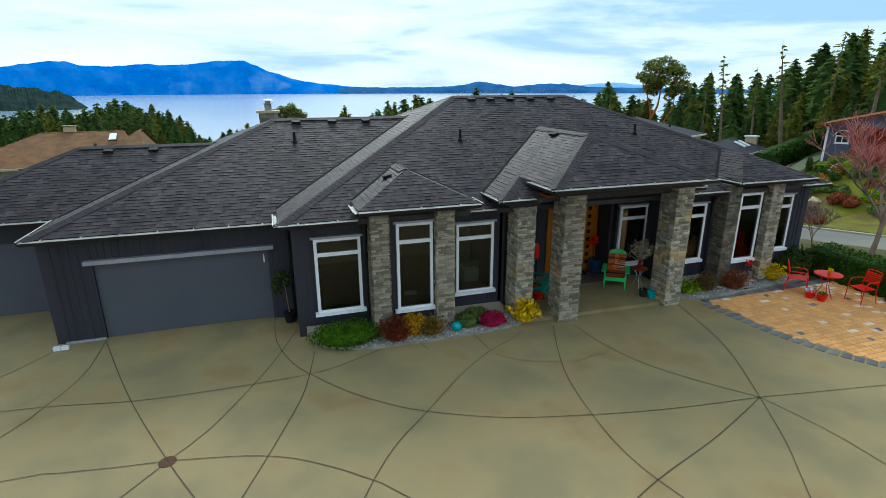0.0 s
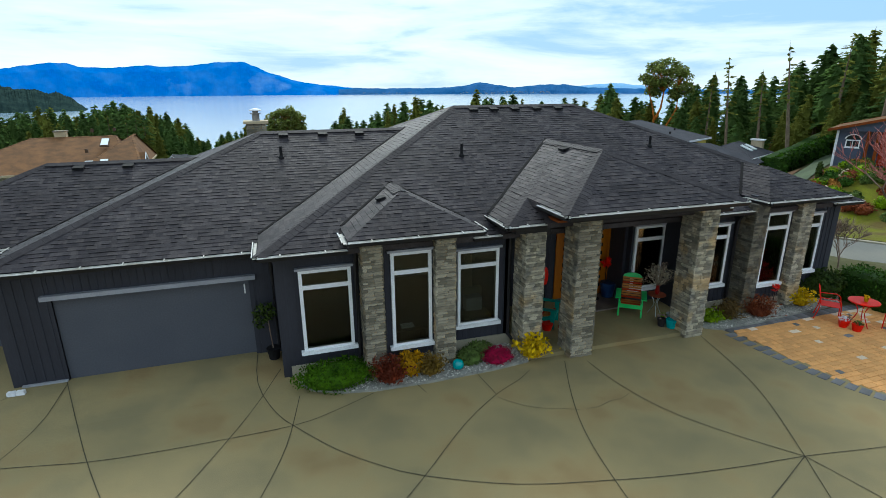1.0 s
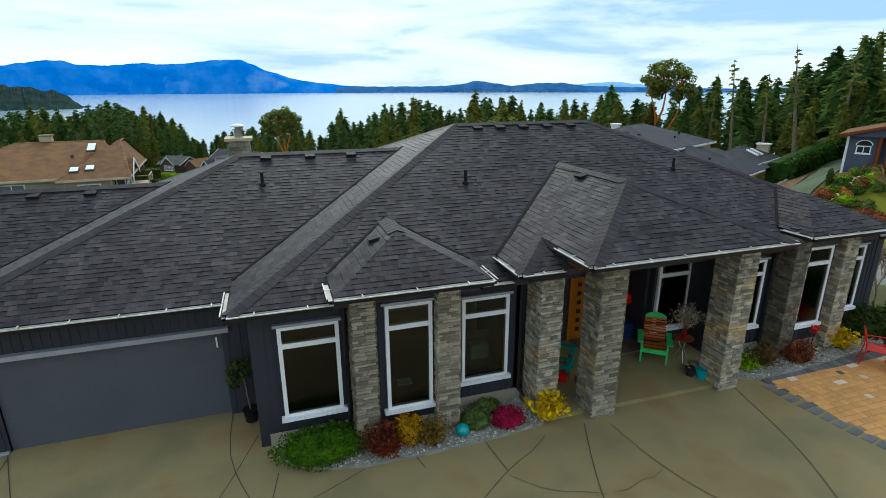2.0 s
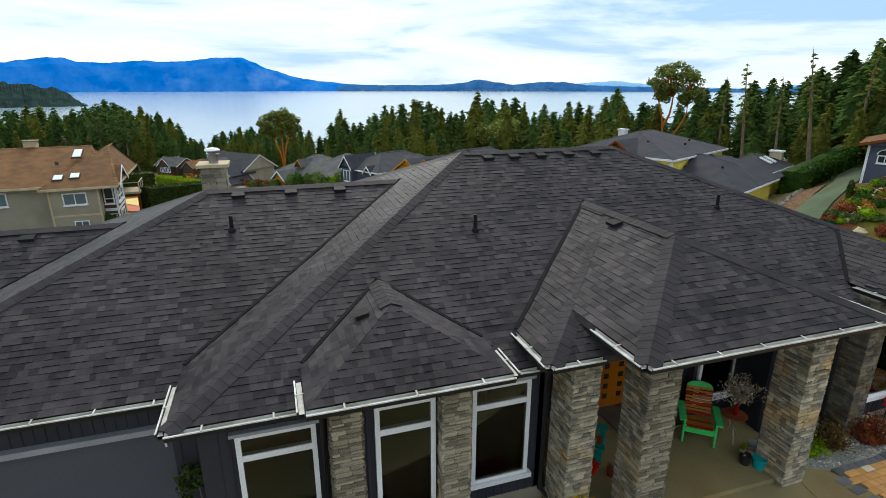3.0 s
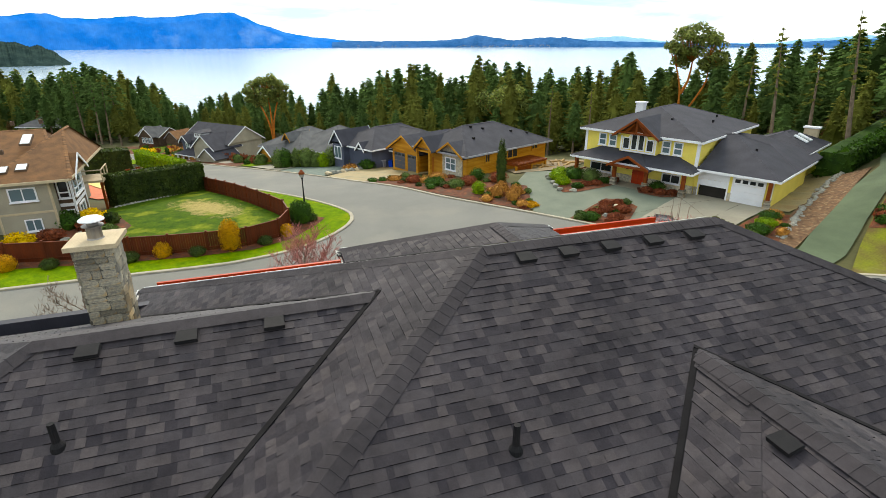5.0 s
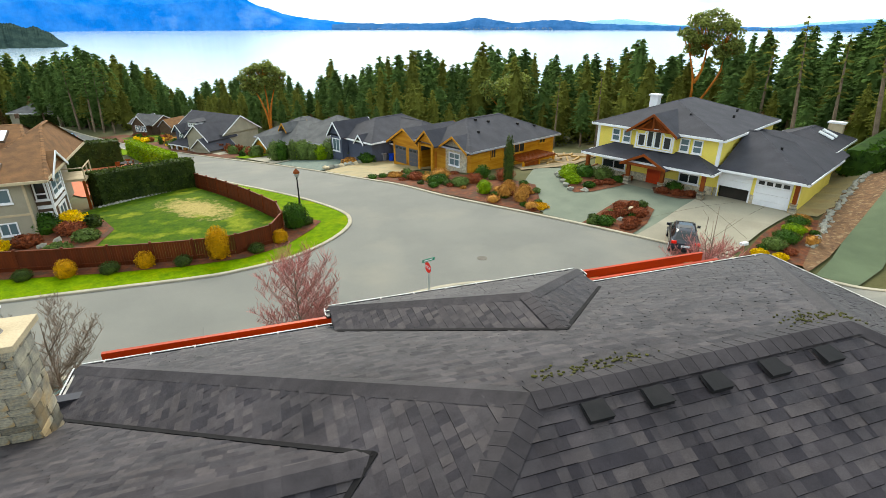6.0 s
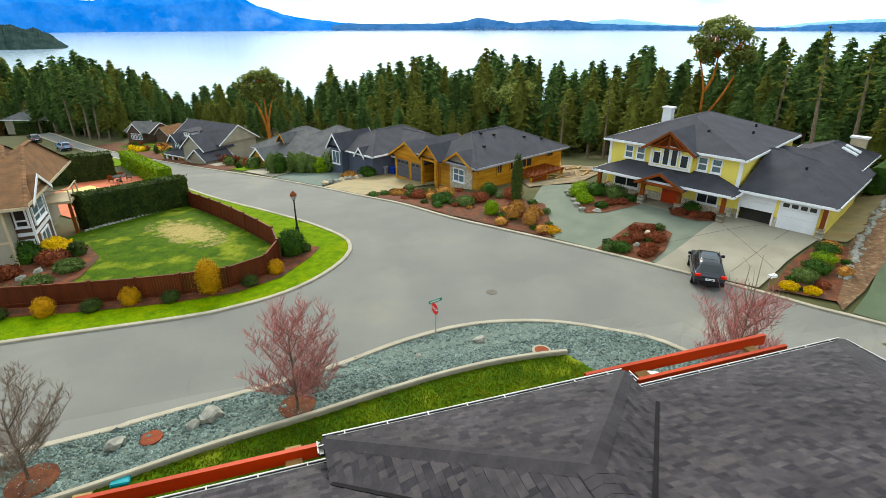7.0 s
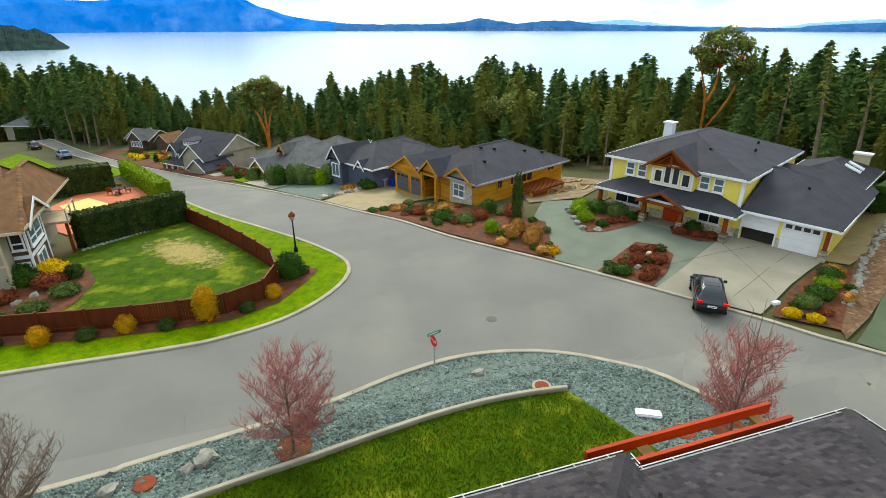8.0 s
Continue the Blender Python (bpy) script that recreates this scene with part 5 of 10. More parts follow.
def gable_part(parent, x0, x1, y0, y1, ze, zr, material, trim, wall=None, name="roof", over=0.35, axis="y", th=0.16):
    """A gabled roof; axis: the way its ridge runs. Plates, barge boards and gable ends."""
    if axis == "y":
        xm = (x0 + x1) / 2

        def pt(u, v, z):
            return (u, v, z)
    else:
        x0, x1, y0, y1 = y0, y1, x0, x1
        xm = (x0 + x1) / 2

        def pt(u, v, z):
            return (v, u, z)
    k = (zr - ze) / (xm - x0)
    bm = bmesh.new()
    for a in (x0, x1):
        slab(bm, [pt(a, y0, ze), pt(xm, y0, zr), pt(xm, y1, zr), pt(a, y1, ze)], th)
    bmesh.ops.recalc_face_normals(bm, faces=bm.faces[:])
    r = part(name, bm, material, parent)
    for v in (y0, y1):
        d = -0.06 if v == y0 else 0.06
        for a in (x0, x1):
            b = bmesh.new()
            o = [b.verts.new(pt(a, v + e, ze + s)) for e in (0, d) for s in (-0.22, 0.03)]
            q = [b.verts.new(pt(xm, v + e, zr + s)) for e in (0, d) for s in (-0.22, 0.03)]
            for i, j in ((0, 1), (1, 3), (3, 2), (2, 0)):
                b.faces.new((o[i], o[j], q[j], q[i]))
            b.faces.new((o[0], o[1], o[3], o[2])), b.faces.new((q[0], q[1], q[3], q[2]))
            bmesh.ops.recalc_face_normals(b, faces=b.faces[:])
            part("barge_board", b, trim, r)
    if wall:
        for v in (y0 + over, y1 - over):
            b = bmesh.new()
            e = 0.1
            lo = [b.verts.new(pt(x, v, z)) for x, z in ((x0 + over, ze + k * over - th), (x1 - over, ze + k * over - th), (xm, zr - th))]
            hi = [b.verts.new(pt(x, v + e, z)) for x, z in ((x0 + over, ze + k * over - th), (x1 - over, ze + k * over - th), (xm, zr - th))]
            b.faces.new(lo), b.faces.new(hi[::-1])
            for i in range(3):
                b.faces.new((lo[i], lo[(i + 1) % 3], hi[(i + 1) % 3], hi[i]))
            bmesh.ops.recalc_face_normals(b, faces=b.faces[:])
            part("gable_end", b, wall, parent)
    return r


def walls(parent, x0, x1, y0, y1, z0, z1, material, name="wall"):
    return part(name, boxes((x0, x1, y0, y1, z0, z1)), material, parent)


def garage_door(parent, m, w, h, material, rows=4, cols=0, lights=False, open_by=0.0, frame=None):
    """A sectional door: panels with joints, a row of lights, frame."""
    fr = boxes((-0.12, 0, -0.04, 0.06, 0, h + 0.12), (w, w + 0.12, -0.04, 0.06, 0, h + 0.12), (0, w, -0.04, 0.06, h, h + 0.12))
    bmesh.ops.transform(fr, matrix=m, verts=fr.verts[:])
    d = part("garage_door", fr, frame or M_WHITE, parent)
    for i in range(rows):
        z = h * i / rows
        if z < open_by - 0.01:
            continue
        b = bmesh.new()
        box(b, 0.0, w, 0.0, 0.05, z + 0.008, z + h / rows - 0.008)
        for c in range(cols):
            box(b, w * (c + 0.12) / cols, w * (c + 0.88) / cols, -0.012, 0.0, z + 0.1, z + h / rows - 0.1)
        bmesh.ops.transform(b, matrix=m, verts=b.verts[:])
        pn = part("panel", b, material, d)
        if lights and i == rows - 1:
            for c in range(cols):
                g = boxes((w * (c + 0.14) / cols, w * (c + 0.86) / cols, -0.025, -0.012, z + 0.14, z + h / rows - 0.14))
                bmesh.ops.transform(g, matrix=m, verts=g.verts[:])
                part("light", g, M_GLASS, d)
    # flat dark panel behind the gap, painted as the shade inside the garage
    if open_by:
        b = boxes((0, w, 0.3, 0.34, 0, open_by))
        bmesh.ops.transform(b, matrix=m, verts=b.verts[:])
        part("opening", b, M_ROOMSHADE, d)
    return d


def post(parent, x, y, z0, z1, w=0.3, stone=0.9, name="post"):
    """A timber post on a stone pier."""
    p = part("post", boxes((x - w / 2, x + w / 2, y - w / 2, y + w / 2, z0 + stone, z1)), M_TIMBER, parent)
    bm = bmesh.new()
    rng = random.Random(int(x * 10 + y))
    z = z0 - 0.2
    while z < z0 + stone:
        h = rng.uniform(0.1, 0.17)
        j = rng.uniform(-0.025, 0.03)
        box(bm, x - w * 0.85 - j, x + w * 0.85 + j, y - w * 0.85 - j, y + w * 0.85 + j, z + 0.006, min(z + h, z0 + stone))
        z += h
    tagged(part("stone_pier", bm, M_STONE, p, "stacked stone pier"), kind="stuff")
    return p

# ---- yellow two-storey house across the road ----
def yellow_house():
    h = thing("yellow_house", "pale yellow two-storey house with white trim and dark shingle roof", "house", pose(34.66, 58.98, 0, 0, 0, -64.2))
    g = -4.75
    walls(h, 0.5, 12.0, 0.5, 14.3, g, 0.2, M_YELLOW)
    walls(h, 0.46, 12.0, 0.46, 0.6, g, g + 0.9, M_STONE, "stone_skirt")
    for x in (0.42, 11.82):
        part("corner_board", boxes((x, x + 0.26, 0.44, 0.6, -2.2, 0.15)), M_WHITE, h)
    part("corner_board", boxes((11.9, 12.05, 0.5, 0.75, -2.2, 0.15)), M_WHITE, h)
    hip_part(h, Hip(0, 12.43, 0, 14.81, 0.32, pf=0.37, pb=0.37, pl=0.37, pr=0.3), M_GREYROOF)
    # porch roof across the front
    pr = Hip(0.18, 12.58, -1.77, 3.0, -2.25, pf=0.39, pb=None, pl=0.39, pr=0.39)
    hip_part(h, pr, M_GREYROOF, name="porch_roof")
    part("porch_floor", boxes((0.3, 12.3, -1.6, 0.5, g - 0.2, g + 0.16)), M_PALE, h)
    for x in (0.75, 5.05, 8.3, 11.8):
        post(h, x, -1.35, g, -2.4, 0.3)
    part("railing", boxes((0.75, 0.85, -1.3, 0.5, g + 0.85, g + 0.95), (0.78, 0.82, -1.3, 0.5, g + 0.2, g + 0.26)), M_TIMBER, h)
    # entrance gable and door
    gable_part(h, 4.55, 8.85, -2.2, 1.5, -2.5, -1.42, M_GREYROOF, M_TIMBER, name="portico_roof")
    part("tie_beam", boxes((4.8, 8.6, -2.12, -1.92, -2.62, -2.4)), M_TIMBER, h)
    d = part("door", boxes((6.05, 7.4, 0.38, 0.52, g + 0.16, -2.62)), M_BEAM, h, "red-brown front door")
    part("door_panel", boxes((6.2, 6.65, 0.35, 0.38, g + 0.35, -3.0), (6.8, 7.25, 0.35, 0.38, g + 0.35, -3.0)), M_BEAM, d)
    part("door_light", boxes((5.35, 5.6, 0.4, 0.52, -3.3, -2.8)), M_GLASS, h)
    for x in (4.0, 4.55):
        part("bench", boxes((x, x + 0.4, -0.6, 0.0, g + 0.16, g + 0.6)), M_TIMBER, h)
    # windows
    for x in (2.0, 3.12, 8.6, 9.72):
        window(h, at_wall(x, 0.5, -1.25, "f"), 0.85, 1.2, hz=(0.5,), pane=M_PANE)
    window(h, at_wall(1.3, 0.5, -4.0, "f"), 2.5, 0.95, v=(0.5,), pane=M_GLASS)
    window(h, at_wall(9.0, 0.5, -3.95, "f"), 1.8, 0.9, v=(0.5,), pane=M_GLASS)
    # bay with arched windows under a timber gable
    part("bay", boxes((4.62, 8.35, -0.12, 0.5, -1.45, 0.25)), M_YELLOW, h)
    part("bay_trim", boxes((4.7, 8.3, -0.17, -0.12, -1.42, -1.28), (4.7, 4.85, -0.17, -0.12, -1.28, 0.05), (8.15, 8.3, -0.17, -0.12, -1.28, 0.05)), M_WHITE, h)
    for x, w, top in ((4.95, 0.75, -0.05), (5.8, 0.65, 0.32), (6.52, 0.65, 0.32), (7.35, 0.75, -0.05)):
        window(h, at_wall(x, -0.14, -1.2, "f"), w, top + 1.2, pane=M_GLASS, sill=False, fw=0.09)
    arch = bmesh.new()
    ring = [(6.48 + r * math.cos(a), -0.2 if s else -0.13, -0.12 + (0.62 if r > 0.9 else 0.52) * math.sin(a)) for s in (0, 1) for r in (0.85, 0.98) for a in [math.pi * i / 12 for i in range(13)]]
    vs = [arch.verts.new(p) for p in ring]
    for i in range(12):
        arch.faces.new((vs[26 + i], vs[27 + i], vs[40 + i], vs[39 + i]))
        arch.faces.new((vs[13 + i], vs[14 + i], vs[40 + i], vs[39 + i]))
    part("arch_trim", arch, M_WHITE, h)
    gable_part(h, 4.05, 8.75, -0.75, 5.0, 0.15, 1.85, M_GREYROOF, M_TIMBER, name="gable_roof")
    part("gable_wall", gable_wall(4.5, 8.3, -0.05, 0.3, 1.6), M_TIMBER, h)
    for a, b in (((4.5, 0.42), (8.3, 0.42)), ((6.4, 0.42), (6.4, 1.7)), ((5.3, 0.45), (6.2, 1.35)), ((7.5, 0.45), (6.6, 1.35))):
        bm = bmesh.new()
        tube(bm, [(a[0], -0.62, a[1]), (b[0], -0.62, b[1])], 0.1, 4)
        part("truss_beam", bm, M_TIMBER, h)
    # garage wing
    walls(h, 12.0, 18.35, 1.8, 11.4, g, -2.1, M_YELLOW, "garage_wall")
    part("garage_front", boxes((12.0, 12.45, 0.6, 1.8, g, -2.1), (14.85, 15.35, 0.6, 0.85, g, -2.1), (17.75, 18.35, 0.6, 1.8, g, -2.1), (12.45, 14.85, 0.6, 0.85, g + 2.35, -2.1), (15.35, 17.75, 0.6, 0.85, g + 2.35, -2.1)), M_YELLOW, h)
    hip_part(h, Hip(12.3, 19.0, 0.0, 11.7, -2.06, pf=0.43, pb=0.43, pl=None, pr=0.43), M_GREYROOF, name="garage_roof")
    part("garage_roof_rear", roof_deck([Hip(10.0, 19.0, 5.0, 14.5, -2.0, pf=0.43, pb=0.43, pl=None, pr=0.43)]), M_GREYROOF, h)
    garage_door(h, at_wall(12.45, 0.58, g, "f"), 2.4, 2.35, M_WHITE, 4, 4, False, 1.15)
    garage_door(h, at_wall(15.35, 0.58, g, "f"), 2.4, 2.35, M_WHITE, 4, 4, True)
    for x in (12.1, 15.02, 18.0):
        part("stone_skirt", boxes((x - 0.02, x + 0.26, 0.5, 0.62, g, g + 0.9)), M_STONE, h)
    post(h, 18.25, 0.35, g, -2.2, 0.28)
    part("corner_board", boxes((18.3, 18.4, 0.55, 0.8, g, -2.2)), M_WHITE, h)
    # rear wing with skylights, chimneys
    rw = hip_part(h, Hip(11.6, 18.2, 12.0, 20.5, -1.6, pf=0.42, pb=0.42, pl=0.42, pr=0.42), M_GREYROOF, name="rear_roof")
    walls(h, 12.0, 17.7, 12.4, 20.0, g, -1.65, M_YELLOW, "rear_wall")
    for y in (15.0, 16.5):
        sk = bmesh.new()
        slab(sk, [(15.8, y, -0.42), (17.1, y, -0.97), (17.1, y + 0.7, -0.97), (15.8, y + 0.7, -0.42)], 0.12)
        part("skylight", sk, M_SKYLIGHT, rw, "pale glass skylight")
    for x, y, z0, z1, w in ((0.3, 11.0, -0.5, 1.9, 0.9), (15.7, 19.2, -2.0, -0.15, 1.3)):
        c = part("chimney", boxes((x, x + w, y, y + 0.8, z0, z1)), M_CREAMSLAB if w > 1.2 else M_WHITE, h, "cream rendered chimney")
        part("chimney_cap", boxes((x - 0.12, x + w + 0.12, y - 0.12, y + 0.92, z1, z1 + 0.16)), M_WHITE, c)
    for x, y in ((7.9, 3.2), (10.2, 7.5), (9.6, 10.0), (15.5, 4.2)):
        z = 0.32 + 0.37 * min(y, 12.43 - x, x) if x < 12.3 else -2.06 + 0.43 * min(y, 19 - x)
        part("roof_vent", boxes((x, x + 0.17, y, y + 0.17, z - 0.1, z + 0.16)), M_BLACK, h)


def gable_wall(x0, x1, y, z0, z1):
    b = bmesh.new()
    xm = (x0 + x1) / 2
    lo = [b.verts.new((x, y, z)) for x, z in ((x0, z0), (x1, z0), (xm, z1))]
    hi = [b.verts.new((x, y + 0.1, z)) for x, z in ((x0, z0), (x1, z0), (xm, z1))]
    b.faces.new(lo), b.faces.new(hi[::-1])
    for i in range(3):
        b.faces.new((lo[i], lo[(i + 1) % 3], hi[(i + 1) % 3], hi[i]))
    bmesh.ops.recalc_face_normals(b, faces=b.faces[:])
    return b


yellow_house()
# its forecourt
drape("forecourt", [(23.2, 54.6), (25.2, 50.0), (26.4, 47.2), (29.2, 43.8), (32.6, 39.4), (38.0, 41.0), (44.5, 43.5), (46.0, 46.0), (40.5, 52.0), (37.0, 60.0), (30.5, 62.5), (27.0, 58.0)], M_PATH, 0.02, "fine green-grey gravel forecourt", "forecourt", 2.0)
drape("path_yellow", [(25.2, 50.4), (24.75, 49.85), (26.55, 47.35), (29.0, 43.9), (33.0, 47.5), (36.0, 50.5), (37.4, 52.5), (35.5, 55.5), (34.5, 59.5), (31.5, 60.5), (28.5, 57.5), (26.6, 53.5)], M_PATH, 0.035, "fine green-grey gravel garden path", "path", 2.0)
drape("drive_yellow", [(29.0, 43.55), (32.9, 38.6), (37.5, 40.6), (43.0, 42.6), (46.5, 44.4), (40.3, 48.5), (38.8, 48.2)], M_PALE, 0.05, "pale concrete driveway with saw-cut joints", "driveway", 2.0)
drape("side_yard", [(46.5, 44.4), (43.0, 42.6), (44.0, 41.4), (50.5, 43.2), (58.0, 48.0), (56.0, 52.5)], M_CONC, 0.04, "buff concrete side yard", "driveway", 2.0)
for a_, b_ in (((32.0, 46.2), (40.9, 46.2)), ((35.9, 40.2), (38.6, 48.1)), ((33.0, 40.9), (43.2, 44.9))):
    d_ = (Vector((*b_, 0)) - Vector((*a_, 0))).normalized()
    n_ = Vector((-d_.y, d_.x, 0)) * 0.018
    drape("drive_joint", [(a_[0] - n_.x, a_[1] - n_.y), (b_[0] - n_.x, b_[1] - n_.y), (b_[0] + n_.x, b_[1] + n_.y), (a_[0] + n_.x, a_[1] + n_.y)], M_JOINT, 0.056, "dark saw-cut joint in the drive", "joint", 2.0)
BED_A = [(29.9, 53.6), (31.5, 53.0), (34.2, 53.2), (36.2, 53.8), (35.0, 56.8), (33.2, 59.5), (31.6, 59.3), (30.6, 57.0)]
BED_B = [(26.5, 46.9), (28.9, 43.8), (31.3, 45.2), (33.6, 47.3), (33.6, 49.2), (32.4, 50.3), (30.2, 49.2)]
BED_C = [(36.0, 50.4), (37.0, 48.5), (38.6, 47.8), (39.6, 49.0), (38.0, 51.8), (37.0, 51.9)]
BED_D = [(33.4, 38.2), (35.8, 35.7), (38.8, 37.6), (43.2, 40.6), (42.2, 42.0), (37.4, 40.3)]
BED_E = [(13.2, 67.8), (15.95, 62.9), (18.75, 57.5), (21.75, 53.5), (24.6, 50.0), (26.4, 53.5), (27.8, 57.0), (25.4, 61.0), (23.4, 63.6), (21.5, 66.5), (17.5, 69.5)]
for nm_, pl_, lb_ in (("bed_a", BED_A, "mulched bed of evergreen shrubs"), ("bed_b", BED_B, "mulched island bed beside the road"), ("bed_c", BED_C, "mulched bed of rusty heathers"), ("bed_d", BED_D, "mulched bed beside the drive"), ("bed_e", BED_E, "long bark-mulched roadside bed")):
    drape(nm_, pl_, M_MULCH, 0.075, lb_, "flower bed", 1.5)


def inside(poly, x, y):
    c = False
    for (x0, y0), (x1, y1) in zip(poly, poly[1:] + poly[:1]):
        if (y0 > y) != (y1 > y) and x < (x1 - x0) * (y - y0) / (y1 - y0) + x0:
            c = not c
    return c


def plant_bed(items, group):
    for x, y, r, h, m, lab in items:
        bush("shrub", x, y, r, r * 0.95, h, m, lab, int(700 + 900 * r), 0.05, group=group)


plant_bed([(31.6, 57.6, 0.9, 0.9, M_LIME, "lime green rounded shrub"), (32.6, 58.7, 1.0, 1.0, M_LIME, "lime green rounded shrub"), (31.2, 55.9, 0.8, 0.8, M_LIME, "lime green rounded shrub"), (33.4, 57.4, 1.1, 1.2, M_HEDGE, "deep green rounded shrub"),
           (34.5, 56.0, 1.0, 1.3, M_SAGE, "weeping blue-green conifer shrub"), (31.9, 54.3, 0.6, 0.5, M_HEDGE, "low green shrub in bark mulch"), (33.0, 54.5, 0.55, 0.45, M_RUST, "low rusty heather in bark mulch"), (34.0, 54.3, 0.6, 0.5, M_RUST, "low rusty heather in bark mulch"), (35.2, 54.6, 0.65, 0.6, M_HEDGE, "low green shrub in bark mulch")], "front garden shrubs")
plant_bed([(28.2, 46.3, 0.8, 0.7, M_HEDGE, "spreading green shrub in bark mulch"), (27.4, 46.6, 0.5, 0.5, M_SAGE, "small grey-green shrub in bark mulch"), (29.4, 47.4, 0.6, 0.55, M_RUST, "rusty red heather in bark mulch"), (30.6, 47.6, 0.7, 0.7, M_RUST, "rusty red heather in bark mulch"), (30.2, 45.6, 0.7, 0.6, M_RUST, "rusty red heather in bark mulch"),
           (31.8, 46.9, 0.75, 0.7, M_RUST, "rusty red heather in bark mulch"), (32.6, 48.6, 0.6, 0.5, M_RUST, "rusty red heather in bark mulch"), (31.5, 49.0, 0.55, 0.5, M_RUST, "rusty red heather in bark mulch"), (29.2, 44.9, 0.5, 0.45, M_RUST, "rusty red heather in bark mulch")], "island bed shrubs")
plant_bed([(36.9, 50.4, 0.6, 0.55, M_RUST, "rusty red heather in bark mulch"), (37.6, 49.4, 0.6, 0.55, M_RUST, "rusty red heather in bark mulch"), (38.5, 48.8, 0.6, 0.55, M_RUST, "rusty red heather in bark mulch"), (38.1, 50.4, 0.75, 1.0, M_HEDGE, "upright green shrub in bark mulch")], "forecourt shrubs")
plant_bed([(34.6, 37.9, 0.55, 0.5, M_YELLOWLEAF, "golden yellow mounded shrub"), (35.4, 37.0, 0.5, 0.45, M_YELLOWLEAF, "golden yellow mounded shrub"), (36.4, 38.4, 0.8, 0.8, M_SAGE, "grey-green twiggy shrub in bark mulch"), (38.0, 38.9, 0.9, 0.8, M_HEDGE, "spreading green shrub in bark mulch"), (39.5, 39.6, 0.8, 0.7, M_LIME, "pale green shrub in bark mulch"),
           (40.6, 40.3, 0.8, 0.9, M_HEDGE, "round green shrub in bark mulch"), (41.6, 40.8, 0.7, 0.7, M_TAN, "dry tan shrub in bark mulch")], "drive bed shrubs")
plant_bed([(24.5, 53.4, 0.64, 1.2, M_TAN, "tan dome of dried ornamental grass"), (25.4, 54.6, 0.64, 1.2, M_TAN, "tan dome of dried ornamental grass"), (23.6, 54.9, 0.64, 1.2, M_TAN, "tan dome of dried ornamental grass"), (24.7, 56.2, 0.64, 1.2, M_TAN, "tan dome of dried ornamental grass"),
           (25.2, 51.4, 0.9, 0.35, M_GOLD, "orange flowering heather in bark mulch"), (22.4, 56.6, 0.7, 1.3, M_LIME, "upright lime green shrub"), (21.2, 59.8, 0.9, 0.9, M_SAGE, "sprawling grey-green shrub in bark mulch"), (19.4, 61.6, 1.0, 0.9, M_HEDGE, "sprawling green shrub in bark mulch"), (22.8, 60.4, 0.9, 1.0, M_RUST, "brown twiggy shrub in bark mulch"),
           (18.0, 64.2, 0.9, 0.8, M_RUST, "brown twiggy shrub in bark mulch"), (16.4, 66.6, 0.8, 0.6, M_TAN, "dry tan shrub in bark mulch"), (20.4, 63.6, 1.1, 1.1, M_TAN, "dry tan shrub in bark mulch"), (26.0, 60.0, 1.0, 1.2, M_RUST, "russet bare shrub in bark mulch"), (24.3, 61.8, 0.8, 1.4, M_HEDGE, "small green conifer in bark mulch")], "roadside bed shrubs")
rng_ = random.Random(31)
low_ = ((M_RUST, "low russet twiggy shrub in bark mulch"), (M_TAN, "tuft of dry tan grass in bark mulch"), (M_HEDGE, "low green shrub in bark mulch"), (M_SAGE, "low grey-green shrub in bark mulch"), (M_RUST, "low russet twiggy shrub in bark mulch"), (M_DKHEDGE, "low dark evergreen shrub in bark mulch"))
for bed_, n_ in ((BED_E, 44), (BED_D, 12), (BED_B, 8)):
    while n_:
        x_, y_ = rng_.uniform(min(q[0] for q in bed_), max(q[0] for q in bed_)), rng_.uniform(min(q[1] for q in bed_), max(q[1] for q in bed_))
        if inside(bed_, x_, y_):
            n_ -= 1
            m_, l_ = rng_.choice(low_)
            r_ = rng_.uniform(0.28, 0.6)
            bush("shrub", x_, y_, r_, r_ * rng_.uniform(0.8, 1.1), r_ * rng_.uniform(0.8, 1.4), m_, l_, 420, 0.045, group="low bed shrubs")
for i_, (x_, y_) in enumerate(((30.0, 54.4), (30.2, 55.5), (30.5, 56.6), (31.0, 53.5), (30.9, 58.0), (31.2, 58.9))):
    boulder("boulder", x_, y_, 0.4, M_BOULDER, "pale edging boulder of the garden bed", "edging boulders")
boulder("boulder", 31.9, 48.0, 0.4, M_CREAMSLAB, "pale tan boulder among heathers")
boulder("boulder", 29.9, 46.6, 0.35, M_BOULDER, "grey boulder among heathers")
# slim cypress
bush("cypress", 25.2, 57.6, 0.5, 0.5, 4.5, M_DKHEDGE, "slim dark green columnar cypress", 2600, 0.06, "tree", 0.04)
# rough stone edge and lane that climbs past the yellow house
LANE = [(36.4, 32.6), (40.2, 33.8), (45.7, 36.5), (49.2, 38.0), (52.8, 39.2), (58.0, 41.6), (66.0, 45.9), (64.5, 48.6), (56.5, 43.4), (49.5, 41.0), (43.4, 38.4), (38.6, 35.9), (35.4, 34.5)]
drape("lane", LANE, mat("green_lane_chip", (0.088, 0.112, 0.066), (0.066, 0.085, 0.05), 0.4, 30, 0.9, 0.3), 0.05, "green-grey chip lane that climbs between banks", "lane", 1.5)
drape("bark_verge", [(35.2, 34.9), (38.6, 36.1), (43.4, 38.2), (49.5, 40.8), (56.5, 44.0), (55.0, 46.4), (48.5, 43.4), (43.6, 40.9), (38.2, 38.0), (35.8, 35.7)], M_LITTER, 0.06, "bark mulch verge beside the lane", "verge", 1.5)
rng_ = random.Random(8)
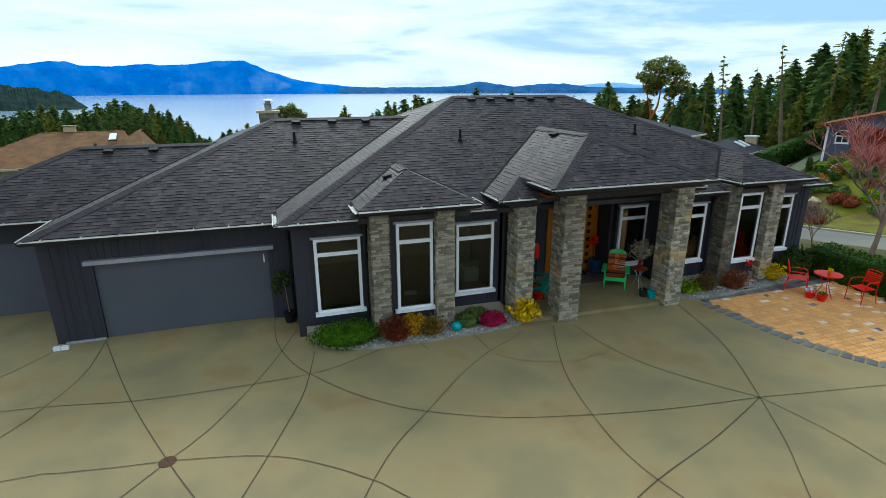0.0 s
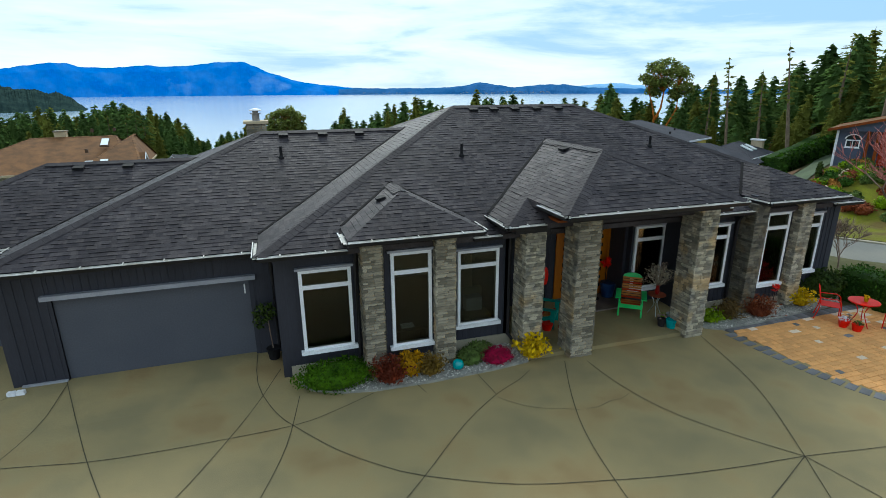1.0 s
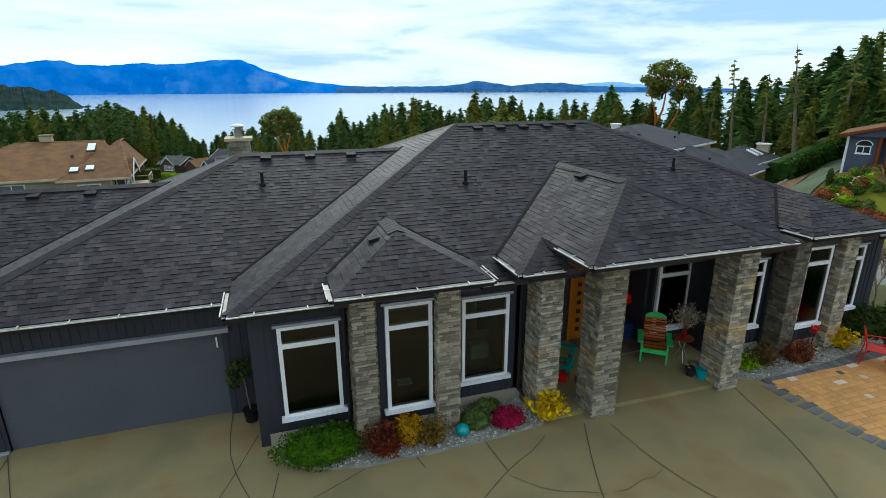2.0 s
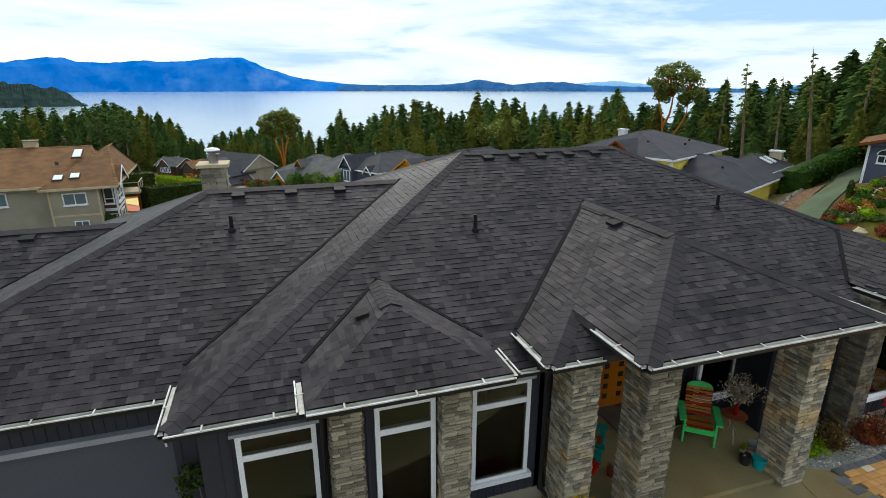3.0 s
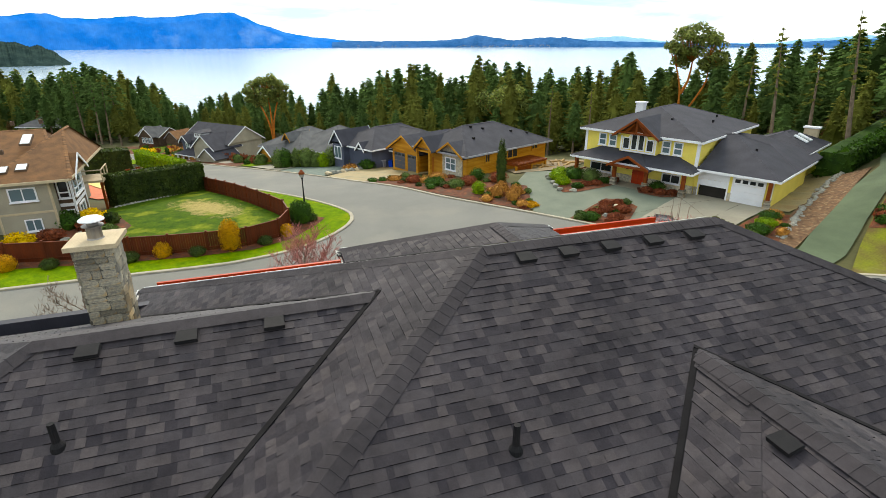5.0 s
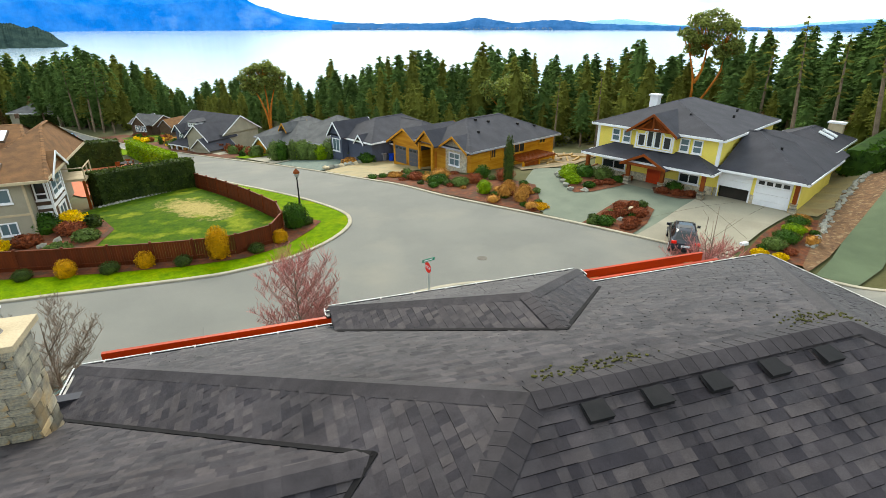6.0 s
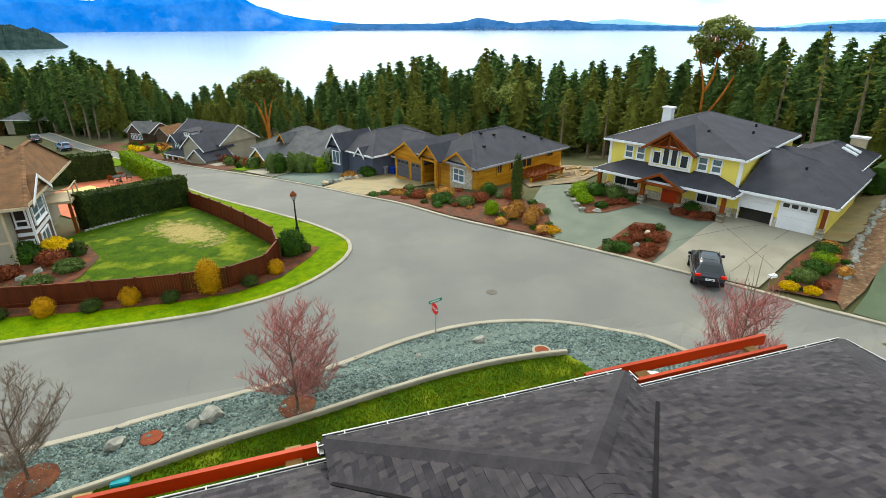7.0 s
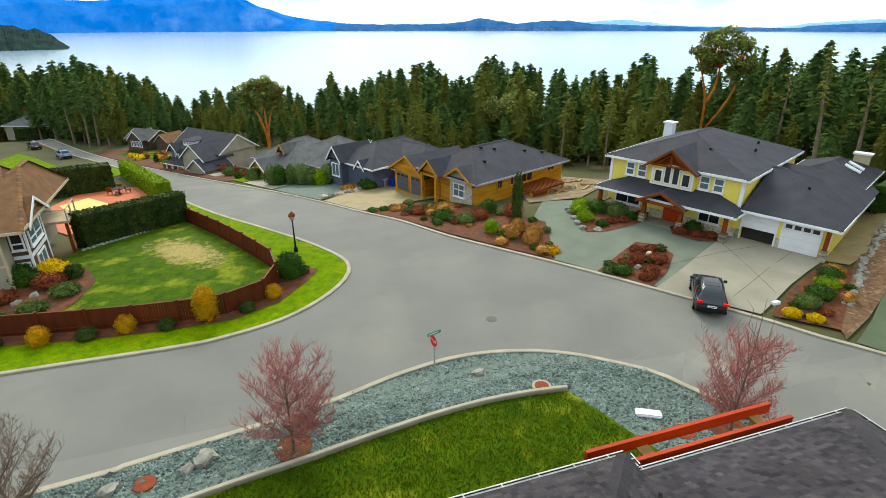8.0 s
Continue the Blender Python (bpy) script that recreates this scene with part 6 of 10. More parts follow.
for i_ in range(84):
    f_ = i_ / 83
    x_, y_ = 38.6 + 17.6 * f_ + rng_.gauss(0, 0.15), 37.4 + 9.0 * f_ + rng_.gauss(0, 0.15) + 0.4 * math.sin(f_ * 3)
    boulder("boulder", x_, y_, rng_.uniform(0.17, 0.33), M_BOULDER, "pale rough stone of the lane edging", "lane edging stones")

# ---- cedar-clad house under construction ----
def cedar_house():
    h = thing("cedar_house", "new cedar-clad house with dark roof and stone entrance bay", "house", pose(24.3, 65.0, 0, 0, 0, -66))
    walls(h, -6.6, 0.0, 0.0, 14.2, -8.2, -3.2, M_CEDAR)
    for i in range(13):
        z = -5.7 + i * 0.19
        part("siding_board", boxes((0.0, 0.025, 0.1, 14.2, z, z + 0.17)), M_CEDAR, h)
    hip_part(h, Hip(-9.0, 0.55, -0.6, 14.9, -3.15, pf=0.55, pb=0.42, pl=0.55, pr=0.46), M_GREYROOF, M_GREYTRIM)
    # stone bay with window
    walls(h, -3.9, -0.6, -0.12, 0.1, -6.6, -3.2, M_STONE, "stone_bay")
    window(h, at_wall(-3.3, -0.12, -5.2, "f"), 1.7, 1.45, v=(0.5,), hz=(0.55,), pane=M_PANE)
    gable_part(h, -4.6, 0.1, -0.75, 4.0, -3.4, -1.9, M_GREYROOF, M_CEDAR, M_STONE, name="bay_roof")
    # entrance with timber gable
    gable_part(h, -7.6, -4.3, -1.5, 4.0, -3.2, -1.7, M_GREYROOF, M_CEDAR, M_CEDAR, name="entry_roof")
    for x in (-7.2, -4.9):
        part("post", boxes((x - 0.14, x + 0.14, -1.3, -1.02, -6.6, -3.2)), M_CEDAR, h)
    for y in (-1.2, -0.8, -0.4):
        part("rafter", boxes((-7.4, -4.4, y, y + 0.1, -3.5, -3.3)), M_CEDAR, h)
    part("door", boxes((-6.5, -5.5, -0.05, 0.05, -6.3, -4.2)), M_DOOR, h)
    # garage with a front gable
    walls(h, -13.4, -7.9, -0.2, 7.0, -8.0, -4.0, M_CEDAR, "garage_wall")
    gable_part(h, -14.0, -7.5, -0.8, 7.5, -4.15, -2.2, M_GREYROOF, M_CEDAR, M_CEDAR, name="garage_roof")
    for x in (-13.0, -10.3):
        garage_door(h, at_wall(x, -0.22, -6.6, "f"), 2.2, 2.1, M_GARAGE, 4, 3, True, frame=M_CEDAR)
    part("roof_low", roof_deck([Hip(-9.5, -6.0, 0.5, 9.0, -3.9, pf=0.45, pb=0.45, pl=0.4, pr=None)]), M_GREYROOF, h)
    # side windows and lower storey
    for y, z, w, hh in ((2.9, -4.45, 0.85, 1.15), (4.95, -4.4, 1.1, 1.1), (6.75, -4.5, 1.9, 1.25), (11.3, -4.0, 1.2, 0.7)):
        window(h, at_wall(0.03, y, z, "r"), w, hh, v=(0.5,), trim=M_CEDAR, pane=M_GLASS)
    for y in (2.4, 4.2):
        window(h, at_wall(0.03, y, -6.9, "r"), 0.9, 0.8, trim=M_CEDAR)
    # side pergola with red-brown slats
    pg = part("pergola", boxes((0.0, 2.6, 5.6, 5.75, -4.9, -4.72), (0.0, 2.6, 11.0, 11.15, -4.9, -4.72), (2.45, 2.6, 5.6, 11.2, -4.9, -4.72)), M_TIMBER, h, "red-brown timber pergola")
    for i in range(16):
        part("slat", boxes((-0.1, 2.8, 5.7 + i * 0.35, 5.8 + i * 0.35, -4.72, -4.6)), M_TIMBER, pg)
    for y in (5.65, 8.4, 11.05):
        part("post", boxes((2.4, 2.6, y - 0.1, y + 0.1, -8.2, -4.8)), M_CEDAR, pg)
    part("privacy_screen", boxes((2.42, 2.5, 5.7, 8.3, -7.2, -5.0)), M_TIMBER, pg)
    for x, y in ((-4.2, 4.5), (-3.6, 6.0), (-2.2, 3.0), (-5.2, 9.4), (-2.4, 9.8), (-1.6, 12.0), (-9.2, 1.8), (-10.2, 3.2)):
        z = -3.15 + 0.46 * (0.55 - x) if x > -7 else -3.0
        z = min(z, -3.15 + 0.55 * (y + 0.6), -3.15 + 0.42 * (14.9 - y), -0.95)
        part("roof_vent", boxes((x, x + 0.26, y, y + 0.26, z - 0.1, z + 0.14)), M_BLACK, h)


cedar_house()
drape("drive_cedar", [(9.9, 75.0), (13.1, 68.0), (17.6, 69.6), (21.3, 70.6), (23.2, 68.0), (24.6, 69.5), (19.6, 82.0), (16.5, 82.5), (13.2, 78.5)], M_CONC, 0.05, "buff concrete driveway of the cedar house", "driveway", 2.0)
drape("building_site", [(29, 62.5), (34.5, 62.0), (44, 70), (40, 84), (34, 80)], M_YARD, 0.05, "bare sandy building yard with timber offcuts", "yard", 2.0)
rng_ = random.Random(21)
for i_ in range(26):
    x_, y_ = rng_.uniform(33, 42), rng_.uniform(66, 79)
    bm = bmesh.new()
    L_ = rng_.uniform(0.8, 2.4)
    box(bm, -L_ / 2, L_ / 2, -0.12, 0.12, 0, 0.2)
    b_ = link_mesh("timber_offcut", bm, M_WOOD)
    b_.location, b_.rotation_euler = (x_, y_, T(x_, y_) + 0.05), (0, 0, rng_.uniform(0, 3))
    tagged(b_, "pale sawn timber offcut in the building yard", "timber", "timber offcuts")
for i_, (dx_, col_, lb_) in enumerate(((0, M_WHITE, "pale wheeled bin beside the garage"), (0.9, M_GREYTRIM, "grey wheeled bin beside the garage"), (2.0, mat("bin_blue", (0.02, 0.07, 0.55), None, 3, 30, 0.4), "bright blue recycling bin beside the garage"))):
    t_ = thing("wheeled_bin", lb_, "bin", Matrix.Translation((17.3 + dx_ * 0.9, 81.3 - dx_ * 0.5, T(17.3 + dx_, 81.3) + 0.03)), "bins")
    bm = bmesh.new()
    lathe(bm, [(0.34, 0.0), (0.42, 0.95), (0.44, 1.0)], 4)
    part("body", bm, col_, t_)
    part("lid", boxes((-0.36, 0.36, -0.36, 0.36, 1.0, 1.08)), col_, t_)
    for y_ in (-0.25, 0.25):
        bm = bmesh.new()
        tube(bm, [(-0.32, y_ - 0.04, 0.08), (-0.32, y_ + 0.04, 0.08)], 0.09, 10)
        part("wheel", bm, M_BLACK, t_)


# ---- slate-blue house ----
def blue_house():
    h = thing("blue_house", "dark blue house with white gable trim and slate roof", "house", pose(12.2, 86.6, 0, 0, 0, -62))
    walls(h, 0.4, 8.0, 0.5, 12.0, -9.0, -4.8, M_BLUEWALL)
    hip_part(h, Hip(-0.2, 8.6, 0.0, 13.5, -4.7, pf=0.5, pb=0.5, pl=0.5, pr=0.5), M_GREYROOF, M_WHITE)
    hip_part(h, Hip(4.0, 14.0, 3.5, 13.5, -5.2, pf=0.48, pb=0.48, pl=None, pr=0.48), M_GREYROOF, M_WHITE, name="side_roof")
    walls(h, 8.0, 13.5, 4.0, 12.5, -9.0, -5.3, M_BLUEWALL, "side_wall")
    gable_part(h, 0.2, 3.4, -0.9, 5.0, -4.6, -2.7, M_GREYROOF, M_WHITE, M_BLUEWALL, name="front_gable")
    walls(h, 0.6, 3.0, -0.5, 0.6, -9.0, -4.6, M_BLUEWALL, "bay")
    window(h, at_wall(1.0, -0.5, -6.6, "f"), 1.6, 1.7, v=(0.5,), pane=M_PANE)
    gable_part(h, 5.2, 7.2, -0.2, 4.0, -5.0, -3.9, M_GREYROOF, M_WHITE, M_BLUEWALL, name="small_gable")


blue_house()


# ---- weathered grey bungalow ----
def bungalow():
    h = thing("bungalow", "low bungalow under a weathered grey hip roof", "house", pose(1.7, 102.0, 0, 0, 0, -60))
    walls(h, 0.5, 11.0, 0.5, 12.0, -11.5, -7.3, M_CEDAR)
    hip_part(h, Hip(0.0, 11.5, 0.0, 12.5, -7.2, pf=0.52, pb=0.52, pl=0.55, pr=0.45), M_PALEROOF, M_GREYTRIM)
    hip_part(h, Hip(4.5, 16.5, 2.5, 15.0, -6.9, pf=0.5, pb=0.5, pl=0.5, pr=0.5), M_PALEROOF, M_GREYTRIM, name="rear_roof")
    walls(h, 11.0, 16.0, 3.0, 14.5, -11.0, -7.0, M_CEDAR, "rear_wall")
    gable_part(h, 4.0, 8.0, -2.5, 4.0, -7.6, -6.2, M_PALEROOF, M_WHITE, M_CEDAR, name="front_gable")
    gable_part(h, 5.0, 7.2, 1.5, 6.0, -5.9, -4.7, M_PALEROOF, M_CEDAR, M_CEDAR, name="dormer_roof")


bungalow()


# ---- taupe two-storey house ----
def taupe_house():
    h = thing("taupe_house", "taupe and slate two-storey house with white porch and steep gables", "house", pose(-9.5, 117.5, 0, 0, 0, -48))
    g = -12.2
    walls(h, 0, 15, 0.5, 10, g, -6.2, M_BEIGE)
    walls(h, 0, 5.5, -0.2, 0.5, g, -6.6, M_BLUEWALL, "front_wall")
    gable_part(h, -0.6, 15.6, 0.0, 10.6, -6.3, -2.9, M_GREYROOF, M_WHITE, M_BEIGE, axis="x")
    gable_part(h, 7.6, 15.4, -3.6, 4.0, -7.0, -4.0, M_GREYROOF, M_WHITE, M_BEIGE, name="gable_roof")
    walls(h, 8.1, 15.0, -3.1, 1.0, g, -6.8, M_BEIGE, "gable_wing")
    gable_part(h, 11.0, 17.0, -4.8, 2.0, -8.6, -6.4, M_GREYROOF, M_WHITE, M_BEIGE, name="garage_roof")
    walls(h, 11.4, 16.6, -4.3, 0, g, -8.5, M_BEIGE, "garage_wall")
    gable_part(h, 0.2, 3.6, -1.4, 4, -6.8, -5.1, M_GREYROOF, M_WHITE, M_BLUEWALL, name="left_gable")
    gable_part(h, 7.2, 10.0, -1.6, 4, -7.0, -5.2, M_GREYROOF, M_WHITE, M_BLUEWALL, name="mid_gable")
    hip_part(h, Hip(0.0, 8.0, -2.6, 2.0, -9.2, pf=0.5, pb=None, pl=0.5, pr=None), M_GREYROOF, name="porch_roof")
    part("dormer", boxes((4.0, 6.8, 0.4, 3.0, -5.6, -4.4)), M_WHITE, h)
    part("dormer_roof", roof_deck([Hip(3.7, 7.1, 0.0, 4.0, -4.4, pf=0.3, pb=None, pl=0.3, pr=0.3)]), M_GREYROOF, h)
    for x in (4.3, 5.15, 6.0):
        window(h, at_wall(x, 0.4, -5.3, "f"), 0.6, 0.6)
    for x in (0.6, 2.6, 4.6, 6.6):
        part("porch_post", boxes((x - 0.14, x + 0.14, -2.4, -2.12, g, -9.3)), M_WHITE, h)
    for x, y, z in ((1.2, -0.2, -8.6), (8.0, -0.6, -8.2), (5.2, -0.2, -11.6), (2.0, -0.2, -11.6), (9.2, -3.1, -11.2)):
        window(h, at_wall(x, y, z, "f"), 1.3, 1.5, v=(0.5,), hz=(0.6,), pane=M_PANE)


taupe_house()
th_ = bpy.data.objects["taupe_house"]
th_.matrix_basis = pose(-11.4, 116.4, -2.9, 0, 0, -48) @ Matrix.Diagonal((0.78, 0.78, 0.78, 1))


# ---- brown shingled house at the bend ----
def chalet():
    h = thing("shingled_house", "brown-grey shingled house with tall white-framed gable windows", "house", pose(-22.5, 146.5, 0, 0, 0, -35))
    g = -14.4
    walls(h, 0, 10, 0, 9, g, -9.2, M_BROWNWALL)
    gable_part(h, -0.7, 10.7, -0.8, 9.8, -9.4, -6.6, M_PALEROOF, M_WHITE, M_BROWNWALL, axis="x")
    gable_part(h, 3.0, 9.5, -2.6, 5, -9.2, -6.2, M_PALEROOF, M_WHITE, M_BROWNWALL, name="gable_roof")
    walls(h, 3.5, 9.0, -2.0, 1, g, -9.0, M_BROWNWALL, "gable_wing")
    for x in (4.1, 5.4, 6.7, 8.0):
        window(h, at_wall(x, -2.0, -11.4, "f"), 0.95, 1.9, hz=(0.65,), pane=M_PANE)
    window(h, at_wall(5.6, -2.0, -8.9, "f"), 1.4, 0.9, v=(0.5,), pane=M_PANE)
    window(h, at_wall(5.2, -2.0, -13.6, "f"), 1.9, 0.8, v=(0.5,), pane=M_PANE)
    gable_part(h, 12.0, 18.0, 0.0, 9, -9.8, -7.2, M_BROWNROOF, M_GREYTRIM, M_BROWNWALL, name="garage_roof")
    walls(h, 12.4, 17.6, 0.5, 8.5, g, -9.7, M_BROWNWALL, "garage_wall")


chalet()
bpy.data.objects["shingled_house"].matrix_basis = pose(-24.4, 144.5, -5.1, 0, 0, -38) @ Matrix.Diagonal((0.62, 0.62, 0.62, 1))
g_ = thing("far_house", "distant low house with grey roof behind a hedge", "house", pose(-62, 186, 0, 0, 0, -20))
walls(g_, 0, 14, 0, 9, -17, -13.2, M_BEIGE)
hip_part(g_, Hip(-0.5, 14.5, -0.5, 9.5, -13.1), M_PALEROOF)
drape("far_verge", [(-45.5, 147.5), (-40.4, 140.5), (-34.8, 131.0), (-29.6, 122.4), (-33.0, 117.5), (-39.5, 125.0), (-46.0, 139.0)], M_VERGE, 0.06, "bright green lawn beside the far road", "lawn", 2.0)
clipped_hedge("hedge", (-58, 181.0), (-42, 184.0), 2.0, 3.2, M_DKHEDGE, "dark clipped hedge at the road's end", size=0.3, dens=12)

# front gardens along the right side of the road
for nm_, pl_, mt_, lb_ in (("bank_gravel", [(4.6, 85.2), (9.6, 75.6), (13.0, 78.6), (16.3, 82.4), (12.0, 86.0), (7.0, 88.0)], M_GRAVELBED, "grey gravel bank below the hedge"),
                           ("drive_bungalow", [(0.6, 93.3), (4.4, 85.6), (7.0, 88.2), (5.0, 96.0)], M_PALE, "pale concrete driveway"),
                           ("lawn_bungalow", [(-1.3, 97.2), (0.4, 93.7), (4.4, 96.6), (2.0, 100.0)], M_VERGE, "small bright green lawn"),
                           ("drive_taupe", [(-7.6, 109.5), (-3.6, 101.5), (3.5, 105.5), (2.5, 108.5), (-3.0, 112.0)], M_PALE, "pale concrete driveway"),
                           ("bed_taupe", [(-14.0, 119.8), (-8.6, 111.2), (-4.0, 113.5), (-8.5, 121.0)], M_MULCH, "mulched front bed"),
                           ("lawn_chalet", [(-25.5, 138.0), (-18.5, 127.2), (-13.5, 131.0), (-18.0, 141.0)], M_GRASS, "front lawn beside the road")):
    drape(nm_, pl_, mt_, 0.05, lb_, "garden", 2.0)
rng_ = random.Random(46)
for i_ in range(17):
    f_ = i_ / 16
    m_, l_ = ((M_SAGE, "tall loose olive green shrub before the blue house"), (M_HEDGE, "tall loose green shrub before the blue house"), (M_SAGE, "tall loose olive green shrub before the blue house"), (M_LIME, "light green leggy shrub before the blue house"))[i_ % 4]
    r_ = rng_.uniform(0.9, 1.3)
    bush("shrub", 5.2 + 12.4 * f_ + rng_.gauss(0, 0.35), 89.2 - 6.0 * f_ + rng_.gauss(0, 0.35), r_, r_ * 0.95, rng_.uniform(2.0, 2.9), m_, l_, 900, 0.11, group="shrub row", seed=i_)
bush("shrub", 15.8, 80.2, 1.2, 1.0, 1.3, M_HEDGE, "green shrub beside rocks", 300, 0.15)
bush("shrub", 13.4, 79.6, 1.0, 0.9, 0.9, M_TAN, "dry tan shrub beside rocks", 260, 0.14)
for i_ in range(9):
    boulder("boulder", 10.2 + i_ * 0.65, 76.6 + 0.42 * i_ + 0.3 * math.sin(i_ * 2), 0.5, M_BOULDER if i_ % 3 else M_CREAMSLAB, "rockery boulder above the kerb", "rockery boulders")
drape("roadside_beds", [(-1.6, 95.4), (-9.8, 108.9), (-17.6, 121.1), (-30.5, 141.5), (-26.0, 144.0), (-13.0, 124.0), (-2.0, 112.0), (2.5, 101.0)], M_MULCH, 0.035, "mulched and planted roadside front gardens", "flower bed", 2.0)
rng_ = random.Random(31)
for i_ in range(64):
    f_ = rng_.random()
    x_, y_ = -1.2 - 26 * f_ + rng_.uniform(0.8, 5.5), 96 + 43 * f_ + rng_.uniform(0, 3)
    m_, l_ = rng_.choice(((M_HEDGE, "round green garden shrub"), (M_RUST, "russet bare garden shrub"), (M_TAN, "dry tan garden shrub"), (M_SAGE, "grey-green garden shrub in bark mulch"), (M_YELLOWLEAF, "yellow garden shrub in bark mulch")))
    bush("shrub", x_, y_, rng_.uniform(0.4, 1.2), rng_.uniform(0.4, 1.1), rng_.uniform(0.5, 1.6), m_, l_, 160, 0.16, group="roadside garden shrubs")

# ---- brown-roofed house and garden across the side road ----
def brown_house():
    h = thing("brown_roofed_house", "taupe two-storey house with brown shake roof and white window trim", "house", pose(-12.87, 56.8, 0.35, 0, 0, 5))
    g, ze, p = -5.6, -1.2, 0.34
    walls(h, -3.25, 0.4, 0.0, 12.0, g, -1.25, M_BEIGE)
    walls(h, -14.0, -3.6, 1.6, 11.8, g, -1.25, M_BEIGE, "wing_wall")
    part("band_board", boxes((-3.25, 0.43, -0.03, 0.0, -3.75, -3.6)), M_CREAMSLAB, h)
    for x in (-3.27, 0.28):
        part("corner_board", boxes((x, x + 0.14, -0.05, 0.1, g, -1.3)), M_CREAMSLAB, h)
    hip_part(h, Hip(-3.7, 1.9, -0.5, 13.5, ze, pf=p, pb=0.65, pl=0.63, pr=1.9), M_BROWNROOF, M_CREAMSLAB)
    hip_part(h, Hip(-15.0, 0.8, 1.0, 12.5, ze, pf=0.33, pb=0.7, pl=0.4, pr=1.3), M_BROWNROOF, M_CREAMSLAB, name="wing_roof")
    # gabled bay that looks to the side lawn
    walls(h, 0.4, 1.45, 1.3, 5.3, g, -1.4, M_BROWNWALL, "bay")
    gable_part(h, -1.2, 1.98, 0.85, 5.95, -1.45, 0.06, M_BROWNROOF, M_WHITE, M_BEIGE, name="bay_roof", axis="x")
    for y in (1.26, 5.16):
        part("corner_board", boxes((1.36, 1.5, y, y + 0.16, g, -1.4)), M_WHITE, h)
    part("bay_band", boxes((1.45, 1.51, 1.43, 5.15, -3.75, -3.5)), M_WHITE, h)
    part("bay_band", boxes((0.44, 1.35, 1.24, 1.3, -3.75, -3.5)), M_WHITE, h)
    window(h, at_wall(1.45, 1.8, -3.15, "r"), 2.9, 1.8, v=(0.5,), hz=(0.3,), pane=M_PANE, fw=0.13)
    window(h, at_wall(1.45, 2.2, -5.25, "r"), 2.0, 1.35, v=(0.5,), pane=M_PANE, fw=0.13)
    window(h, at_wall(0.5, 1.3, -3.1, "f"), 0.8, 1.6, hz=(0.3,), pane=M_GLASS)
    window(h, at_wall(0.5, 1.3, -5.2, "f"), 0.8, 1.2, pane=M_GLASS)
    window(h, at_wall(-2.25, 0.0, -2.75, "f"), 1.75, 1.05, v=(0.5,), pane=M_PANE, fw=0.09)
    window(h, at_wall(-1.75, 0.0, -5.1, "f"), 1.1, 0.95, v=(0.5,), pane=M_PANE, fw=0.08)
    window(h, at_wall(-8.5, 1.6, -2.8, "f"), 2.0, 1.2, v=(0.5,), pane=M_PANE, fw=0.1)
    for x, y, deep in ((-2.1, 4.9, 1.6), (-2.94, 0.8, 0.9), (-1.74, 1.0, 0.9)):
        z = ze + p * (y + 0.5)
        s, curb = bmesh.new(), bmesh.new()
        for bm, e, up, dn in ((s, 0.07, 0.15, 0.04), (curb, 0.0, 0.12, 0.16)):
            slab(bm, [(x + e, y + e, z + up + e * p), (x + 0.78 - e, y + e, z + up + e * p), (x + 0.78 - e, y + deep - e, z + up + (deep - e) * p), (x + e, y + deep - e, z + up + (deep - e) * p)], dn)
        sk = part("skylight", s, M_SKYLIGHT, h, "pale glass skylight")
        part("curb", curb, M_BROWNWALL, sk)
    for x, y in ((-3.2, 3.9), (-3.3, 8.6), (-1.3, 8.7)):
        part("roof_vent", boxes((x, x + 0.25, y, y + 0.25, ze + p * (y + 0.5) - 0.1, ze + p * (y + 0.5) + 0.25)), M_BROWNWALL, h)
    ch = part("chimney", boxes((-6.6, -5.6, 9.0, 9.9, 0.3, 1.9)), M_CREAMSLAB, h, "tan rendered chimney")
    part("chimney_cap", boxes((-6.7, -5.5, 8.9, 10.0, 1.9, 2.02)), M_STONE, ch)
    # deck with a glass rail
    dk = part("deck", boxes((0.45, 2.6, 7.3, 10.3, -3.4, -3.2)), M_CREAMSLAB, h)
    for y in (7.35, 8.8, 10.2):
        part("rail_post", boxes((2.5, 2.6, y - 0.05, y + 0.05, -3.2, -2.3)), M_CREAMSLAB, dk)
        part("deck_post", boxes((2.3, 2.5, y - 0.1, y + 0.1, -6.5, -3.4)), M_TIMBER, dk)
    part("top_rail", boxes((0.45, 2.6, 7.3, 7.38, -2.32, -2.25), (2.52, 2.6, 7.38, 10.3, -2.32, -2.25)), M_CREAMSLAB, dk)


brown_house()
FENCE = [(-42, 54.5), (-24, 52.4), (-10.6, 50.1), (-6.2, 49.4), (-1.7, 48.9), (2.1, 49.1), (3.9, 50.5), (4.5, 52.6), (4.4, 54.8), (-3.9, 72.0)]
drape("verge", xy(curve_pts(KERB_LEFT[:11], 1.2)) + [(5.4, 60.8), (4.6, 57.0), (3.2, 50.0), (-10.6, 49.2), (-24, 51.0), (-70, 55)], M_VERGE, 0.06, "bright green mown grass verge", "grass verge", 1.5)
drape("verge_upper", [(6.4, 60.3), (2.3, 66.8), (-1.1, 73.0), (-5.9, 83.2), (-7.6, 84.6), (-3.6, 72.4), (4.6, 55.5)], M_VERGE, 0.07, "bright green mown grass verge", "grass verge", 1.5)
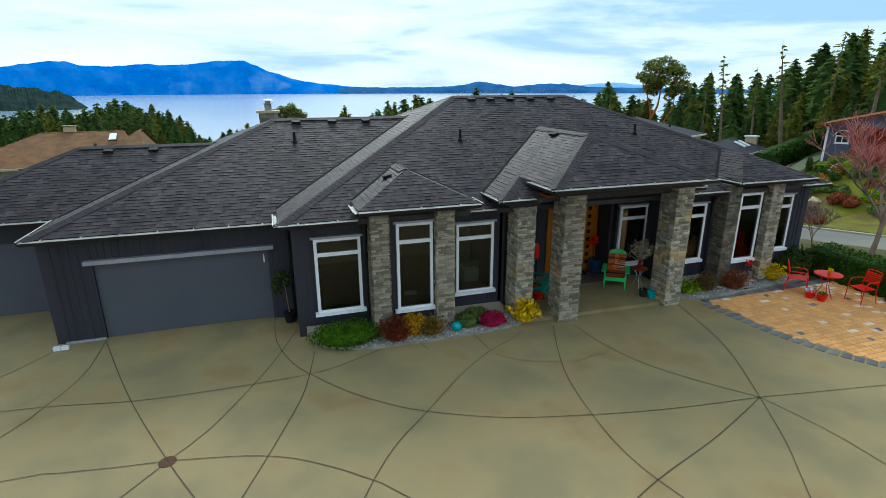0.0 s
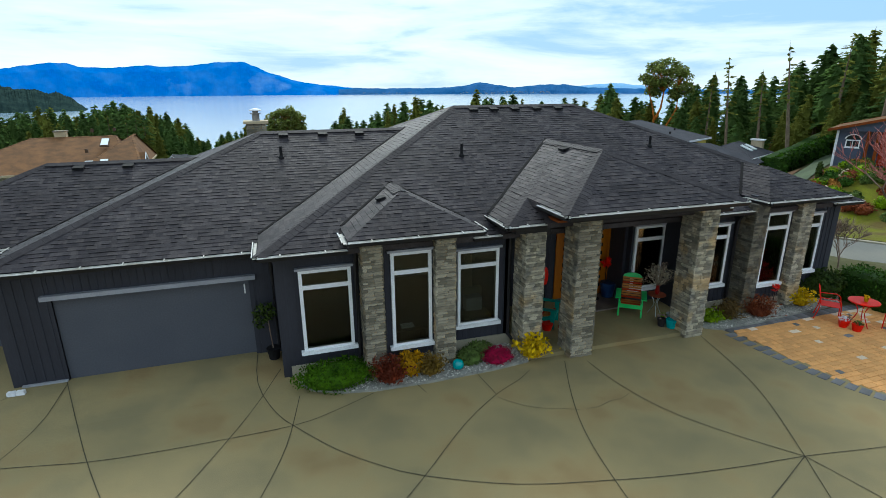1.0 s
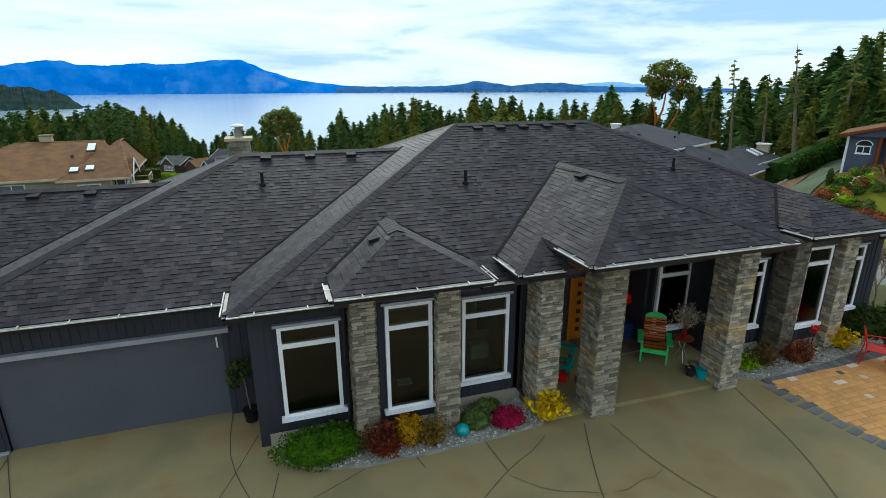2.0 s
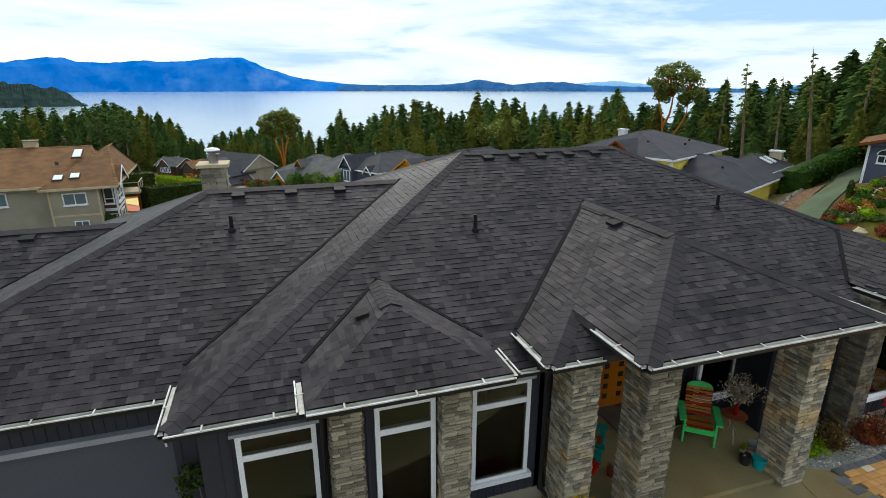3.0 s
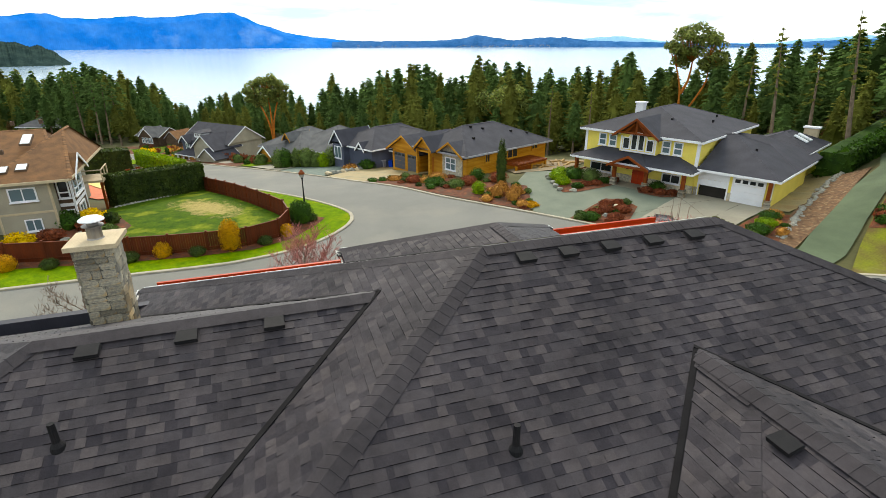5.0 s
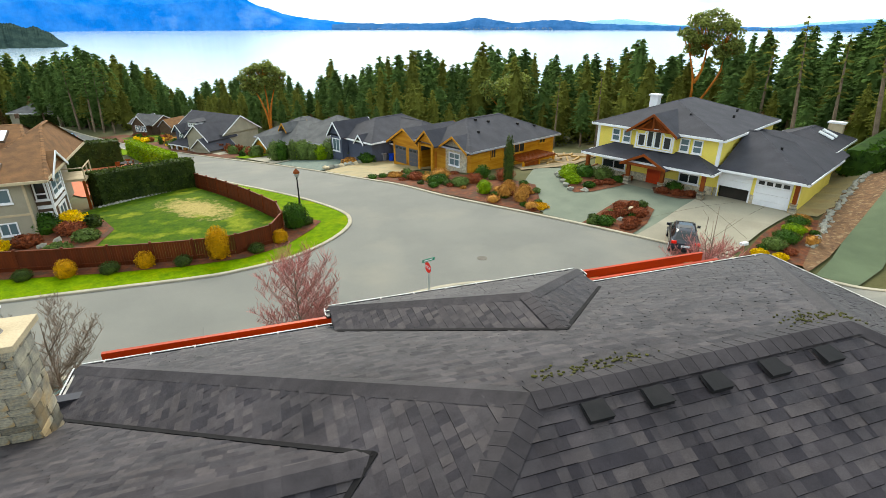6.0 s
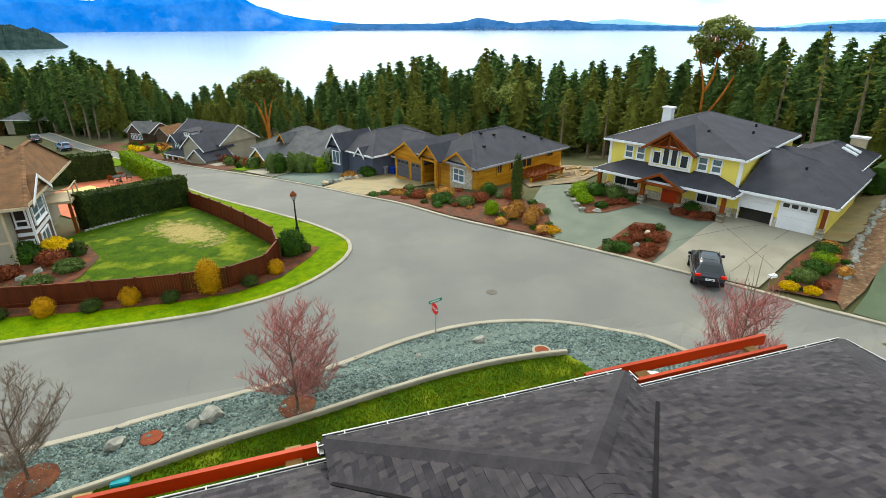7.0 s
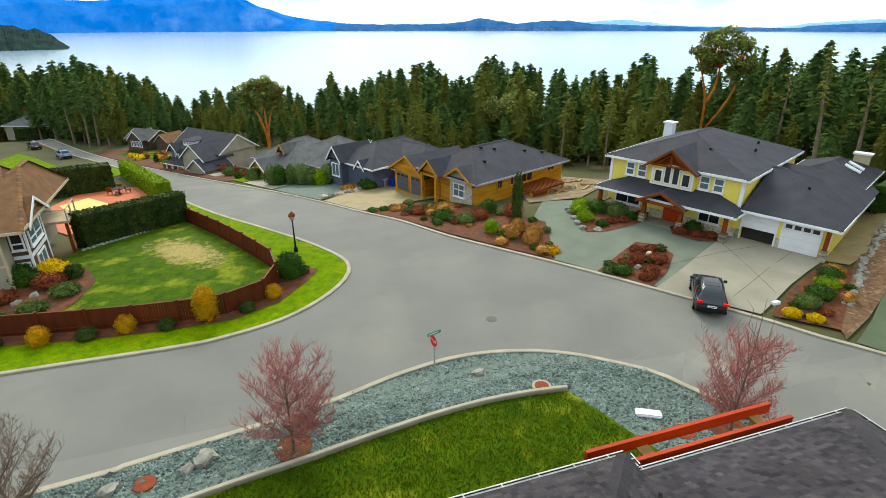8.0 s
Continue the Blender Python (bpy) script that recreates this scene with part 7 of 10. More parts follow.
drape("fence_bed", [(-42, 53.4), (-24, 51.3), (-10.6, 49.0), (-6.2, 48.3), (-1.7, 47.9), (1.8, 48.05), (4.5, 49.4), (6.6, 52.1), (7.4, 53.6), (6.4, 54.6), (5.6, 54.2), (4.5, 54.8), (4.4, 52.6), (3.9, 50.5), (2.1, 49.2), (-1.7, 49.0), (-6.2, 49.5), (-10.6, 50.2), (-24, 52.5), (-42, 54.6)], M_MULCH, 0.09, "red bark mulch strip along the fence", "flower bed", 1.5)
drape("lawn_left", [(-12.5, 51.0), (-6.2, 49.6), (-1.7, 49.1), (2.1, 49.3), (3.8, 50.7), (4.3, 52.6), (4.2, 54.8), (-4.0, 71.6), (-10.4, 64.6), (-12.0, 61.0)], M_LAWN, 0.07, "patchy green lawn inside the fence", "lawn", 1.2)
drape("patio_bed", [(-16, 51.8), (-9.6, 50.4), (-8.0, 53.5), (-7.6, 56.6), (-9.0, 59.5), (-11.5, 61.0), (-13.0, 58.4), (-15.5, 54.2)], M_MULCH, 0.11, "mulched bed against the house", "flower bed", 1.2)
drape("pool_deck", [(-20.5, 80), (-19.8, 98), (-12.2, 97), (-9.8, 88), (-9.6, 72.5), (-13.5, 70.5)], M_POOL, 0.05, "pinkish paved pool deck", "pool deck", 2.0)
drape("pool_cover", [(-19.3, 86.6), (-17.4, 90.6), (-13.0, 83.9), (-14.2, 76.6)], M_COVER, 0.12, "tan winter cover over the pool", "pool cover", 2.0)
drape("front_lawn", [(-34, 112), (-22, 104), (-17.5, 113.5), (-27, 129)], M_VERGE, 0.06, "bright green lawn beyond the hedge", "lawn", 2.0)


def board_fence():
    f = thing("board_fence", "dark red-brown stained board fence with capped posts", "fence")
    pts = curve_pts(FENCE[:9], 0.4)
    pts += [pts[-1] + (Vector((-3.9, 72.0, 0)) - pts[-1]) * i / 40 for i in range(1, 41)]
    run, acc = [pts[0]], 0.0
    i0 = 0
    for i in range(1, len(pts)):
        acc += (pts[i] - pts[i - 1]).length
        if acc >= 2.35 or i == len(pts) - 1:
            a, b = pts[i0], pts[i]
            panel(f, a, b)
            i0, acc = i, 0.0


def panel(f, a, b):
    d = b - a
    L = d.length
    if L < 0.2:
        return
    ang = math.atan2(d.y, d.x)
    za, zb = T(a.x, a.y), T(b.x, b.y)
    m = Matrix.Translation((a.x, a.y, 0)) @ Matrix.Rotation(ang, 4, "Z")
    bm = bmesh.new()
    n = max(1, int(L / 0.15))
    for i in range(n):
        x = L * i / n
        z = za + (zb - za) * (i + 0.5) / n
        box(bm, x + 0.006, x + L / n - 0.006, -0.014 + 0.006 * (i % 2), 0.014 + 0.006 * (i % 2), z - 0.05, z + 1.4)
    p = tagged(part("panel", bm, M_FENCE, f), kind="stuff")
    p.matrix_basis = m
    rl = bmesh.new()
    s = (zb - za) / L
    for zz in (0.3, 1.4):
        v = [rl.verts.new((x, y, za + s * x + z)) for x in (0, L) for y in (-0.05, 0.05) for z in (zz, zz + 0.07)]
        for q in ((0, 1, 3, 2), (4, 6, 7, 5), (0, 4, 5, 1), (2, 3, 7, 6), (1, 5, 7, 3), (0, 2, 6, 4)):
            rl.faces.new([v[k] for k in q])
    r = part("rail", rl, M_FENCE, p)
    bm = boxes((-0.06, 0.06, -0.06, 0.06, za - 0.1, za + 1.52), (-0.08, 0.08, -0.08, 0.08, za + 1.52, za + 1.56))
    q = part("post", bm, M_FENCE, f)
    q.matrix_basis = m


board_fence()
# shrubs along the fence, alternately golden globes and low dark domes
for x_, y_, r_, h_, m_, l_, k_ in ((-8.5, 48.7, 0.6, 1.15, M_GOLD, "clipped golden globe shrub in mulch", 0.07), (-6.1, 48.5, 0.6, 0.75, M_DKHEDGE, "low dark green dome shrub", 0.06), (-4.1, 48.7, 0.58, 1.1, M_GOLD, "clipped golden globe shrub in mulch", 0.07),
                                   (-1.9, 48.3, 0.55, 0.7, M_DKHEDGE, "low dark green dome shrub", 0.06), (2.6, 49.0, 0.55, 0.7, M_DKHEDGE, "low dark green dome shrub", 0.06), (4.2, 50.3, 0.55, 1.0, M_GOLD, "clipped golden globe shrub in mulch", 0.07),
                                   (-10.9, 49.0, 0.55, 0.7, M_DKHEDGE, "low dark green dome shrub", 0.06), (-13.4, 49.4, 0.6, 1.1, M_GOLD, "clipped golden globe shrub in mulch", 0.07), (-16.0, 49.8, 0.55, 0.7, M_DKHEDGE, "low dark green dome shrub", 0.06), (-18.6, 50.2, 0.6, 1.1, M_GOLD, "clipped golden globe shrub in mulch", 0.07)):
    bush("shrub", x_, y_, r_, r_, h_, m_, l_, 2000, k_ * 0.5, group="fence shrubs")
bush("shrub", 0.3, 48.6, 0.72, 0.72, 2.15, M_GOLD, "tall rounded cone of golden-green foliage", 3200, 0.045, sink=0.06, group="fence shrubs")
bush("shrub", 5.4, 53.2, 1.0, 1.0, 1.9, M_HEDGE, "large dark evergreen shrub at the fence corner", 2600, 0.065)
bush("shrub", 6.3, 53.4, 0.5, 0.5, 0.7, M_DKHEDGE, "low dark green dome shrub", 1200, 0.035)
for x_, y_, r_, h_, m_, l_ in ((-12.2, 57.6, 1.0, 1.6, M_HEDGE, "glossy evergreen shrub by the wall"), (-10.8, 58.6, 1.1, 1.3, M_YELLOWLEAF, "yellow forsythia in flower"), (-10.4, 56.8, 1.0, 1.0, M_RUST, "bare russet shrub in mulch"), (-9.2, 57.8, 0.6, 1.1, M_DKHEDGE, "dark upright evergreen shrub"),
                               (-9.0, 55.0, 0.9, 0.85, M_SAGE, "grey-green mounded shrub in mulch"), (-10.2, 53.0, 0.85, 0.7, M_SAGE, "grey-green mounded shrub in mulch"), (-14.2, 53.8, 1.0, 1.2, M_YELLOWLEAF, "yellow forsythia in flower"), (-16.6, 53.0, 1.1, 1.3, M_YELLOWLEAF, "yellow forsythia in flower"), (-12.6, 55.0, 0.9, 0.9, M_RUST, "bare russet shrub in mulch"), (-12.0, 52.4, 0.6, 0.5, M_SAGE, "grey-green mounded shrub in mulch")):
    bush("shrub", x_, y_, r_, r_ * 0.95, h_, m_, l_, int(450 * r_) + 200, 0.1, group="house bed shrubs")
for x_, y_ in ((-11.6, 54.4), (-10.9, 55.3)):
    boulder("boulder", x_, y_, 0.4, M_BOULDER, "flat grey garden boulder", "garden boulders")
bush("shrub", 2.4, 60.6, 0.6, 0.5, 0.7, M_YELLOWLEAF, "yellow flowering shrub outside the fence", 300, 0.08)
clipped_hedge("hedge", (-10.8, 65.2), (-3.9, 72.0), 1.6, 3.0, M_DKHEDGE, "tall dark clipped hedge above the lawn", size=0.13, dens=60)
clipped_hedge("hedge", (-24.5, 93.5), (-16.2, 97.4), 2.2, 3.6, M_DKHEDGE, "tall dark clipped hedge beside the pool", size=0.2, dens=26)
clipped_hedge("hedge", (-7.4, 83.4), (-17.6, 110.6), 1.6, 2.4, M_LIME, "bright green clipped hedge along the road", size=0.16, dens=26)
for i_ in range(26):
    f_ = i_ / 25
    boulder("boulder", -10.4 + 6.4 * f_, 64.1 + 7.3 * f_, 0.24, M_BOULDER, "pale edging stone below the hedge", "hedge edging stones")
# dining set by the pool
for i_, (x_, y_) in enumerate(((-14.6, 93.8), (-13.4, 92.6), (-15.4, 92.2), (-14.2, 91.0))):
    t_ = thing("patio_chair", "dark patio dining chair on the pool deck", "chair", Matrix.Translation((x_, y_, T(x_, y_) + 0.06)) @ Matrix.Rotation(i_ * 1.6, 4, "Z"), "poolside chairs")
    part("seat", boxes((-0.28, 0.28, -0.28, 0.28, 0.42, 0.48)), M_BLACK, t_)
    part("backrest", boxes((-0.28, 0.28, 0.24, 0.3, 0.48, 1.0)), M_TIMBER, t_)
    for a_ in (-0.25, 0.22):
        for b_ in (-0.25, 0.22):
            part("leg", boxes((a_, a_ + 0.04, b_, b_ + 0.04, 0, 0.42)), M_BLACK, t_)
t_ = thing("patio_table", "dark round patio table on the pool deck", "table", Matrix.Translation((-14.4, 92.4, T(-14.4, 92.4) + 0.06)))
bm = bmesh.new()
lathe(bm, [(0.8, 0.7), (0.82, 0.74)], 20)
part("tabletop", bm, M_BLACK, t_)
bm = bmesh.new()
lathe(bm, [(0.3, 0.0), (0.06, 0.1), (0.06, 0.7)], 8)
part("pedestal", bm, M_BLACK, t_)


def street_lamp(x, y):
    t = thing("street_lamp", "black street lamp with a red-topped round lantern", "street lamp", Matrix.Translation((x, y, T(x, y))))
    bm = bmesh.new()
    lathe(bm, [(0.16, -0.1), (0.16, 0.35), (0.09, 0.5), (0.065, 1.0), (0.05, 2.6), (0.08, 2.65), (0.06, 2.72)], 10)
    part("pole", bm, M_BLACK, t)
    bm = bmesh.new()
    lathe(bm, [(0.1, 2.72), (0.2, 2.86), (0.24, 3.05)], 12)
    part("globe", bm, M_GREYTRIM, t, "frosted lamp bowl")
    bm = bmesh.new()
    lathe(bm, [(0.27, 3.05), (0.25, 3.2), (0.12, 3.34), (0.03, 3.44)], 12)
    part("cap", bm, M_TIMBER, t, "dull red lantern cap")


street_lamp(6.05, 57.55)

# ---- rear lawn, gravel bank and road edge ----
WALL_LINE = [(-40, 28.5), (-14, 31.6), (-4, 32.8), (1.4, 33.83), (5.4, 34.4), (7.65, 34.78), (10.6, 35.2), (13.1, 35.36), (15.5, 35.25), (17.1, 35.02)]
wall_pts = xy(curve_pts(WALL_LINE, 0.8))
drape("rear_lawn", [(-40, 22)] + [(-13.2, 23.4), (17.4, 23.4), (19.3, 28.0), (18.5, 30.8), (17.8, 33.1), (17.1, 35.02)] + wall_pts[::-1], M_GRASS, 0.04, "mossy green rear lawn", "lawn", 1.2)
drape("gravel_bank", wall_pts + [(17.8, 33.1), (18.5, 30.8), (19.3, 28.0), (18.5, 24.0), (26.0, 20.0), (27.5, 22.0)] + xy(curve_pts(KERB_NEAR[:17], 1.2))[::-1], M_GRAVELBED, 0.03, "blue-grey crushed gravel bank", "gravel bank", 1.2)
kerb_line("lawn_wall", WALL_LINE, "low pale concrete edging wall of the lawn", 0.22, 0.26, 0.0)


def gravel_stones():
    rng = random.Random(4)
    poly = wall_pts + [(17.8, 33.1), (18.5, 30.8), (19.3, 28.0), (20.5, 27.0), (26.5, 24.5)] + xy(curve_pts(KERB_NEAR[:17], 1.2))[::-1]
    poly = [p for p in poly if p[0] > -22]
    verts, faces = [], []
    shapes = []
    for s in range(6):
        r = random.Random(s)
        shapes.append([Vector((a * r.uniform(0.7, 1.2), b * r.uniform(0.7, 1.2), c * r.uniform(0.6, 1.0))) for a, b, c in ((1, 0, 0), (0, 1, 0), (-1, 0, 0), (0, -1, 0), (0.2, 0.1, 0.8), (0, 0, -0.6))])
    tri = ((0, 1, 4), (1, 2, 4), (2, 3, 4), (3, 0, 4))
    n = 0
    while n < 24000:
        x, y = rng.uniform(-14, 29), rng.uniform(24.5, 41)
        if not inside(poly, x, y):
            continue
        n += 1
        r = rng.choice((0.035, 0.045, 0.055, 0.065, 0.085)) * rng.uniform(0.8, 1.3)
        if rng.random() < 0.012:
            r *= 2.2
        a = rng.uniform(0, 6.28)
        ca, sa = math.cos(a) * r, math.sin(a) * r
        z = T(x, y) + 0.035
        k = len(verts)
        for v in shapes[n % 6]:
            verts.append((x + v.x * ca - v.y * sa, y + v.x * sa + v.y * ca, z + v.z * r))
        faces += [(k + p, k + q, k + w) for p, q, w in tri]
    me = bpy.data.meshes.new("gravel")
    me.from_pydata(verts, [], faces)
    me.materials.append(M_ROCK)
    tagged(new("gravel", me), "loose blue-grey crushed stones on the bank", "gravel", kind="stuff")


gravel_stones()


def grass_tufts(name, poly, count, material, label, seed, off, lo=0.04, hi=0.09):
    rng = random.Random(seed)
    x0, x1 = min(p[0] for p in poly), max(p[0] for p in poly)
    y0, y1 = min(p[1] for p in poly), max(p[1] for p in poly)
    verts, faces = [], []
    n = 0
    while n < count:
        x, y = rng.uniform(x0, x1), rng.uniform(y0, y1)
        if not inside(poly, x, y):
            continue
        n += 1
        z = T(x, y) + off
        for _ in range(3):
            a, h, w = rng.uniform(0, 6.28), rng.uniform(lo, hi), 0.02
            k = len(verts)
            dx, dy = math.cos(a), math.sin(a)
            verts += [(x - dy * w, y + dx * w, z), (x + dy * w, y - dx * w, z), (x + dx * h * 0.6, y + dy * h * 0.6, z + h)]
            faces.append((k, k + 1, k + 2))
    me = bpy.data.meshes.new(name)
    me.from_pydata(verts, [], faces)
    me.materials.append(material)
    tagged(new(name, me), label, "grass", kind="stuff")


M_BLADE = mat("grass_blade", (0.15, 0.185, 0.013), (0.1, 0.135, 0.01), 0.6, 8, 0.8, 0, vary=0.4, spots=(0.24, 0.22, 0.035), spot_scale=0.8, spot_at=0.62, leafy=0.5)
grass_tufts("grass", [(-14, 29.5), (18.5, 29.5), (18.4, 30.8), (17.6, 33.1), (16.9, 34.9)] + [p for p in wall_pts if p[0] > -14][::-1], 22000, M_BLADE, "short mossy lawn grass", 1, 0.04)

for x_, y_, r_ in ((14.0, 38.3, 0.42), (1.4, 35.6, 0.5), (0.7, 35.3, 0.32), (5.7, 36.6, 0.34), (-1.9, 35.1, 0.42), (7.0, 38.4, 0.22), (10.6, 38.0, 0.2), (-6.2, 35.9, 0.3), (21.6, 35.2, 0.24)):
    boulder("boulder", x_, y_, r_, M_BOULDER, "grey-green boulder on the gravel bank", "bank boulders")


def disc(name, x, y, r, material, label, category, off=0.05, ring=None):
    bm = bmesh.new()
    lathe(bm, [(r, -0.05), (r, 0.02), (r * 0.93, 0.03), (0.02, 0.03)], 24)
    ob = link_mesh(name, bm, material)
    if ring:
        b = bmesh.new()
        lathe(b, [(r * 1.35, -0.05), (r * 1.35, 0.015), (r * 1.02, 0.016), (r * 1.0, -0.05)], 24)
        part("rim", b, ring, ob)
    ob.location = (x, y, T(x, y) + off)
    return tagged(ob, label, category)


M_CLAY = mat("red_clay", (0.24, 0.07, 0.04), (0.16, 0.05, 0.03), 4, 30, 0.9, 0.3)
disc("manhole_cover", 16.8, 43.3, 0.34, mat("worn_iron", (0.13, 0.115, 0.095), None, 6, 40, 0.8, 0.3), "dark iron manhole cover in the asphalt", "manhole", -0.0)
disc("planter_pit", 16.1, 35.62, 0.34, M_CLAY, "red clay cover in a pale concrete ring", "utility cover", 0.06, M_KERB)
disc("utility_cover", -0.68, 35.07, 0.4, M_CLAY, "round red-brown cover in the gravel", "utility cover", 0.06)
disc("tree_pit", 4.7, 35.2, 0.75, M_MULCH, "dark bark mulch round a young tree", "tree pit", 0.05)
disc("tree_pit", -4.2, 34.1, 0.8, M_MULCH, "dark bark mulch round a young tree", "tree pit", 0.05)
disc("tree_pit", 22.2, 30.5, 0.8, M_MULCH, "dark bark mulch round a young tree", "tree pit", 0.05)
disc("utility_cover", 20.3, 31.0, 0.45, M_CLAY, "round red-brown cover in the gravel", "utility cover", 0.07)
bm = bmesh.new()
box(bm, -0.55, 0.55, -0.24, 0.24, 0, 0.16, None, 0.05)
o_ = tagged(link_mesh("utility_box", bm, M_WHITE), "white rectangular utility lid on gravel", "utility box")
o_.location, o_.rotation_euler = (19.6, 32.4, T(19.6, 32.4) + 0.04), (0, 0, -0.5)
bm = bmesh.new()
box(bm, -0.3, 0.3, -0.2, 0.2, 0, 0.14, None, 0.03)
o_ = tagged(link_mesh("valve_box", bm, mat("teal_plastic", (0.03, 0.3, 0.34), None, 3, 30, 0.4)), "teal plastic valve box in the lawn", "utility box")
o_.location = (-1.3, 33.1, T(-1.3, 33.1) + 0.03)
for x_, y_ in ((-0.9, 46.25), (4.0, 38.75)):
    g_ = thing("storm_grate", "rusty iron storm drain grate at the kerb", "drain", Matrix.Translation((x_, y_, T(x_, y_) + 0.005)), "storm grates")
    part("frame", boxes((-0.35, 0.35, -0.22, 0.22, -0.05, 0.012)), M_CLAY, g_)
    for k_ in range(6):
        part("bar", boxes((-0.3 + k_ * 0.11, -0.26 + k_ * 0.11, -0.18, 0.18, 0.012, 0.03)), M_FASCIA, g_)

shoot_tree("young_tree", 4.7, 35.15, 5.0, 2.05, M_TWIG, "young ornamental tree with bare pinkish twigs", 3)
shoot_tree("young_tree", -4.4, 34.3, 4.35, 1.9, M_TWIGGREY, "sparse young ornamental tree with bare grey twigs", 5, 0.0, 26)
shoot_tree("young_tree", 22.2, 30.5, 5.0, 2.0, M_TWIG, "young ornamental tree with bare pinkish twigs and a tall leader", 11, 1.3)


def stop_sign(x, y):
    t = thing("stop_sign", "red octagonal stop sign with green street plate on a steel post", "sign", Matrix.Translation((x, y, T(x, y))) @ Matrix.Rotation(radians(-74), 4, "Z"))
    part("post", boxes((-0.03, 0.03, -0.03, 0.03, -0.1, 2.05)), M_STEEL, t)
    bm = bmesh.new()
    r = 0.33
    for s, y0, y1 in ((1.0, -0.05, -0.042), (0.92, -0.056, -0.05)):
        vs = [[bm.verts.new((s * r * math.cos(math.pi / 8 + k * math.pi / 4), yy, 1.68 + s * r * math.sin(math.pi / 8 + k * math.pi / 4))) for k in range(8)] for yy in (y0, y1)]
        bm.faces.new(vs[0]), bm.faces.new(vs[1][::-1])
        for k in range(8):
            bm.faces.new((vs[0][k], vs[1][k], vs[1][(k + 1) % 8], vs[0][(k + 1) % 8]))
    bmesh.ops.recalc_face_normals(bm, faces=bm.faces[:])
    part("face", bm, M_RED, t, "red octagon")
    cu = bpy.data.curves.new("stop_word", "FONT")
    cu.body, cu.size, cu.align_x, cu.align_y = "STOP", 0.24, "CENTER", "CENTER"
    cu.extrude = 0.002
    dg = new("word", cu)
    me = bpy.data.meshes.new_from_object(dg.evaluated_get(bpy.context.evaluated_depsgraph_get()))
    bpy.data.objects.remove(dg)
    me.materials.append(M_WHITE)
    wd = new("lettering", me)
    wd.parent = t
    wd.matrix_basis = pose(0, -0.062, 1.68, 90, 0, 0)
    gm = mat("sign_green", (0.0, 0.22, 0.12), None, 4, 30, 0.4)
    sp = part("street_plate", boxes((-0.008, 0.008, -0.4, 0.4, 2.05, 2.22)), gm, t, "green street-name plate")
    part("name_bar", boxes((-0.012, 0.012, -0.32, 0.28, 2.11, 2.16)), M_WHITE, sp)


stop_sign(12.05, 39.72)


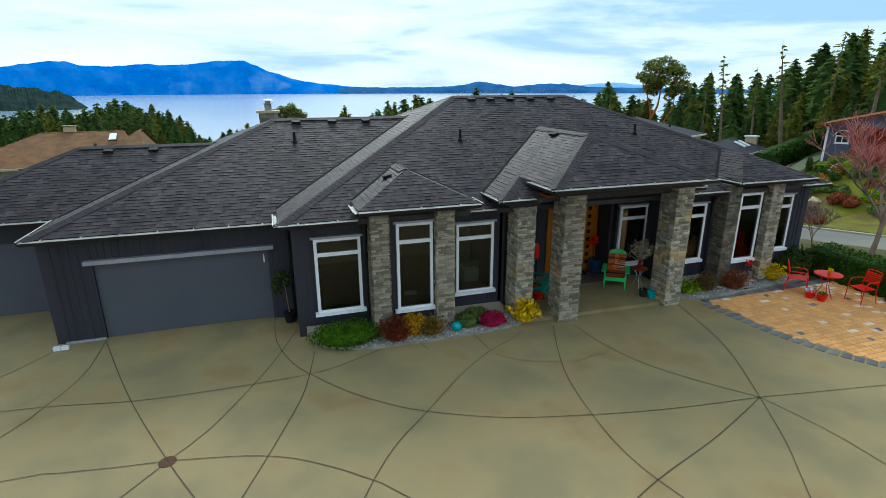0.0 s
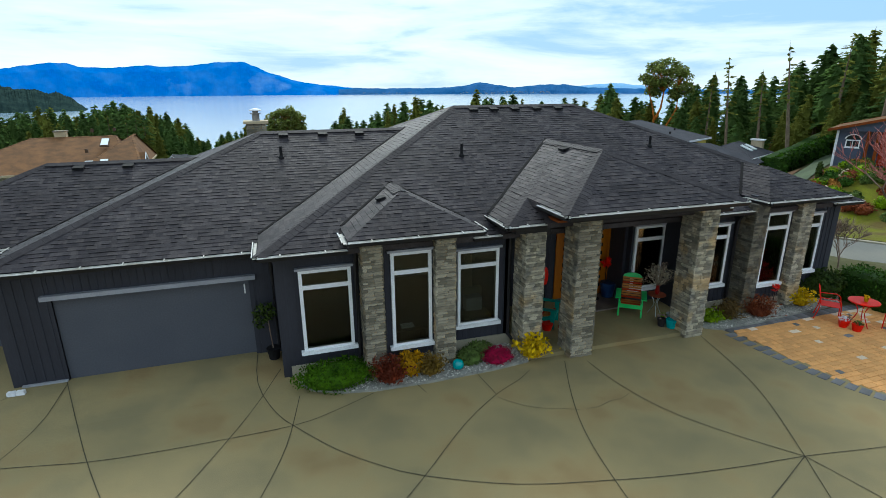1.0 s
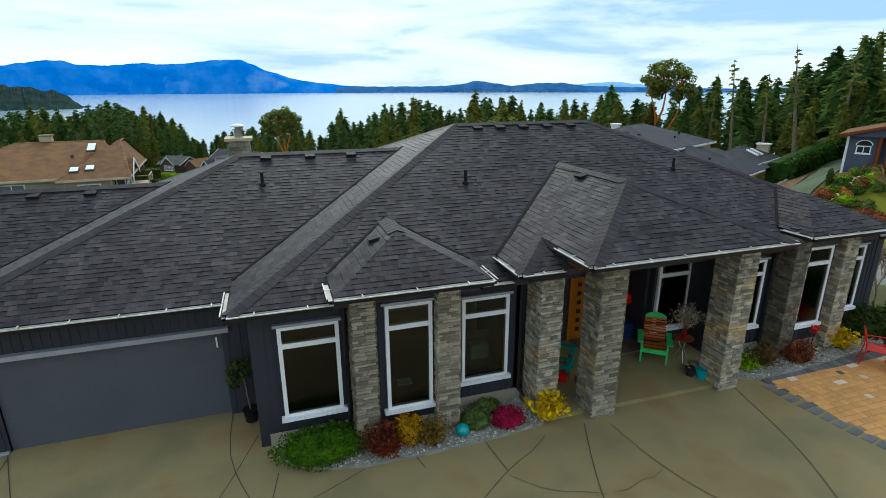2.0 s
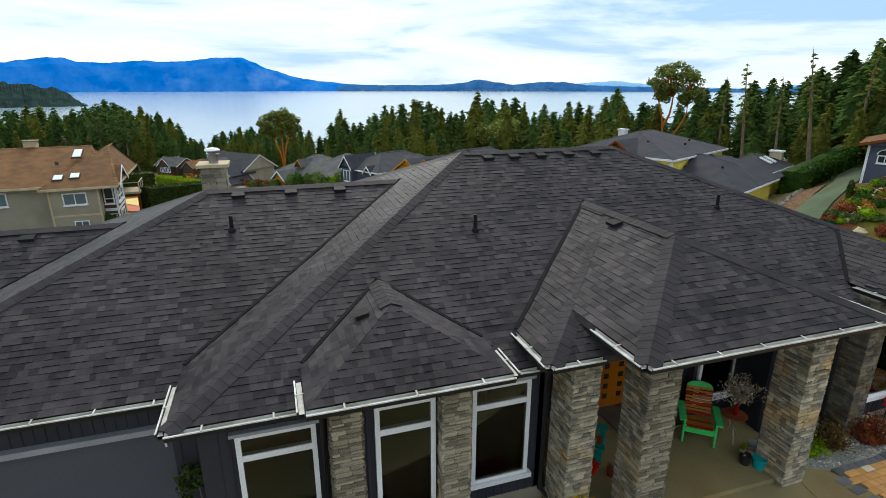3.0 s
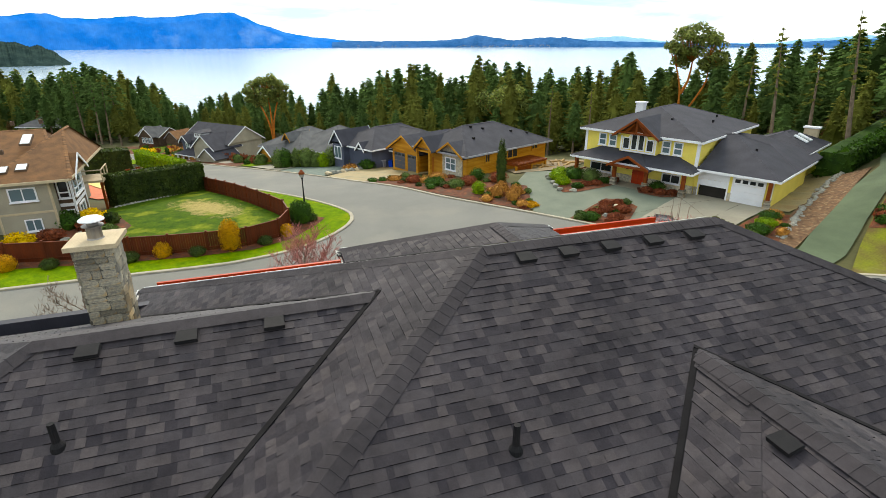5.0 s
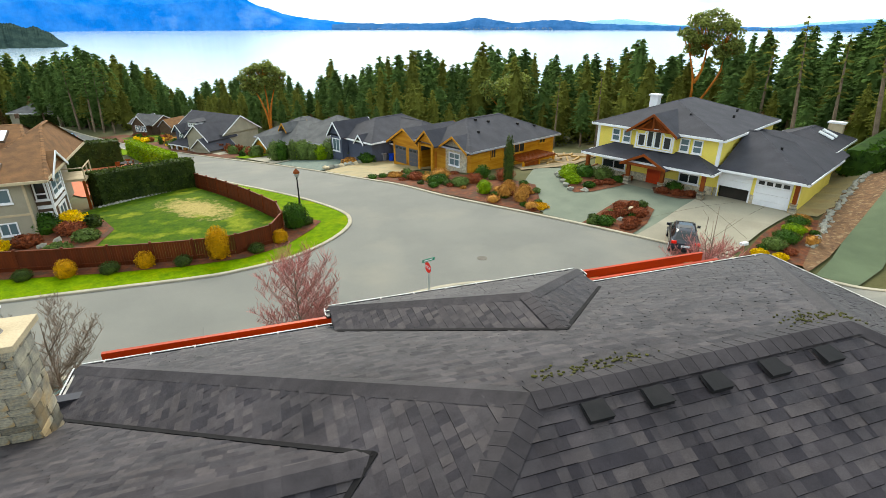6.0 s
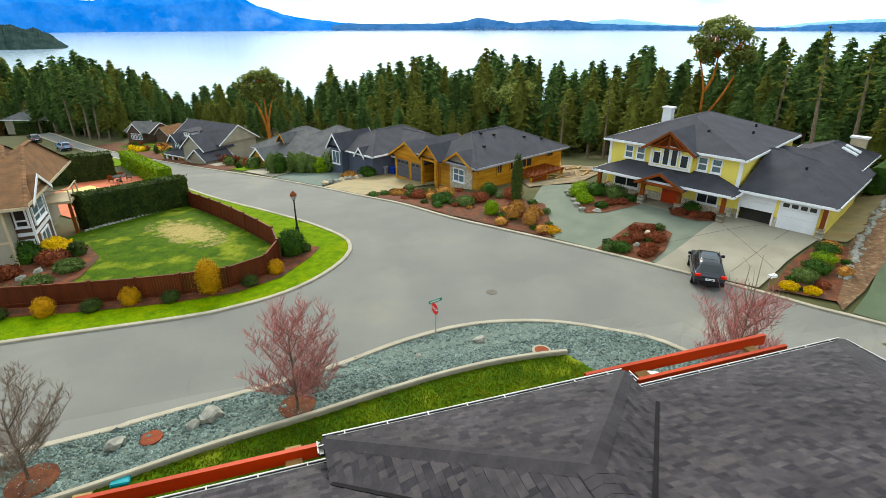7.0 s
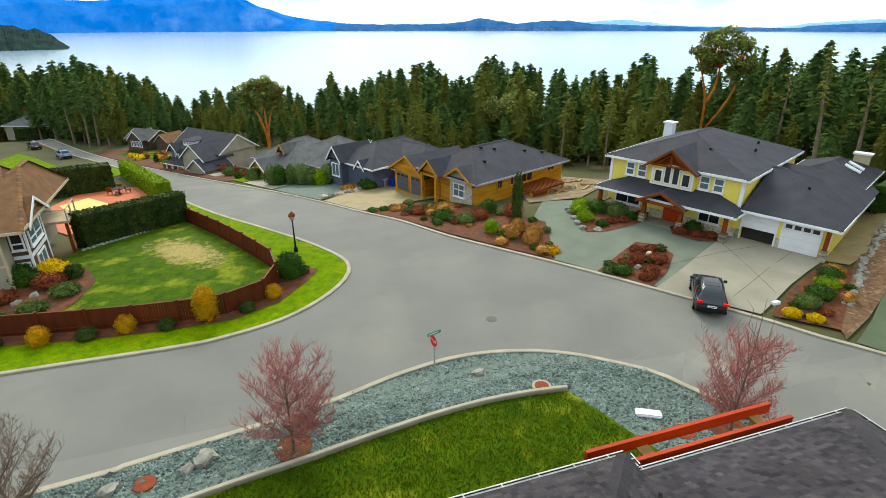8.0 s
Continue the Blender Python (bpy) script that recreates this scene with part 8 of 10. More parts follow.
# ---- dark car on the forecourt ----
def car(m, label, paint):
    t = thing("car", label, "car", m)
    black = mat("car_paint", paint, tuple(0.8 * v for v in paint), 3, 30, 0.18, 0, spec=0.7)
    bm = bmesh.new()

    def loft(bm, rings):
        rows = [[bm.verts.new(p) for p in r] for r in rings]
        for a, b in zip(rows, rows[1:]):
            for i in range(len(a) - 1):
                bm.faces.new((a[i], a[i + 1], b[i + 1], b[i]))
        bm.faces.new(rows[0][::-1]), bm.faces.new(rows[-1])
        bmesh.ops.recalc_face_normals(bm, faces=bm.faces[:])
        for f in bm.faces:
            f.smooth = True

    def mirror(half):
        return half + [(-x, y, z) for x, y, z in half[::-1]]
    shell = [(-2.36, 0.72, 0.46, 0.94), (-2.3, 0.84, 0.34, 1.02), (-1.95, 0.915, 0.27, 1.07), (-1.0, 0.935, 0.25, 1.05), (0.0, 0.935, 0.25, 1.02), (0.9, 0.925, 0.26, 1.0), (1.6, 0.9, 0.28, 0.95), (2.1, 0.83, 0.31, 0.86), (2.3, 0.72, 0.36, 0.74), (2.36, 0.6, 0.42, 0.64)]
    loft(bm, [mirror([(w * 0.86, y, lo), (w * 0.97, y, lo + 0.1), (w, y, lo + (hi - lo) * 0.45), (w * 0.985, y, hi - 0.12), (w * 0.93, y, hi - 0.03), (w * 0.82, y, hi)]) for y, w, lo, hi in shell])
    body = part("body", bm, black, t)
    cabin = [(-2.24, 1.02, 1.05, 0.8, 0.74), (-1.98, 1.02, 1.32, 0.84, 0.66), (-1.78, 1.02, 1.5, 0.855, 0.62), (-1.5, 1.02, 1.6, 0.86, 0.61), (-0.8, 1.01, 1.665, 0.865, 0.62), (-0.1, 1.0, 1.66, 0.865, 0.62), (0.35, 0.99, 1.58, 0.86, 0.62), (0.75, 0.98, 1.32, 0.85, 0.66), (1.2, 0.95, 1.0, 0.8, 0.74)]

    def shape(y):
        for a, b in zip(cabin, cabin[1:]):
            if a[0] <= y <= b[0]:
                f = (y - a[0]) / (b[0] - a[0])
                return [u + (v - u) * f for u, v in zip(a, b)]

    def wall_at(y, f, sgn):
        _, lo, hi, wb, wt = shape(y)
        return (sgn * (wb + (wt - wb) * f + 0.012), y, lo + (hi - lo) * f)

    def top_at(y, u):
        _, lo, hi, wb, wt = shape(y)
        return (u * wt * 0.9, y, hi + 0.03 + 0.012)
    cab = bmesh.new()
    loft(cab, [mirror([(wb, y, lo), (wb + (wt - wb) * 0.9, y, lo + (hi - lo) * 0.9), (wt * 0.9, y, hi + 0.01), (wt * 0.5, y, hi + 0.03)]) for y, lo, hi, wb, wt in cabin])
    part("cabin", cab, black, body)

    def pane(name, rows):
        g = bmesh.new()
        grid = [[g.verts.new(p) for p in r] for r in rows]
        for a, b in zip(grid, grid[1:]):
            for i in range(len(a) - 1):
                g.faces.new((a[i], a[i + 1], b[i + 1], b[i]))
        part(name, g, M_GLASS, body)
    pane("rear_window", [[top_at(y, u) for u in (-1.0, -0.5, 0.5, 1.0)] for y in (-2.16, -1.98, -1.8, -1.66)])
    pane("windscreen", [[top_at(y, u) for u in (-1.0, -0.5, 0.5, 1.0)] for y in (0.42, 0.75, 1.1)])
    pane("roof_glass", [[top_at(y, u) for u in (-0.75, 0.0, 0.75)] for y in (-1.2, -0.7, -0.1)])
    for s in (-1, 1):
        for y0, y1 in ((-1.75, -1.15), (-1.1, -0.35), (-0.3, 0.62)):
            pane("side_window", [[wall_at(y0 + (y1 - y0) * q, f, s) for q in (0, 0.5, 1)] for f in (0.16, 0.5, 0.84)])
        part("roof_rail", boxes((s * 0.6 - 0.015, s * 0.6 + 0.015, -1.45, 0.1, 1.66, 1.72)), M_FASCIA, body)
        part("tail_light", boxes((s * 0.72 - 0.16, s * 0.72 + 0.16, -2.39, -2.26, 0.92, 1.08)), M_RED, body, "red tail light")
        part("mirror", boxes((s * 1.0 - 0.1, s * 1.0 + 0.1, 0.7, 0.82, 1.08, 1.24)), black, body)
        for y in (-1.4, 1.4):
            wh = bmesh.new()
            tube(wh, [(s * 0.72, y, 0.35), (s * 0.95, y, 0.35)], 0.35, 18)
            ty = part("tyre", wh, M_BLACK, t)
            rm = bmesh.new()
            tube(rm, [(s * 0.9, y, 0.35), (s * 0.965, y, 0.35)], 0.22, 12)
            part("rim", rm, M_STEEL, ty)
    part("number_plate", boxes((-0.26, 0.26, -2.42, -2.38, 0.72, 0.84)), M_WHITE, body)
    part("plate_bar", boxes((-0.18, 0.18, -2.425, -2.42, 0.76, 0.8)), M_FASCIA, body)
    part("bumper", boxes((-0.85, 0.85, -2.42, -2.3, 0.4, 0.62)), M_BLACK, body)


car(pose(31.0, 41.1, T(31.0, 41.1) + 0.03, 0, 0, -38), "black mid-size SUV backing out of the driveway", (0.012, 0.013, 0.022))
car(pose(-34.6, 138.2, T(-34.6, 138.2) + 0.03, 0, 0, 30), "pale blue car parked beside the far road", (0.16, 0.25, 0.38))
car(pose(-45.2, 155.0, T(-45.2, 155.0) + 0.03, 0, 0, 30), "dark grey car parked on the far road", (0.05, 0.05, 0.06))


# ---- mailbox by the drive ----
t_ = thing("mailbox", "white mailbox on a post by the drive", "mailbox", Matrix.Translation((33.6, 38.4, T(33.6, 38.4))))
part("post", boxes((-0.04, 0.04, -0.04, 0.04, 0, 0.75)), M_WOOD, t_)
part("box", boxes((-0.26, 0.26, -0.13, 0.13, 0.75, 0.92)), M_WHITE, t_)


# ---- slate house above the lane ----
def slate_house():
    h = thing("slate_house", "slate-blue house with arched white window and red-brown timber porch", "house", pose(54.8, 39.7, 0, 0, 0, -60))
    g = -1.2
    walls(h, 0, 2.3, 0, 9, g - 2.5, 2.5, M_BLUEWALL)
    walls(h, 2.3, 12, 1.4, 9, g - 2.5, 2.5, M_BLUEWALL, "recess_wall")
    part("corner_board", boxes((-0.1, 0.1, -0.08, 0.1, g - 0.3, 2.5)), M_WHITE, h)
    gable_part(h, -0.8, 12.8, -0.9, 8, 2.3, 4.1, M_BROWNROOF, M_TIMBER, M_BLUEWALL, axis="y", th=0.22)
    window(h, at_wall(0.75, 0, 0.55, "f"), 1.15, 0.75, v=(0.5,), pane=M_GLASS)
    fan, frame_bar = bmesh.new(), bmesh.new()
    for bm_, r, y in ((frame_bar, 0.68, -0.06), (fan, 0.57, -0.08)):
        a = [bm_.verts.new((1.325 + r * math.cos(k * math.pi / 12), y, 1.36 + 0.72 * r * math.sin(k * math.pi / 12))) for k in range(13)]
        b = [bm_.verts.new((v.co.x, 0.0, v.co.z)) for v in a]
        bm_.faces.new(a)
        for i in range(12):
            bm_.faces.new((a[i], a[i + 1], b[i + 1], b[i]))
    part("arch_trim", frame_bar, M_WHITE, h)
    part("fanlight", fan, M_GLASS, h)
    for x in (2.35, 3.1, 5.6, 8.5):
        part("porch_post", boxes((x, x + 0.26, -0.4, -0.14, g - 0.3, 2.7)), M_TIMBER, h)
    part("porch_beam", boxes((2.35, 11.8, -0.4, -0.14, 2.7, 2.95)), M_TIMBER, h)
    part("red_wall", boxes((3.4, 12, 1.3, 1.4, g, 2.5)), M_BEAM, h)
    for y in (0.5, 1.3):
        part("side_window", boxes((-0.08, 0.0, y, y + 0.55, 0.3, 2.2)), M_WHITE, h)


slate_house()
# its bank: rockery, grass and shrubs
rng_ = random.Random(63)
for i_ in range(34):
    a_ = rng_.uniform(0, 1)
    x_, y_ = 43 + 14 * a_ + rng_.gauss(0, 1.2), 31 - 4 * a_ + rng_.gauss(0, 1.6)
    if rng_.random() < 0.45:
        boulder("boulder", x_, y_, rng_.uniform(0.3, 0.7), M_BOULDER if rng_.random() < 0.5 else M_CREAMSLAB, "rockery boulder on the bank", "bank rockery")
    else:
        m_, l_ = rng_.choice(((M_SAGE, "grey-green shrub on the bank"), (M_RUST, "russet shrub on the bank"), (M_LIME, "lime green shrub on the bank"), (M_TAN, "dry tan bank shrub"), (M_RUST, "russet shrub on the bank")))
        bush("shrub", x_, y_, rng_.uniform(0.5, 1.2), rng_.uniform(0.5, 1.0), rng_.uniform(0.6, 1.2), m_, l_, 260, 0.12, group="bank shrubs")
drape("bank_grass", [(37.5, 31.5), (42.0, 24.0), (52, 12), (62, 14), (60, 30), (55.5, 38.5), (53.5, 39.0), (49.4, 37.8), (45.9, 36.3), (42.0, 34.2)], mat("rough_bank_grass", (0.14, 0.15, 0.018), (0.1, 0.075, 0.025), 0.5, 8, 0.95, 0.5, fine_amt=0.4), 0.06, "rough yellow-green grass bank", "grass bank", 2.0)
drape("bark_bank", [(44.6, 35.6), (49.2, 37.7), (53.4, 38.9), (54.6, 37.6), (51.6, 35.2), (48.6, 34.6), (46.2, 34.0)], M_MULCH, 0.1, "bark mulch bank with shrubs below the slate house", "flower bed", 1.2)
for i_ in range(70):
    u_, v_ = rng_.random(), rng_.random()
    x_, y_ = 46.0 + 9.4 * u_ + 0.8 * v_ + rng_.gauss(0, 0.3), 35.9 + 2.2 * u_ - (1.4 + 4.2 * u_) * v_ + rng_.gauss(0, 0.3)
    if rng_.random() < 0.36:
        boulder("boulder", x_, y_, rng_.uniform(0.2, 0.5), M_BOULDER if rng_.random() < 0.6 else M_CREAMSLAB, "rockery boulder on the bank", "bank rockery")
    else:
        m_, l_ = rng_.choice(((M_SAGE, "grey-green shrub on the bank"), (M_HEDGE, "deep green shrub on the bank"), (M_LIME, "lime green shrub on the bank"), (M_SAGE, "grey-green shrub on the bank"), (M_TAN, "dry tan bank shrub"), (M_RUST, "russet shrub on the bank")))
        bush("shrub", x_, y_, rng_.uniform(0.35, 0.9), rng_.uniform(0.35, 0.8), rng_.uniform(0.4, 1.1), m_, l_, 220, 0.1, group="bank shrubs")
bush("cypress", 49.9, 37.2, 0.3, 0.3, 1.7, M_DKHEDGE, "small dark columnar cypress on the bank", 700, 0.06, "tree", 0.05)
clipped_hedge("hedge", (55.5, 46.8), (70.0, 50.8), 3.0, 2.3, M_HEDGE, "broad green hedge along the lane", size=0.25, dens=22)
drape("back_lawn", [(57.5, 49.0), (70, 52), (70, 62), (60, 66), (57.5, 58)], M_VERGE, 0.06, "bright green back lawn", "lawn", 2.0)

# ---- front of the stone-pillared house ----
def clear_glass(name):
    m = bpy.data.materials.new(name)
    m.use_nodes = True
    n, l = m.node_tree.nodes, m.node_tree.links
    n.remove(n["Principled BSDF"])
    tr, gl, fr, mx = n.new("ShaderNodeBsdfTransparent"), n.new("ShaderNodeBsdfGlossy"), n.new("ShaderNodeFresnel"), n.new("ShaderNodeMixShader")
    tr.inputs["Color"].default_value = (0.62, 0.64, 0.6, 1)
    gl.inputs["Roughness"].default_value = 0.02
    fr.inputs["IOR"].default_value = 1.5
    l.new(fr.outputs[0], mx.inputs[0]), l.new(tr.outputs[0], mx.inputs[1]), l.new(gl.outputs[0], mx.inputs[2])
    l.new(mx.outputs[0], n["Material Output"].inputs["Surface"])
    return m


M_CLEAR = clear_glass("clear_glass")
M_ROOM = mat("room_plaster", (0.5, 0.42, 0.33), (0.42, 0.35, 0.27), 1, 10, 0.9)
M_FLOOR = mat("room_floor", (0.11, 0.06, 0.03), (0.08, 0.045, 0.02), 2, 20, 0.5)


def open_wall(name, x0, x1, y, z0, z1, holes, th=0.2, parent=None):
    """A front wall with openings (x0, x1, z0, z1) right through it, and battens between them."""
    bm = bmesh.new()
    xs = sorted({x0, x1, *[v for h in holes for v in h[:2]]})
    for a, b in zip(xs, xs[1:]):
        cut = [h for h in holes if h[0] <= a + 1e-6 and b <= h[1] + 1e-6]
        if not cut:
            box(bm, a, b, y, y + th, z0, z1)
        else:
            h = cut[0]
            if h[2] > z0:
                box(bm, a, b, y, y + th, z0, h[2])
            if h[3] < z1:
                box(bm, a, b, y, y + th, h[3], z1)
    w = part(name, bm, M_SIDING, parent or house)
    n = int((x1 - x0) / 0.15)
    for i in range(n):
        x = x0 + 0.06 + i * (x1 - x0 - 0.1) / max(1, n - 1)
        spans = [(z0, z1)]
        for h in holes:
            if h[0] - 0.03 < x < h[1] + 0.03:
                spans = [(z0, h[2] - 0.1), (h[3] + 0.1, z1)]
        for a, b in spans:
            if b - a > 0.05:
                part("batten", boxes((x - 0.013, x + 0.013, y - 0.014, y, a, b)), M_SIDING, w)
    return w


WIN = {"w1": (1.25, 2.40, 0.66, 2.62), "w2": (3.24, 4.19, 0.63, 2.94), "w3": (4.95, 6.03, 0.74, 2.70), "w4": (12.1, 13.2, 0.86, 2.7), "w5": (14.17, 15.05, 0.8, 2.98), "w6": (15.75, 16.75, 0.9, 2.75)}
open_wall("wall_front_left", 0.95, 2.75, FRONT, -0.2, 3.2, [WIN["w1"]])
open_wall("wall_bay_left", 2.75, 4.6, BAYY, -0.2, 3.5, [WIN["w2"]])
open_wall("wall_front_mid", 4.6, 6.4, FRONT, -0.2, 3.3, [WIN["w3"]])
open_wall("wall_front_right", 12.0, 13.7, FRONT, -0.2, 3.3, [WIN["w4"]])
open_wall("wall_bay_right", 13.7, 15.5, 12.2, -0.2, 3.5, [WIN["w5"]])
open_wall("wall_front_end", 15.5, 17.3, FRONT, -0.2, 3.2, [WIN["w6"]])
for x_, a_ in ((2.75, BAYY), (4.6, BAYY), (13.7, 12.2), (15.5, 12.2)):
    part("wall_bay_side", boxes((x_ - 0.05, x_ + 0.05, a_ + 0.2, FRONT + 0.2, -0.2, 3.45)), M_SIDING, house)
# recess of the porch: door wall, window wall, sides
DOORY, PWINY = 14.5, 13.6
open_wall("wall_door", 6.4, 10.8, DOORY, 0.0, 4.2, [(8.85, 10.62, 0.12, 2.5)])
open_wall("wall_porch_window", 10.8, 12.0, PWINY, 0.0, 3.5, [(10.88, 11.92, 0.55, 2.52)])
part("wall_porch_left", boxes((6.2, 6.4, FRONT, DOORY + 0.2, 0.0, 3.45)), M_SIDING, house)
part("wall_porch_step", boxes((10.7, 10.8, PWINY + 0.2, DOORY, 0.0, 3.7)), M_SIDING, house)
part("wall_porch_right", boxes((11.9, 12.0, FRONT + 0.2, PWINY, 0.0, 3.35)), M_SIDING, house)
part("porch_ceiling", boxes((6.95, 11.75, 11.3, 15.0, 3.5, 3.55)), M_TIMBER, house)
part("porch_beam", boxes((6.95, 11.3, 10.8, 11.1, 3.62, 3.8)), M_FASCIA, house)
part("porch_beam", boxes((6.1, 7.0, 11.7, 12.0, 3.2, 3.4)), M_FASCIA, house)
# rooms behind the glass
part("room_floor", boxes((0.95, 17.3, 14.75, 23.0, -0.1, 0.1), (0.95, 6.2, 12.7, 14.75, -0.1, 0.1), (12.0, 17.3, 12.7, 14.75, -0.1, 0.1)), M_FLOOR, house)
part("room_wall", boxes((0.95, 17.3, 18.0, 18.1, 0, 3.2)), M_ROOM, house)
part("room_ceiling", boxes((0.95, 6.2, 12.7, 18.0, 2.95, 3.05), (12.0, 17.3, 12.7, 18.0, 2.95, 3.05)), M_ROOM, house)
part("room_side", boxes((6.2, 6.3, 14.7, 18, 0, 3.2), (12.0, 12.1, 13.8, 18, 0, 3.2)), M_ROOM, house)
sf_ = thing("armchair", "pale armchair with a cushion behind the window", "armchair", Matrix.Translation((5.85, 13.6, 0.1)))
part("seat", boxes((-0.4, 0.4, -0.4, 0.4, 0.1, 0.45)), M_BEIGE, sf_)
part("backrest", boxes((-0.4, 0.4, 0.3, 0.45, 0.45, 1.0)), M_BEIGE, sf_)
part("cushion", boxes((-0.25, 0.2, -0.05, 0.25, 0.48, 0.85)), M_WHITE, sf_)
tb_ = thing("side_table", "dark side table with papers behind the window", "table", Matrix.Translation((3.8, 12.9, 0.1)))
part("tabletop", boxes((-0.5, 0.5, -0.3, 0.4, 0.62, 0.66)), M_FLOOR, tb_)
for a_ in (-0.45, 0.4):
    for b_ in (-0.25, 0.32):
        part("leg", boxes((a_, a_ + 0.05, b_, b_ + 0.05, 0, 0.62)), M_FLOOR, tb_)
part("papers", boxes((-0.2, 0.12, -0.2, 0.05, 0.66, 0.68)), M_WHITE, tb_)


def house_window(key, y):
    x0, x1, z0, z1 = WIN[key] if isinstance(key, str) else key
    w = window(house, pose(x0, y - 0.02, z0), x1 - x0, z1 - z0, hz=(0.79,), fw=0.075, pane=M_CLEAR, depth=0.05, sill=False)
    part("window_sill", boxes((x0 - 0.07, x1 + 0.07, y - 0.12, y + 0.02, z0 - 0.07, z0 + 0.02)), M_WHITE, w)
    part("window_head", boxes((x0 - 0.07, x1 + 0.07, y - 0.1, y + 0.02, z1, z1 + 0.055)), M_GREYTRIM, w, "grey drip cap")
    return w


for k_, y_ in (("w1", FRONT), ("w2", BAYY), ("w3", FRONT), ("w4", FRONT), ("w5", 12.2), ("w6", FRONT), ((10.88, 11.92, 0.55, 2.52), PWINY)):
    house_window(k_, y_)


# double front door of fir with small square lights
def front_door():
    for x0, x1, side in ((8.88, 9.73, 1), (9.75, 10.6, 0)):
        bm = boxes((x0, x1, DOORY - 0.02, DOORY + 0.05, 0.13, 2.48))
        d = part("door_leaf", bm, M_DOOR, house, "fir door leaf with two columns of square lights")
        for i in range(8):
            for x in (x0 + 0.17, x1 - 0.29):
                z = 0.38 + i * 0.265
                part("door_light", boxes((x, x + 0.12, DOORY - 0.035, DOORY - 0.02, z, z + 0.12)), M_GLASS, d)
        hx = x1 - 0.07 if side else x0 + 0.05
        part("door_handle", boxes((hx, hx + 0.025, DOORY - 0.08, DOORY - 0.02, 0.95, 1.35)), M_BLACK, d)
    part("door_frame", boxes((8.8, 8.88, DOORY - 0.04, DOORY + 0.06, 0.1, 2.56), (10.6, 10.68, DOORY - 0.04, DOORY + 0.06, 0.1, 2.56), (8.88, 10.6, DOORY - 0.04, DOORY + 0.06, 2.48, 2.56)), M_DOOR, house)


front_door()
# porch slab and landing
bm = bmesh.new()
prism(bm, [(6.4, 11.55), (11.75, 11.42), (11.95, 13.6), (10.8, 13.65), (10.8, 14.5), (6.4, 14.5)], -0.1, 0.1)
tagged(link_mesh("porch_floor", bm, M_CONC), "buff concrete porch slab, a low step up", "porch floor", kind="structure")
bm = bmesh.new()
prism(bm, [(8.9, 13.3), (10.7, 13.35), (10.7, 14.5), (8.9, 14.5)], 0.1, 0.14)
tagged(link_mesh("landing", bm, mat("slate_landing", (0.17, 0.135, 0.115), (0.11, 0.09, 0.085), 2.5, 20, 0.7, 0.2)), "mottled slate landing at the front door", "landing", kind="structure")

# garage doors with grey head trim
garage_door(house, pose(-3.86, 13.80, 0.14), 4.0, 2.0, M_GARAGE, 1, 0, False, 0, M_FASCIA)
part("garage_head", boxes((-4.02, 0.3, 13.6, 13.73, 2.13, 2.23)), M_GREYTRIM, house, "grey metal drip trim over the garage door")
garage_door(house, pose(-8.25, 16.16, 0.16), 2.9, 2.05, M_GARAGE, 1, 0, False, 0, M_FASCIA)
part("garage_handle", boxes((0.02, 0.05, 13.76, 13.8, 1.75, 1.98)), M_WHITE, house)
for x0_, x1_, y_, z0_, z1_ in ((-4.72, -3.92, 13.73, 0.14, 2.95), (0.2, 0.75, 13.73, 0.14, 2.95), (-3.92, 0.2, 13.73, 2.25, 2.95)):
    n_ = int((x1_ - x0_) / 0.15)
    for i_ in range(n_):
        x_ = x0_ + 0.05 + i_ * (x1_ - x0_ - 0.08) / max(1, n_ - 1)
        part("batten", boxes((x_ - 0.013, x_ + 0.013, y_ - 0.014, y_, z0_, z1_)), M_SIDING, house)
part("base_flashing", boxes((-4.74, -3.88, 13.66, 13.73, 0.13, 0.2)), M_GREYTRIM, house)
b_ = thing("splash_block", "pair of small white blocks on the concrete", "block", Matrix.Translation((-4.75, 13.4, T(-4.75, 13.4))))
part("block", boxes((-0.16, -0.01, -0.05, 0.05, 0, 0.09)), M_WHITE, b_)
part("block", boxes((0.01, 0.16, -0.05, 0.05, 0, 0.09)), M_WHITE, b_)
# concrete foundation line and downspouts
for x0_, x1_, y_ in ((0.93, 2.6, FRONT), (3.04, 4.25, BAYY), (4.71, 6.4, FRONT), (12.0, 13.5, FRONT), (13.95, 15.2, 12.2), (15.65, 17.3, FRONT)):
    part("foundation", boxes((x0_, x1_, y_ - 0.04, y_ + 0.05, -0.1, 0.32)), M_KERB, house)


def downspout(x, y, z1, kick):
    bm = bmesh.new()
    tube(bm, [(x, y - 0.3, z1), (x, y - 0.12, z1 - 0.3), (x, y - 0.1, z1 - 0.5), (x, y - 0.1, 0.35), (x + kick * 0.12, y - 0.18, 0.22), (x + kick * 0.2, y - 0.3, 0.14)], 0.045, 8)
    d = part("downspout", bm, M_FASCIA, house, "dark metal downspout")
    part("spout_end", boxes((x + kick * 0.2 - 0.04, x + kick * 0.2 + 0.04, y - 0.36, y - 0.3, 0.1, 0.2)), M_WHITE, d)


downspout(2.5, FRONT, 3.05, 1), downspout(6.3, FRONT, 3.3, 1), downspout(13.4, FRONT, 3.1, 1), downspout(0.68, 13.72, 2.85, -1)


